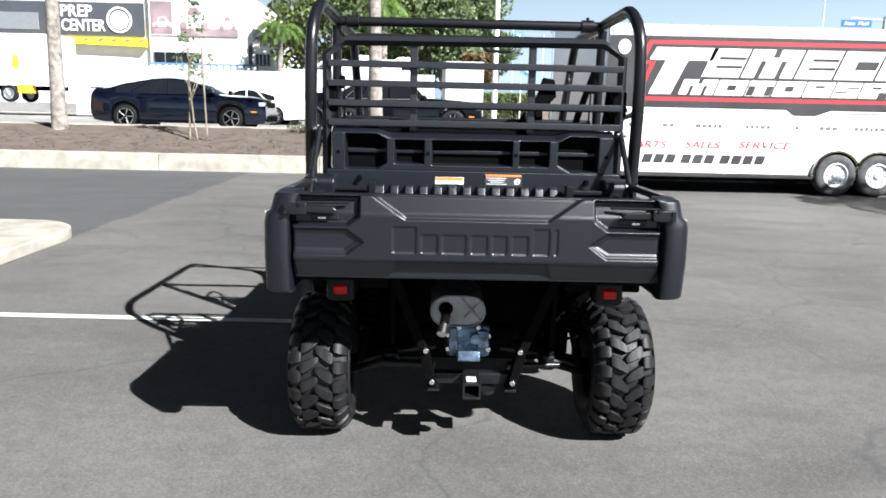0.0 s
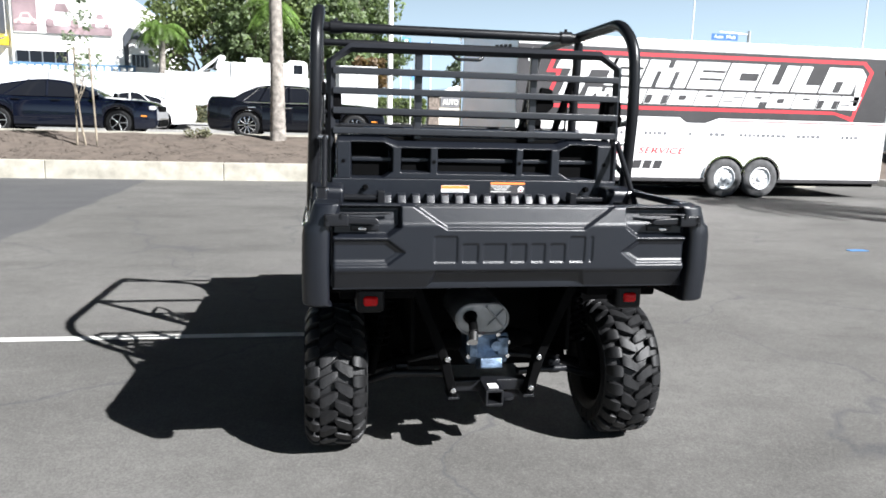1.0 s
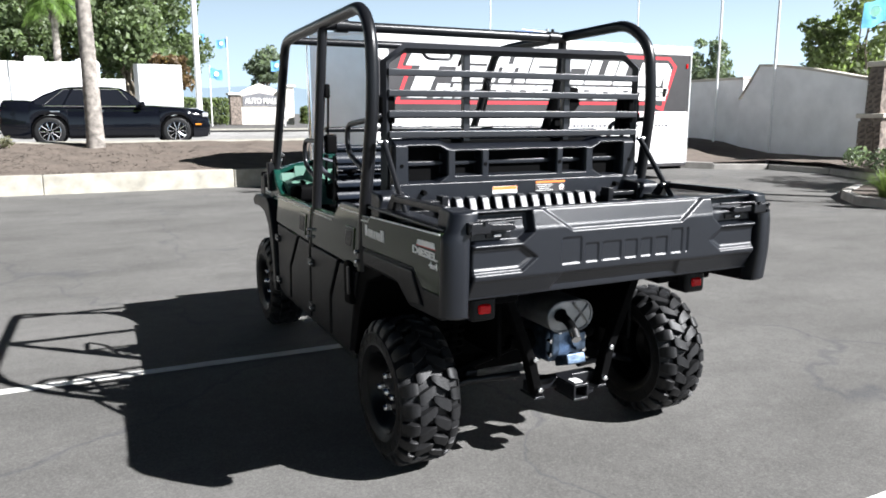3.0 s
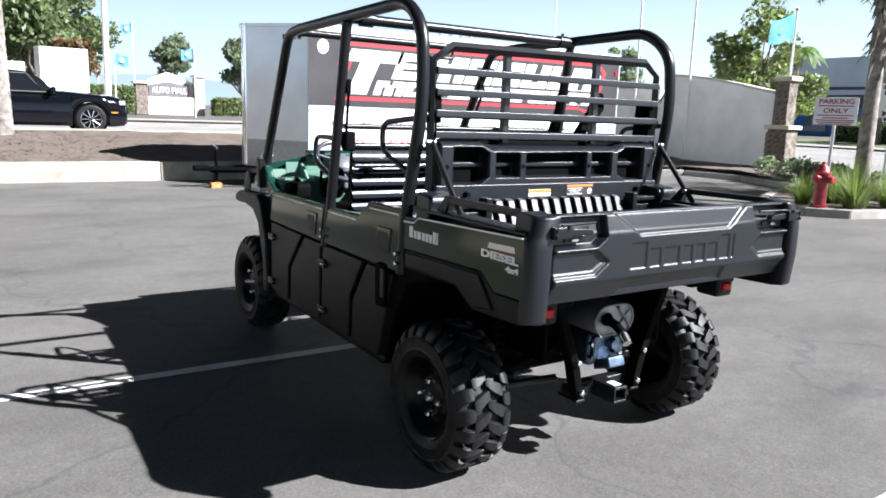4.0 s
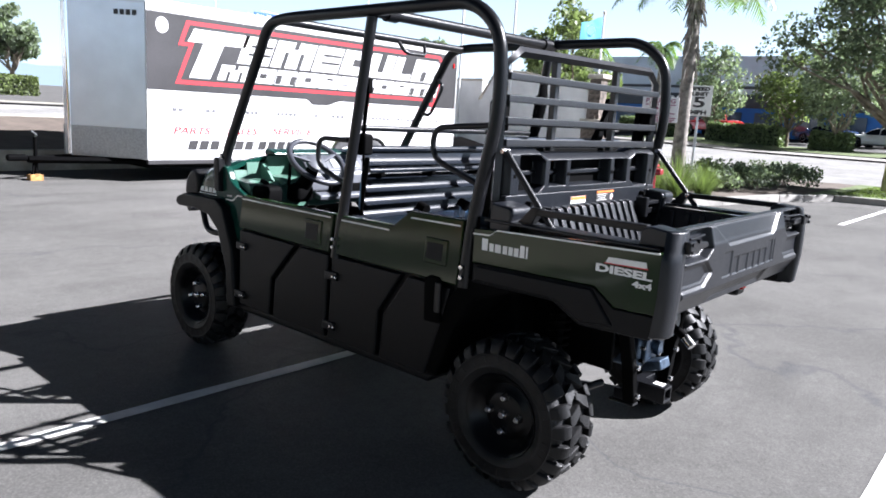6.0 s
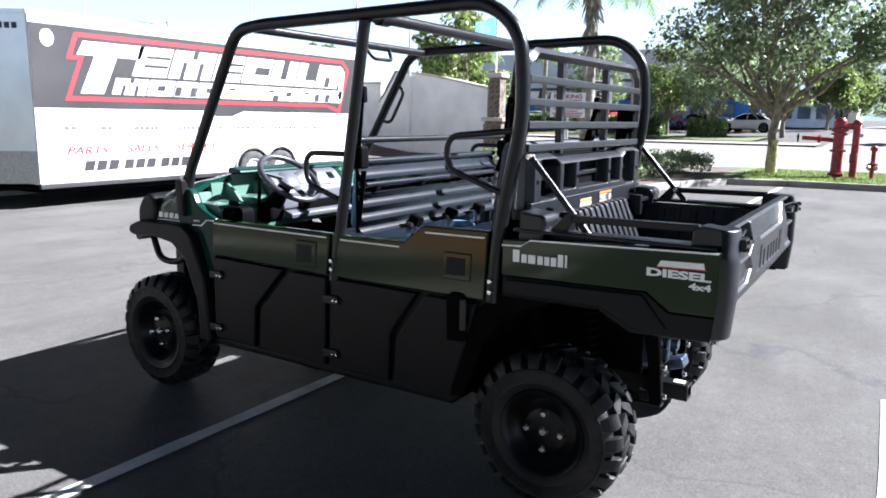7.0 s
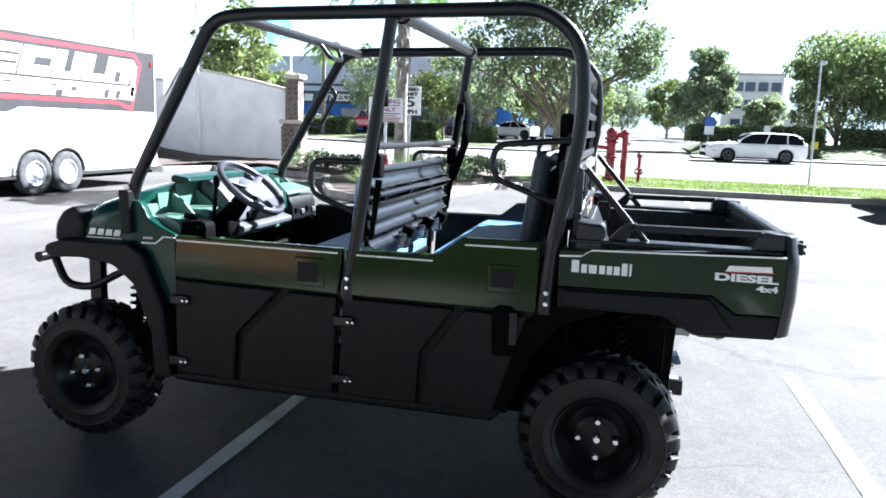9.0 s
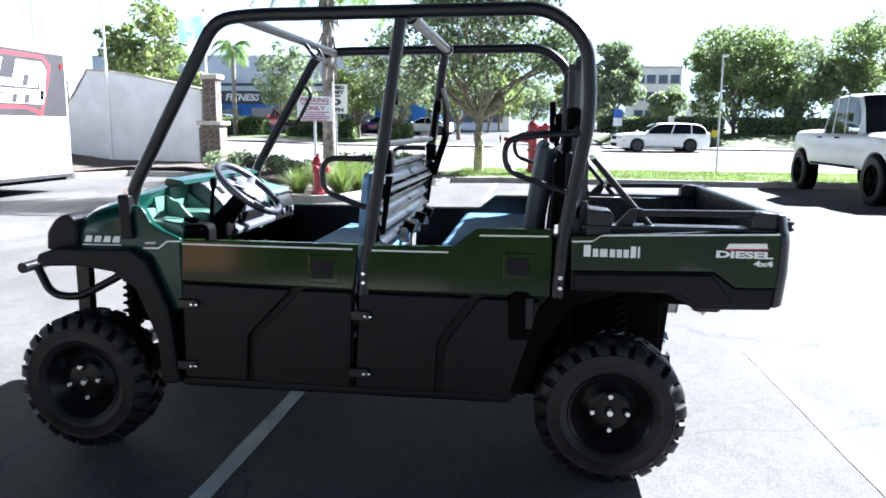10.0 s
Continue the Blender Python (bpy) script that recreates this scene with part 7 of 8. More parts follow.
# across the street to the east
for i, (x, y, h, sp, m, n) in enumerate(((47, -12.8, 7.9, 4.2, M_LEAF2, 20000), (49, -17.2, 7.2, 3.2, M_LEAF, 12000), (50, -22.3, 8.8, 4.4, M_LEAF2, 18000), (46, -4.9, 6.9, 1.9, M_LEAF, 9000), (52, -9.4, 3.9, 1.6, M_LEAF, 4000), (46, 17.5, 6.6, 2.4, M_LEAF, 4500), (45, 12.2, 6.2, 2.4, M_LEAF3, 4500), (44, 9.2, 7.6, 2.6, M_LEAF, 5000), (48, 5.6, 7.0, 2.4, M_LEAF3, 4500), (58, 9.0, 6.5, 2.6, M_LEAF2, 3500))):
    tree("street_tree", "leafy green street tree across the road", gz(x, y), h, sp, 1.0, 0.15, n, 0.135, m, 200 + i, 10, group="trees across the road")
for i, (x, y, h, sp, m) in enumerate(((66, 4.6, 5.6, 2.6, M_LEAF3), (74, 3.9, 6.4, 3.0, M_LEAF3), (82, 3.2, 6.8, 3.2, M_LEAF), (70, -5.6, 5.8, 2.6, M_LEAF), (80, -4.4, 6.6, 3.0, M_LEAF3), (94, 0.5, 6.5, 3.6, M_LEAF))):
    tree("street_tree", "low yellow green tree far down the side street", gz(x, y), h, sp, 0.7, 0.14, 5200, 0.19, m, 230 + i, 8, group="far low trees")
tree("garden_tree", "yellow green tree behind the stucco wall", gz(23.6, 15.4), 6.3, 1.9, 1.4, 0.12, 5000, 0.13, M_LEAF3, 141, 9)
tree("garden_tree", "small loose green tree far behind the stucco wall", gz(29.5, 28.0), 5.6, 1.5, 1.5, 0.1, 3500, 0.12, M_LEAF, 149, 8)
tree("garden_tree", "yellow green tree behind the stucco wall", gz(26.0, 15.5), 4.2, 1.5, 1.2, 0.12, 2500, 0.13, M_LEAF3, 142, 9)
palm("queen_palm", "green feathery palm before the blue building", gz(33.0, 19.5), 5.0, 0.16, 0.12, 18, 1.8, 143, 0.5)
palm("queen_palm", "green feathery palm before the blue building", gz(44.0, 20.5), 6.0, 0.18, 0.13, 18, 2.0, 144, 0.5)
for i, (x, y, sx, sy, h) in enumerate(((44.5, -7.65, 1.5, 7.6, 0.95), (45.0, -15.6, 1.5, 5.6, 0.95), (45.5, -23.0, 1.5, 7.0, 1.0), (44.5, 14.5, 1.4, 4.5, 1.1), (45.0, 21.0, 1.4, 4.5, 1.1), (44.5, 9.5, 1.4, 2.0, 1.0))):
    hedge("clipped dark green hedge across the road", gz(x, y, 0.70 if y < 0 else 0.14), (sx, sy, h), 7000, 0.10, M_LEAF2, 220 + i)

# grass bank under the southern hedges
bank_ys = [-32 + i for i in range(29)]
bank_xs = [39.5, 40.3, 41.2, 42.2, 43.2, 44.2, 46.5, 49.0, 52.0]
bank_rise = [0.10, 0.22, 0.42, 0.60, 0.70, 0.72, 0.70, 0.45, -0.05]
bank_verts = [(x, y, ground_z(x, y) + (r - 0.1) * smoothstep(-3.9, -5.2, y) * smoothstep(-32.0, -29.0, y) + 0.1 + 0.03 * math.sin(3.1 * x + 2.3 * y)) for y in bank_ys for x, r in zip(bank_xs, bank_rise)]
bank_faces = [(j * 9 + i, j * 9 + i + 1, j * 9 + i + 10, j * 9 + i + 9) for j in range(28) for i in range(8)]
tagged(new("grass_bank", raw_mesh("grass_bank", bank_verts, bank_faces, M_GRASS)), "low mown grass bank across the street", "lawn", kind="structure")

# fine growth over the lawn strip
rngn = np.random.default_rng(9)
n = 26000
gx, gy = rngn.uniform(16.0, 20.3, n), rngn.uniform(-12, 2.6, n)
hh, ww = rngn.uniform(0.03, 0.07, n), 0.012
an = rngn.uniform(0, math.tau, n)
gzv = np.array([ground_z(a, b) + 0.14 for a, b in zip(gx, gy)])
v0 = np.stack([gx - np.cos(an) * ww, gy - np.sin(an) * ww, gzv], 1)
v1 = np.stack([gx + np.cos(an) * ww, gy + np.sin(an) * ww, gzv], 1)
v2 = np.stack([gx + rngn.uniform(-0.03, 0.03, n), gy + rngn.uniform(-0.03, 0.03, n), gzv + hh], 1)
blades = np.stack([v0, v1, v2], 1).reshape(-1, 3)
tagged(new("lawn_grass", raw_mesh("lawn_grass", blades.tolist(), np.arange(3 * n).reshape(-1, 3).tolist(), M_BLADE)), "short bright green grass blades of the lawn", "grass", "", "stuff")
# bark chips over the near edge of the bark strip
n = 5000
cx, cy = rngn.uniform(-11, 1.9, n), rngn.uniform(12.45, 15.9, n)
cv, cf = [], []
for i in range(n):
    z = strip_z(cx[i], cy[i]) + 0.05 * noise.noise(Vector((cx[i] * 1.7 + 3, cy[i] * 1.7, 0))) + 0.006
    a, t = rngn.uniform(0, math.tau), rngn.uniform(-0.12, 0.12)
    u = Vector((math.cos(a), math.sin(a), t)) * rngn.uniform(0.012, 0.032)
    w = Vector((-math.sin(a), math.cos(a), 0.08)) * rngn.uniform(0.008, 0.018)
    p = Vector((cx[i], cy[i], z))
    b = len(cv)
    cv += [tuple(p - u - w), tuple(p + u - w), tuple(p + u + w), tuple(p - u + w)]
    cf.append((b, b + 1, b + 2, b + 3))
tagged(new("bark_chips", raw_mesh("bark_chips", cv, cf, M_MULCH)), "loose brown bark chips on the planting strip", "bark", "", "stuff")


# ---- walls, signs, hydrants, buildings ----
# stucco entry wall with curved top and stone pillar
wall = thing("entry_wall", "pale stucco entry wall with a curved concrete cap", "wall", kind="structure")
WX = 17.0
top = [(14.35, 1.95), (13.65, 3.02)] + [(13.65 - 3.55 * i / 10, 3.02 - 0.58 * (i / 10) ** 1.4) for i in range(1, 11)]
part("wall_face", prism([(14.35, 0.2), *top, (10.1, 0.2)], "x", WX, WX + 0.3, 0.01), M_STUCCO, wall)
capo = [(y, z + 0.07) for y, z in top]
part("wall_cap", prism([(14.38, 2.02)] + capo[1:] + [(10.1, 2.44)] + list(reversed(top[1:])), "x", WX - 0.05, WX + 0.35, 0.01), M_CAP, wall)
part("wall_return", box((WX + 0.25, 18.3, 1.42), (0.28, 7.9, 2.5), 0.01), M_STUCCO, wall)
part("return_cap", box((WX + 0.25, 18.3, 2.70), (0.38, 7.95, 0.08), 0.01), M_CAP, wall)
pillar = thing("stone_pillar", "brown split stone pillar with concrete caps", "pillar", kind="structure")
rng = random.Random(8)
part("core", box((WX + 0.1, 9.80, 1.48), (0.38, 0.38, 2.6), 0.01), M_STONE, pillar)
stone_mesh = [mesh_of("stone", box((0, 0, 0), (0.07, w, h), 0.018), M_STONE) for w, h in ((0.22, 0.13), (0.30, 0.15), (0.17, 0.11), (0.26, 0.18))]
def stone_face(y0, y1, z0, z1, x):
    z = z0
    while z < z1 - 0.06:
        y = y0
        row = rng.choice((0.13, 0.15, 0.17))
        while y < y1 - 0.06:
            k = rng.randrange(4)
            w = (0.22, 0.30, 0.17, 0.26)[k]
            part("stone", stone_mesh[k], M_STONE, pillar, "", Matrix.Translation((x + rng.uniform(-0.015, 0.015), min(y + w / 2, y1 - w / 2 + 0.02), min(z + row / 2, z1 - 0.05))))
            y += w + 0.008
        z += row + 0.008
stone_face(9.60, 10.00, 1.58, 2.78, WX - 0.09)
stone_face(9.49, 10.11, 0.25, 1.43, WX - 0.16)
part("plinth", box((WX + 0.1, 9.80, 0.84), (0.52, 0.60, 1.25), 0.01), M_STONE, pillar)
part("ledge", box((WX + 0.1, 9.80, 1.51), (0.68, 0.76, 0.12), 0.02), M_CAP, pillar)
part("cap", box((WX + 0.1, 9.80, 2.85), (0.54, 0.54, 0.14), 0.03), M_CAP, pillar)


def flagpole(x, y, h, flag, label, z=None, turn=0.0):
    z = ground_z(x, y) + 0.2 if z is None else z
    p = thing("flagpole", label, "flagpole", Matrix.Translation((x, y, z)) @ Matrix.Rotation(radians(turn), 4, "Z"), "flagpoles")
    part("pole", cyl((0, 0, -0.2), (0, 0, h), 0.045, 0.03, 10), M_WHITE, p)
    part("ball", lathe([(0, 0.08), (0.05, 0.05), (0.05, -0.02), (0, -0.05)], Matrix.Translation((0, 0, h)), 12), M_CAP, p)
    if flag:
        verts, faces = [], []
        for i in range(9):
            for j in range(6):
                verts.append((0.06 + 0.03 * math.sin(i * 1.1 + j * 0.4), 0.05 + i * 0.10, h - 0.1 - j * 0.14 - 0.02 * i + 0.03 * math.sin(i)))
        for i in range(8):
            for j in range(5):
                a = i * 6 + j
                faces.append((a, a + 1, a + 7, a + 6))
        fl = part("flag", raw_mesh("flag", verts, faces, M_FLAG, True), M_FLAG, p, "sky blue cloth flag with a white emblem")
        part("flag_emblem", cyl((-0.005, 0.45, h - 0.50), (0.125, 0.45, h - 0.50), 0.15, n=24), M_FLAGWHITE, fl)
    return p


flagpole(16.75, 12.9, 7.2, False, "plain white flagpole before the stucco wall")
flagpole(16.75, 15.1, 7.6, False, "plain white flagpole before the stucco wall")
flagpole(18.25, 10.5, 4.6, True, "white flagpole with sky blue flag behind the pillar", 0.3)
flagpole(26.0, 30.0, 9.0, False, "thin white flagpole far behind the wall")
flagpole(20.0, 36.0, 9.0, False, "thin white flagpole far behind the wall")
for x, y, h, turn in ((5.85, 50.0, 3.9, -90), (10.95, 50.0, 4.6, 90), (8.8, 60.0, 6.9, 90), (6.2, 60.0, 7.3, -90)):
    flagpole(x, y, h, True, "white flagpole with sky blue banner across the street", 1.0, turn)


def hydrant(name, at, k, label):
    h = thing(name, label, "hydrant", Matrix.Translation(at) @ Matrix.Diagonal((k * 1.25, k * 1.25, k, 1)))
    part("barrel", lathe([(0.0, 0), (0.14, 0), (0.14, 0.04), (0.095, 0.05), (0.09, 0.48), (0.125, 0.49), (0.125, 0.53), (0.10, 0.54), (0.10, 0.66), (0.13, 0.67), (0.13, 0.70), (0.10, 0.72), (0.085, 0.80), (0.04, 0.85), (0.028, 0.86), (0.028, 0.91), (0, 0.91)], None, 20), M_HYDRANT, h)
    for a, r, z in ((0, 0.055, 0.60), (180, 0.055, 0.60), (270, 0.075, 0.56)):
        d = Vector((math.cos(radians(a)), math.sin(radians(a)), 0))
        part("outlet", cyl(d * 0.08 + Vector((0, 0, z)), d * 0.20 + Vector((0, 0, z)), r, r * 0.95, 14, 0.012), M_HYDRANT, h)
    for i in range(6):
        a = i * math.tau / 6
        part("flange_bolt", cyl((0.115 * math.cos(a), 0.115 * math.sin(a), 0.70), (0.115 * math.cos(a), 0.115 * math.sin(a), 0.72), 0.012, n=6), M_HYDRANT, h)
    return h


hydrant("fire_hydrant", gz(9.92, 4.45, 0.15), 0.86, "red fire hydrant standing in the corner bed")
# tall red backflow and fire valves on the lawn
valve = thing("fire_riser", "tall red painted fire riser with branch outlets", "fire riser", Matrix.Translation(gz(18.0, 0.36, 0.1)))
part("riser_pipe", cyl((0, 0, 0), (0, 0, 1.25), 0.13, n=18), M_HYDRANT, valve)
part("bonnet", lathe([(0.13, 1.20), (0.20, 1.22), (0.20, 1.28), (0.15, 1.30), (0.16, 1.45), (0.10, 1.55), (0, 1.57)], None, 18), M_HYDRANT, valve)
part("branch", tube([(0, 0.05, 0.98), (0, 0.45, 1.02), (0, 0.85, 1.04)], 0.055, 12), M_HYDRANT, valve)
part("hand_wheel", tube([(0.0, 0.98, 1.04 + 0.0)] + [(0.10 * math.sin(a * math.tau / 14), 0.95, 1.04 + 0.10 * math.cos(a * math.tau / 14)) for a in range(14)], 0.014, 6), M_DARK, valve)
part("branch_flange", cyl((0, 0.42, 1.02), (0, 0.48, 1.02), 0.10, n=14), M_HYDRANT, valve)
part("stem", cyl((0, 0, 1.5), (0, 0, 1.72), 0.02, n=8), M_DARK, valve)
for z in (0.10, 0.70, 1.12):
    part("pipe_flange", cyl((0, 0, z), (0, 0, z + 0.06), 0.19, n=18, bevel=0.008), M_HYDRANT, valve)
part("bridge_pipe", tube([(0, -0.05, 1.34), (0, -0.22, 1.36), (0, -0.34, 1.34)], 0.075, 12), M_HYDRANT, valve)
valve = thing("fire_riser", "slim red painted riser with a side box", "fire riser", Matrix.Translation(gz(18.0, -0.02, 0.1)))
part("riser_pipe", cyl((0, 0, 0), (0, 0, 1.42), 0.085, n=16), M_HYDRANT, valve)
part("cap", lathe([(0.085, 1.38), (0.11, 1.40), (0.11, 1.46), (0.04, 1.52), (0, 1.52)], None, 16), M_HYDRANT, valve)
part("side_box", box((-0.09, 0.02, 0.55), (0.10, 0.16, 0.24), 0.02), M_HYDRANT, valve)
part("gauge", cyl((-0.08, -0.1, 1.12), (-0.12, -0.12, 1.12), 0.05, n=12), M_GALV, valve)
valve = thing("fire_valve", "short red double outlet fire connection", "fire riser", Matrix.Translation(gz(17.8, -0.45, 0.1)))
part("riser_pipe", cyl((0, 0, 0), (0, 0, 0.78), 0.05, n=14), M_HYDRANT, valve)
part("head", lathe([(0.05, 0.74), (0.085, 0.76), (0.085, 0.84), (0.04, 0.88), (0, 0.88)], None, 14), M_HYDRANT, valve)
part("siamese", box((-0.05, 0, 0.36), (0.14, 0.24, 0.18), 0.04), M_HYDRANT, valve)
for s in (-1, 1):
    part("outlet", cyl((-0.10, s * 0.07, 0.36), (-0.18, s * 0.09, 0.34), 0.045, n=12), M_GALV, valve)


def post_sign(name, label, x, y, h, w, tall, face_mat, post=0.028, yaw=0.0):
    s = thing(name, label, "sign", Matrix.Translation(gz(x, y, 0.1)) @ Matrix.Rotation(radians(yaw), 4, "Z"))
    part("post", cyl((0.03, 0, -0.1), (0.03, 0, h), post, n=10), M_GALV, s)
    f = part("sign_face", box((0, 0, h - tall / 2), (0.012, w, tall), 0.004), face_mat, s)
    return s, f


s, f = post_sign("parking_sign", "white parking sign with dark red lettering on a post", 10.45, 4.66, 1.93, 0.68, 0.48, M_WHITE, yaw=22)
part("sign_word", lettering("PARKING", 0.115, M_SIGNPURPLE, 0.001, 0.003, width=0.55), M_SIGNPURPLE, f, "", placed(-0.009, 0, 1.855, FACE_WEST))
part("sign_word", lettering("ONLY", 0.115, M_SIGNPURPLE, 0.001, 0.003, width=0.40), M_SIGNPURPLE, f, "", placed(-0.009, 0, 1.695, FACE_WEST))
for z, w in ((1.782, 0.56), (1.62, 0.56), (1.575, 0.40), (1.535, 0.60), (1.50, 0.56), (1.467, 0.5)):
    part("text_bar", box((-0.008, 0, z), (0.004, w, 0.018)), M_SIGNPURPLE, f)
s, f = post_sign("speed_sign", "white speed limit sign with black lettering on a post", 12.9, 4.90, 2.30, 0.52, 0.66, M_WHITE, yaw=18)
for words, z, size, w in (("SPEED", 2.225, 0.105, 0.40), ("LIMIT", 2.115, 0.105, 0.36), ("5", 1.93, 0.32, 0.25), ("MPH", 1.715, 0.12, 0.34)):
    part("sign_word", lettering(words, size, M_INK, 0.001, 0.007, width=w), M_INK, f, "", placed(-0.009, 0, z, FACE_WEST))
s, f = post_sign("blue_sign", "small blue and white sign post across the road", 43.0, -4.85, 2.1, 0.55, 1.0, M_BLUESIGN, yaw=8)
part("lower_face", box((-0.01, 0, 1.33), (0.02, 0.55, 0.5), 0.004), M_WHITE, f)
s, f = post_sign("marker_post", "white marker post across the road", 42.5, -8.0, 1.7, 0.35, 1.5, M_WHITE)
s, f = post_sign("small_sign", "small yellow sign on the far lawn", 41.5, -10.4, 0.9, 0.4, 0.4, M_YELLOW)
s, f = post_sign("street_sign", "white sign on a post before the white wall", -4.4, 29.5, 2.6, 0.55, 0.6, M_WHITE, yaw=-90)
lp = thing("street_lamp", "thin grey street lamp pole on the lawn", "street lamp", Matrix.Translation(gz(20.2, -5.45, 0.1)))
part("pole", cyl((0, 0, 0), (0.05, 0.03, 3.6), 0.035, 0.028, 8), M_GALV, lp)
part("lamp_head", box((-0.1, 0, 3.62), (0.30, 0.14, 0.08), 0.02), M_GALV, lp)
lp = thing("street_lamp", "tall pale street lamp pole by the street", "street lamp", Matrix.Translation((2.4, 29.6, 0.95)))
part("pole", cyl((0, 0, 0), (0, 0, 9.0), 0.13, 0.09, 10), M_WHITE, lp)
part("arm", tube([(0, 0, 8.9), (0, -1.5, 9.2)], 0.05, 8), M_WHITE, lp)
board = thing("street_name_sign", "blue street name sign on a tall mast arm", "sign", Matrix.Translation((15.5, 25.0, 0.3)))
part("mast", cyl((1.2, 0, 0), (1.2, 0, 5.0), 0.07, n=10), M_GALV, board)
part("mast_arm", tube([(1.2, 0, 4.86), (-0.1, 0, 4.92)], 0.03, 8), M_GALV, board)
f = part("sign_face", box((0.1, -0.04, 4.72), (1.15, 0.03, 0.25), 0.005), M_BLUESIGN, board)
part("sign_word", lettering("Auto", 0.19, M_WHITE, 0.002, 0.002, width=0.40), M_WHITE, f, "", placed(-0.17, -0.06, 4.72, FACE_SOUTH))
part("sign_word", lettering("Mall", 0.19, M_WHITE, 0.002, 0.002, width=0.38), M_WHITE, f, "", placed(0.36, -0.06, 4.72, FACE_SOUTH))

# white wall, fence and canopies across the north street
wallw = thing("boundary_wall", "long white painted wall across the street", "wall", kind="structure")
for i in range(7):
    x = -16.2 + i * 2.45
    part("wall_panel", box((x, 32.2, 1.95), (2.42, 0.2, 2.3 + (0.25 if i % 3 == 1 else 0)), 0.02), M_FENCEWHITE, wallw)
for i in range(2):
    part("fence_panel", box((0.55 + i * 1.0, 32.0, 2.3), (0.98, 0.08, 2.9), 0.01), M_FENCEWHITE, wallw)
# service building with banner
shop = thing("service_building", "white service building with a large dark banner", "building")
part("main_wall", box((-30.0, 57, 5.0), (17.6, 10, 9.0), 0.05), M_WALLWHITE, shop)
wing = [(-21.2, 0.5), (-21.2, 10.0), (-15.2, 10.0), (-13.9, 9.1), (-12.9, 8.1), (-12.2, 6.8), (-11.9, 5.6), (-11.8, 0.5)]
part("wing_wall", prism(wing, "y", 51.5, 61.0, 0.05), M_WALLWHITE, shop)
# shadow of the arch, laid on the wall as a charcoal band
arch_line = [(-14.0, 4.3), (-14.0, 6.5), (-13.6, 7.02), (-12.7, 6.65), (-12.0, 6.1), (-12.0, 5.75), (-12.7, 6.15), (-13.45, 6.25), (-13.72, 6.0), (-13.72, 4.3)]
part("arch_shade", prism(arch_line, "y", 51.38, 51.52, 0.01), M_CHARCOAL, shop, "charcoal band for the arch shadow")
ban = part("banner", box((-27.6, 51.85, 7.45), (11.9, 0.1, 2.35), 0.01), M_CHARCOAL, shop, "dark printed banner with white words")
part("banner_word", lettering("PREP", 1.15, M_WHITE, 0.005, 0.02, width=2.3), M_WHITE, ban, "", placed(-26.55, 51.77, 7.95, FACE_SOUTH))
part("banner_word", lettering("CENTER", 1.15, M_WHITE, 0.005, 0.02, width=3.2), M_WHITE, ban, "", placed(-26.1, 51.77, 6.95, FACE_SOUTH))
part("banner_ring", tube([(-23.45 + 0.85 * math.cos(a * math.tau / 32), 51.76, 7.4 + 0.85 * math.sin(a * math.tau / 32)) for a in range(32)], 0.08, 6, closed=True), M_WHITE, ban)
part("banner_disc", cyl((-23.45, 51.79, 7.4), (-23.45, 51.765, 7.4), 0.66, n=28), M_WHITE, ban)
part("banner_picture", box((-30.9, 51.78, 7.2), (3.2, 0.05, 1.2), 0.02), M_GALV, ban)
ban2 = part("banner", box((-17.85, 51.43, 7.75), (6.25, 0.1, 2.75), 0.01), M_WALLWHITE, shop, "pale printed banner with car shapes")
part("printed_field", box((-20.2, 51.365, 7.6), (1.5, 0.02, 2.3)), M_MAUVE, ban2)
part("printed_field", box((-16.8, 51.365, 6.63), (4.2, 0.02, 0.5)), M_MAUVE, ban2)
hull = [(0, 0), (0.02, 0.30), (0.22, 0.48), (0.32, 0.92), (0.62, 1.0), (0.80, 0.50), (0.98, 0.36), (1.0, 0.0)]
roof_glass = [(0.32, 0.52), (0.38, 0.84), (0.60, 0.86), (0.70, 0.52)]
for x0, z0, w, h, mt in ((-19.25, 6.95, 2.75, 1.65, M_WHITE), (-16.2, 6.95, 1.5, 0.95, M_WHITE), (-20.9, 6.95, 1.5, 0.75, M_CARPRINT)):
    shape = part("printed_car", prism([(x0 + a * w, z0 + b * h) for a, b in hull], "y", 51.33, 51.352), mt, ban2)
    part("printed_glass", prism([(x0 + a * w, z0 + b * h) for a, b in roof_glass], "y", 51.32, 51.329), M_MAUVE, shape)
    for u in (0.22, 0.78):
        part("printed_wheel", cyl((x0 + u * w, 51.328, z0 + 0.08 * h), (x0 + u * w, 51.318, z0 + 0.08 * h), 0.17 * h, n=14), M_MAUVE, shape)
aw = part("awning", prism([(-31.5, 5.78), (-21.5, 5.50), (-21.5, 6.10), (-31.5, 6.05)], "y", 51.3, 51.9, 0.02), M_YELLOW, shop, "yellow striped edge band")
for i in range(10):
    part("awning_stripe", prism([(-31 + i, 5.85), (-30.7 + i, 5.85), (-30.4 + i, 6.02), (-30.7 + i, 6.02)], "y", 51.27, 51.31), M_STONE, aw)
for x, w in ((-19.27, 3.3), (-12.97, 1.1)):
    win = part("window", box((x, 51.48, 4.78), (w, 0.1, 0.85), 0.02), M_GLASS, shop)
    for k in range(5):
        part("window_bar", box((x - w / 2 + w * k / 4, 51.41, 4.78), (0.05, 0.05, 0.85)), M_GALV, win)
part("balcony_slab", box((-17.2, 51.2, 3.84), (8.0, 0.7, 0.12), 0.01), M_WALLWHITE, shop)
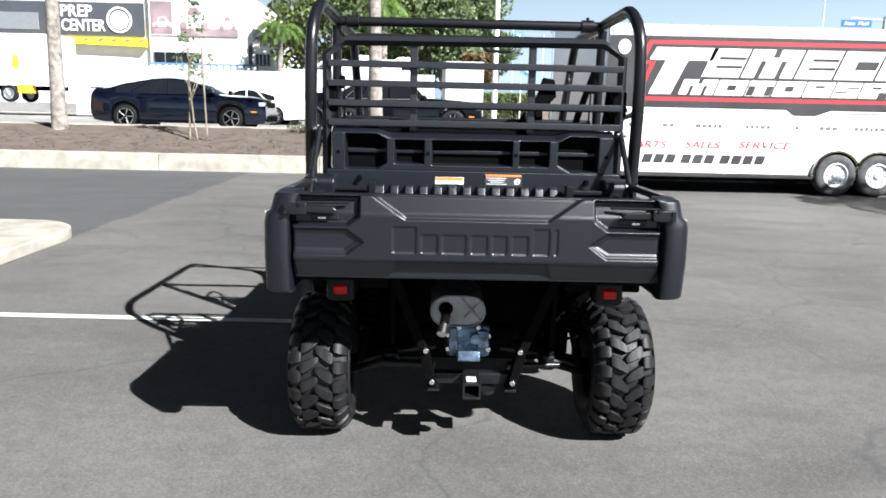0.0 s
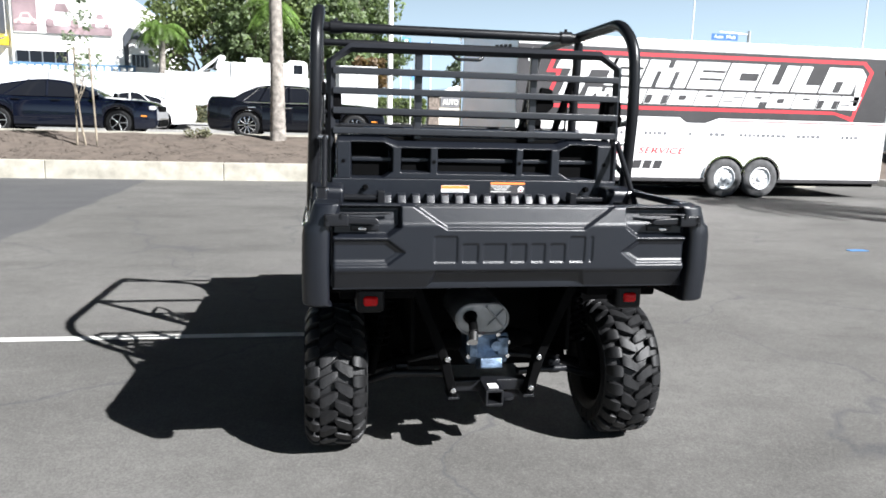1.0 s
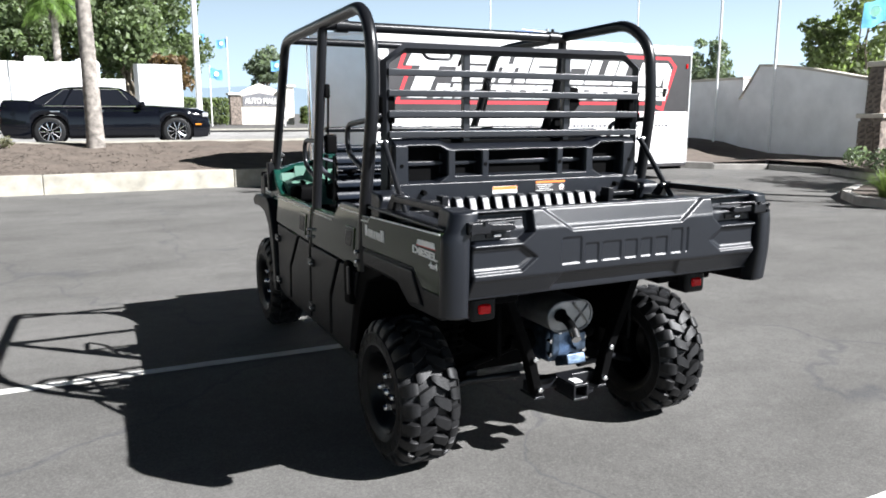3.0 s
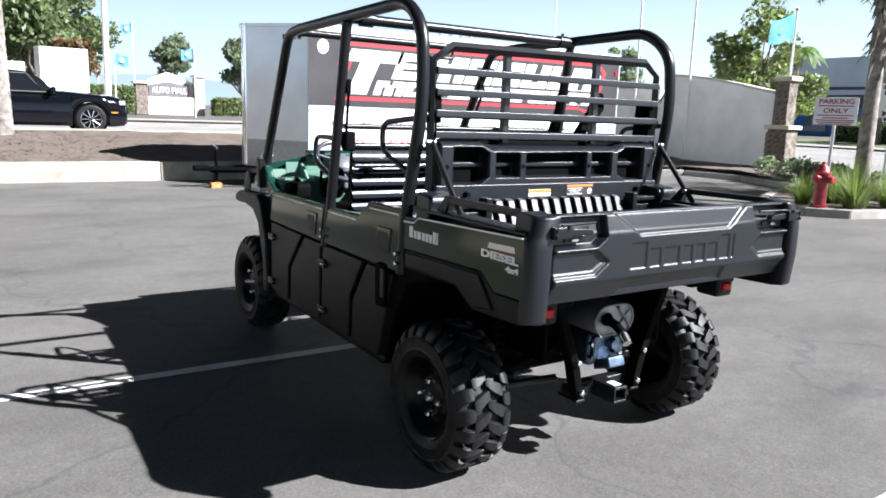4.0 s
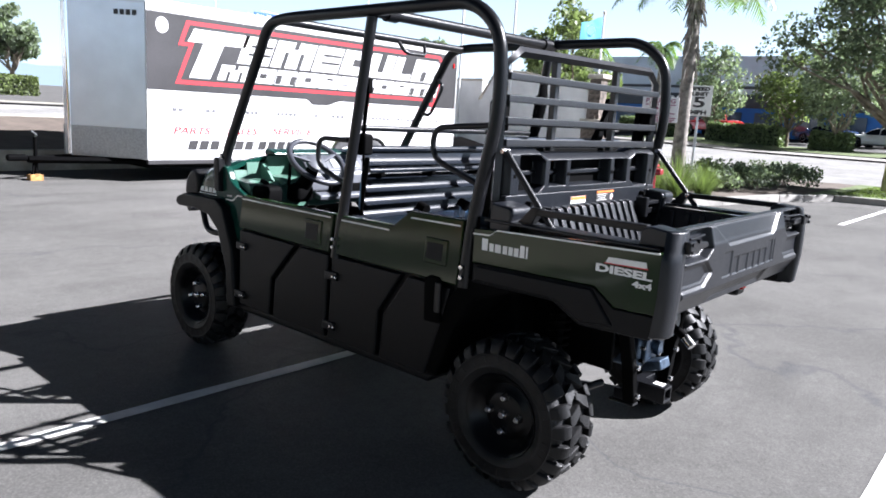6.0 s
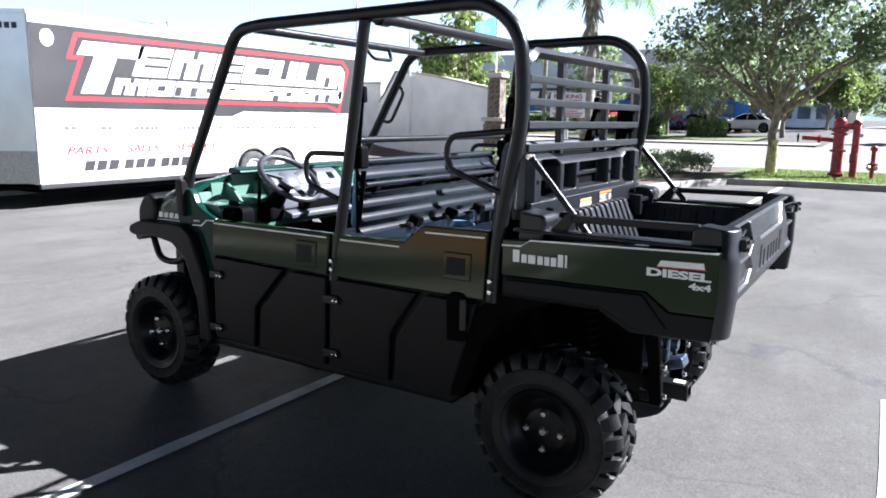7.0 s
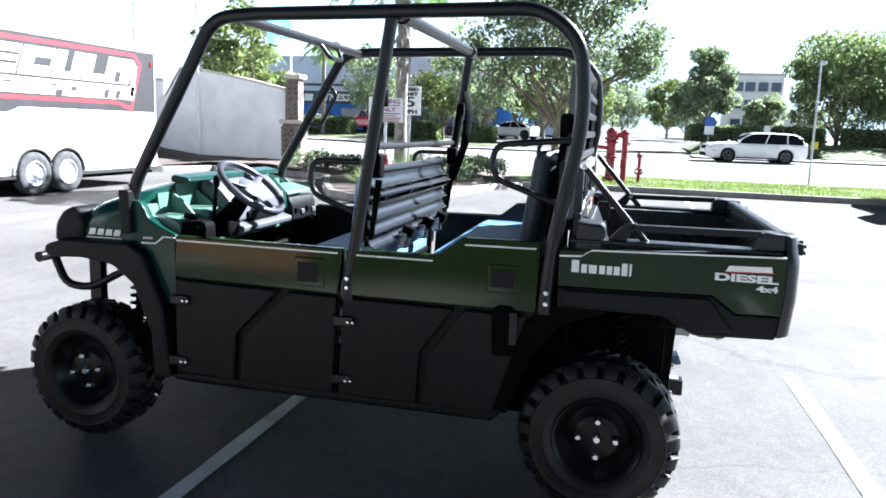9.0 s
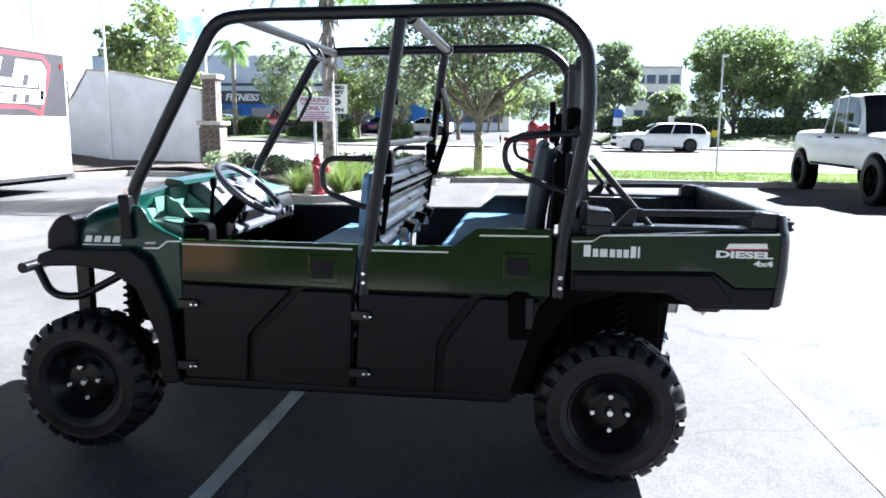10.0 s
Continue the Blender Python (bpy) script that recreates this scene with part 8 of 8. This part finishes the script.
rail = part("balcony_rail", box((-17.2, 50.9, 4.35), (8.0, 0.10, 0.14), 0.01), M_RAILBLUE, shop, "blue balcony rail")
part("lower_rail", box((-17.2, 50.9, 3.95), (8.0, 0.10, 0.14), 0.01), M_RAILBLUE, rail)
for i in range(17):
    part("rail_post", box((-21.1 + i * 0.49, 50.9, 4.15), (0.13, 0.06, 0.4)), M_RAILBLUE, rail)
# box truck beside the building, on the raised yard
solid("pavement_yard", box((-31.0, 43.5, 1.0), (28.0, 15.0, 0.76), 0.02), M_ROAD, "pale raised yard before the service building", "pavement", "structure")
van = thing("box_truck", "white delivery truck with a yellow emblem", "truck", Matrix.Translation((-24.4, 38.0, 1.38)))
part("cargo_box", box((0.1, 0.3, 2.33), (7.0, 2.3, 2.6), 0.04), M_WHITE, van)
part("truck_chassis", box((0.0, 0.3, 0.78), (6.8, 0.9, 0.24), 0.03), M_DARK, van)
part("cab", prism([(-3.5, 0.6), (-3.5, 2.3), (-4.5, 2.2), (-5.0, 1.5), (-5.2, 1.4), (-5.2, 0.6)], "y", -0.7, 1.3, 0.05), M_WHITE, van)
part("emblem", prism([(1.13, 2.1), (1.43, 1.75), (1.73, 2.1), (1.58, 2.1), (1.58, 2.5), (1.28, 2.5), (1.28, 2.1)], "y", -0.885, -0.855), M_YELLOW, van)
part("tool_locker", box((1.75, -0.55, 0.72), (0.75, 0.5, 0.46), 0.03), M_YELLOW, van)
part("tail_step", box((3.35, -0.6, 0.70), (0.4, 0.4, 0.62), 0.03), M_YELLOW, van)
ty, rm = car_wheel_meshes(0.46, 0.28, M_GALV, 6)
for x in (0.9, -4.0):
    for y, flip in ((-0.7, False), (1.3, True)):
        w = part("wheel", ty, M_RUBBER, van, "", Matrix.Translation((x, y, 0.46)) @ (Matrix.Rotation(math.pi, 4, "Z") if flip else Matrix()))
        part("rim", rm, M_GALV, w)

# entry monument of the mall
mon = thing("entry_monument", "low pale stone entry monument with a grey lettered plate", "sign")
crest = [(8.75, 2.25), (8.75, 3.20), (9.5, 3.62), (10.25, 3.92), (11.1, 3.66), (12.1, 3.20), (12.1, 2.25)]
part("monument_wall", prism(crest, "y", 55.1, 55.6, 0.03), M_PALESTONE, mon, "pale gabled stone wall")
part("crest_cap", tube([(x, 55.35, z + 0.05) for x, z in crest[1:-1]], 0.09, 8), M_WALLWHITE, mon)
plate = part("sign_plate", prism([(8.90, 2.30), (11.75, 2.30), (11.75, 3.08), (10.25, 3.34), (8.90, 3.08)], "y", 54.98, 55.09, 0.02), M_GREYINK, mon, "grey sign plate")
part("plate_words", lettering("AUTO MALL", 0.60, M_WALLWHITE, 0.03, 0.012, width=2.5), M_WALLWHITE, plate, "pale raised lettering", placed(10.33, 54.95, 2.70, FACE_SOUTH))
part("monument_base", prism([(7.9, 0.9), (12.6, 0.9), (12.6, 2.10), (12.4, 2.24), (8.2, 2.24), (7.9, 2.10)], "y", 54.6, 55.7, 0.04), M_PALESTONE, mon, "pale dressed stone base")
for x, top, w, mat in ((8.30, 3.12, 0.85, M_STONE), (12.45, 3.78, 0.66, M_PALESTONE)):
    p = part("monument_pillar", box((x, 54.9, (top + 0.9) / 2), (w, 0.9, top - 0.9), 0.04), mat, mon)
    part("pillar_cap", box((x, 54.9, top + 0.09), (w + 0.25, 1.15, 0.18), 0.03), M_WALLWHITE, p)

# buildings across the east road
gym = thing("blue_building", "large blue grey commercial building with a blue lower band", "building")
part("upper_wall", box((72, 27, 6.0), (14, 34, 4.2), 0.05), M_GREYWALL, gym)
part("dark_band", box((71.8, 27, 4.1), (14, 34, 1.2), 0.05), M_CHARCOAL, gym)
part("lower_wall", box((72.2, 27, 2.4), (14, 34, 2.8), 0.05), M_BLUEWALL, gym)
part("upper_band", box((64.9, 27, 5.3), (0.2, 34, 0.25), 0.01), M_CHARCOAL, gym)
for i in range(9):
    part("shop_window", box((65.1, 13 + i * 3.4, 2.2), (0.2, 2.2, 1.8), 0.02), M_BLUEGLASS, gym)
part("sign_word", lettering("FITNESS", 0.9, M_WHITE, 0.04, 0.02, shear=0.25, width=3.5), M_WHITE, gym, "white slanted sign letters", placed(64.72, 28.5, 4.05, FACE_WEST))
part("sign_block", prism([(31.6, 3.72), (30.7, 3.72), (30.55, 4.38), (31.45, 4.38)], "x", 64.68, 64.76), M_WHITE, gym)
office = thing("office_building", "pale two-storey office building far behind the hedge", "building")
part("wall", box((92, -14.4, 4.9), (8, 5.6, 7.6), 0.05), M_WALLWHITE, office)
part("parapet", box((92, -14.4, 8.8), (8.2, 5.8, 0.3), 0.02), M_CAP, office)
part("side_wing", box((93, -19.6, 3.0), (8, 4.8, 3.8), 0.05), M_WALLWHITE, office)
for z in (3.2, 5.4, 7.4):
    for y in (-16.4, -15.0, -13.6, -12.3):
        w = part("window", box((87.98, y, z), (0.12, 1.05, 1.0), 0.02), M_BLUEGLASS, office)
        part("window_sill", box((87.92, y, z - 0.56), (0.18, 1.15, 0.08), 0.01), M_CAP, w)
shed = thing("long_building", "low pale building far down the road", "building")
part("wall", box((80, 7.4, 2.8), (10, 9, 3.4), 0.05), M_STUCCO, shed)
part("roof", box((80, 7.4, 4.6), (10.6, 9.6, 0.3), 0.05), M_CAP, shed)
for i in range(5):
    part("window", box((74.9, 4.2 + i * 1.6, 2.6), (0.15, 1.1, 1.3), 0.02), M_BLUEGLASS, shed)
grey = thing("warehouse", "long grey warehouse far behind the wall", "building")
part("wall", box((48, 46, 2.3), (34, 8, 3.4), 0.05), M_GREYWALL, grey)
part("roof", box((48, 46, 4.1), (34.6, 8.6, 0.3), 0.05), M_CHARCOAL, grey)
for i in range(8):
    part("window", box((33 + i * 4.2, 41.95, 2.6), (2.4, 0.12, 1.2), 0.02), M_BLUEGLASS, grey)


def hill(name, cx, cy, length, depth, height, seed, turn):
    n, m = 40, 10
    verts, faces = [], []
    for i in range(n + 1):
        for j in range(m + 1):
            u, v = i / n * 2 - 1, j / m * 2 - 1
            k = (1 - v * v) * max(0, 1 - abs(u) ** 1.7)
            h = height * k * (0.9 + 0.30 * noise.noise(Vector((u * 3.0 + seed, v, 0.3))) + 0.06 * noise.noise(Vector((u * 11.0 + seed, v, 0.7)))) - 1
            verts.append((u * length / 2, v * depth / 2, h))
    faces = [(i * (m + 1) + j, (i + 1) * (m + 1) + j, (i + 1) * (m + 1) + j + 1, i * (m + 1) + j + 1) for i in range(n) for j in range(m)]
    return solid(name, raw_mesh(name, verts, faces, M_HILL, True), M_HILL, "blue grey hills on the horizon, haze as a pale glow", "hill", "structure", "", Matrix.Translation((cx, cy, 0)) @ Matrix.Rotation(radians(turn), 4, "Z"))


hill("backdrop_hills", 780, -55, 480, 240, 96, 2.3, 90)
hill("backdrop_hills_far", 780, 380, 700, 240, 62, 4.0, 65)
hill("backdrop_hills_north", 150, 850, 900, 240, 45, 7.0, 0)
# litter on the asphalt
solid("paper_scrap", box((5.72, 4.5, ground_z(5.7, 4.5) + 0.006), (0.24, 0.09, 0.006), 0.002), M_FLAG, "small crumpled blue paper scrap on the asphalt", "litter")

# vehicles standing behind the white wall
camper = thing("motorhome", "white motorhome standing behind the white wall", "motorhome")
part("body", prism([(-5.45, 1.35), (-1.25, 1.35), (-1.25, 3.80), (-1.40, 3.92), (-2.05, 3.95), (-2.25, 3.80), (-4.6, 3.74), (-5.3, 3.52), (-5.45, 3.30)], "y", 32.7, 34.9, 0.06), M_WHITE, camper, "white rounded body shell")
win = part("side_window", box((-1.68, 32.69, 3.52), (0.36, 0.05, 0.36), 0.03), M_GLASS, camper)
part("window_frame", box((-1.68, 32.70, 3.52), (0.42, 0.04, 0.42), 0.03), M_DARK, win)
part("air_conditioner", box((-3.75, 33.4, 3.87), (0.72, 0.8, 0.28), 0.07), M_WHITE, camper)
for x in (-4.6, -2.3):
    part("wheel", cyl((x, 32.75, 1.235), (x, 33.0, 1.235), 0.38, n=20), M_RUBBER, camper)
lift = thing("boom_lift", "pale grey boom lift folded behind the white wall", "boom lift")
part("chassis", box((-6.6, 33.4, 1.55), (1.9, 1.3, 0.6), 0.08), M_GALV, lift)
part("mast", tube([(-6.9, 33.4, 1.8), (-6.35, 33.4, 3.25)], 0.10, 8), M_GALV, lift)
part("boom", tube([(-6.35, 33.4, 3.25), (-5.35, 33.4, 4.02)], 0.07, 8), M_WHITE, lift, "pale boom arm")
part("boom_strut", tube([(-6.2, 33.3, 3.28), (-5.6, 33.3, 3.50), (-5.42, 33.3, 3.95)], 0.035, 6), M_GALV, lift)
part("basket", prism([(-5.52, 3.45), (-5.30, 3.45), (-5.08, 4.05), (-5.32, 4.10)], "y", 33.1, 33.7, 0.02), M_WHITE, lift, "pale tilted basket")
for x in (-7.25, -5.95):
    for y in (32.8, 34.0):
        part("wheel", cyl((x, y - 0.12, 1.185), (x, y + 0.12, 1.185), 0.33, n=16), M_RUBBER, lift)
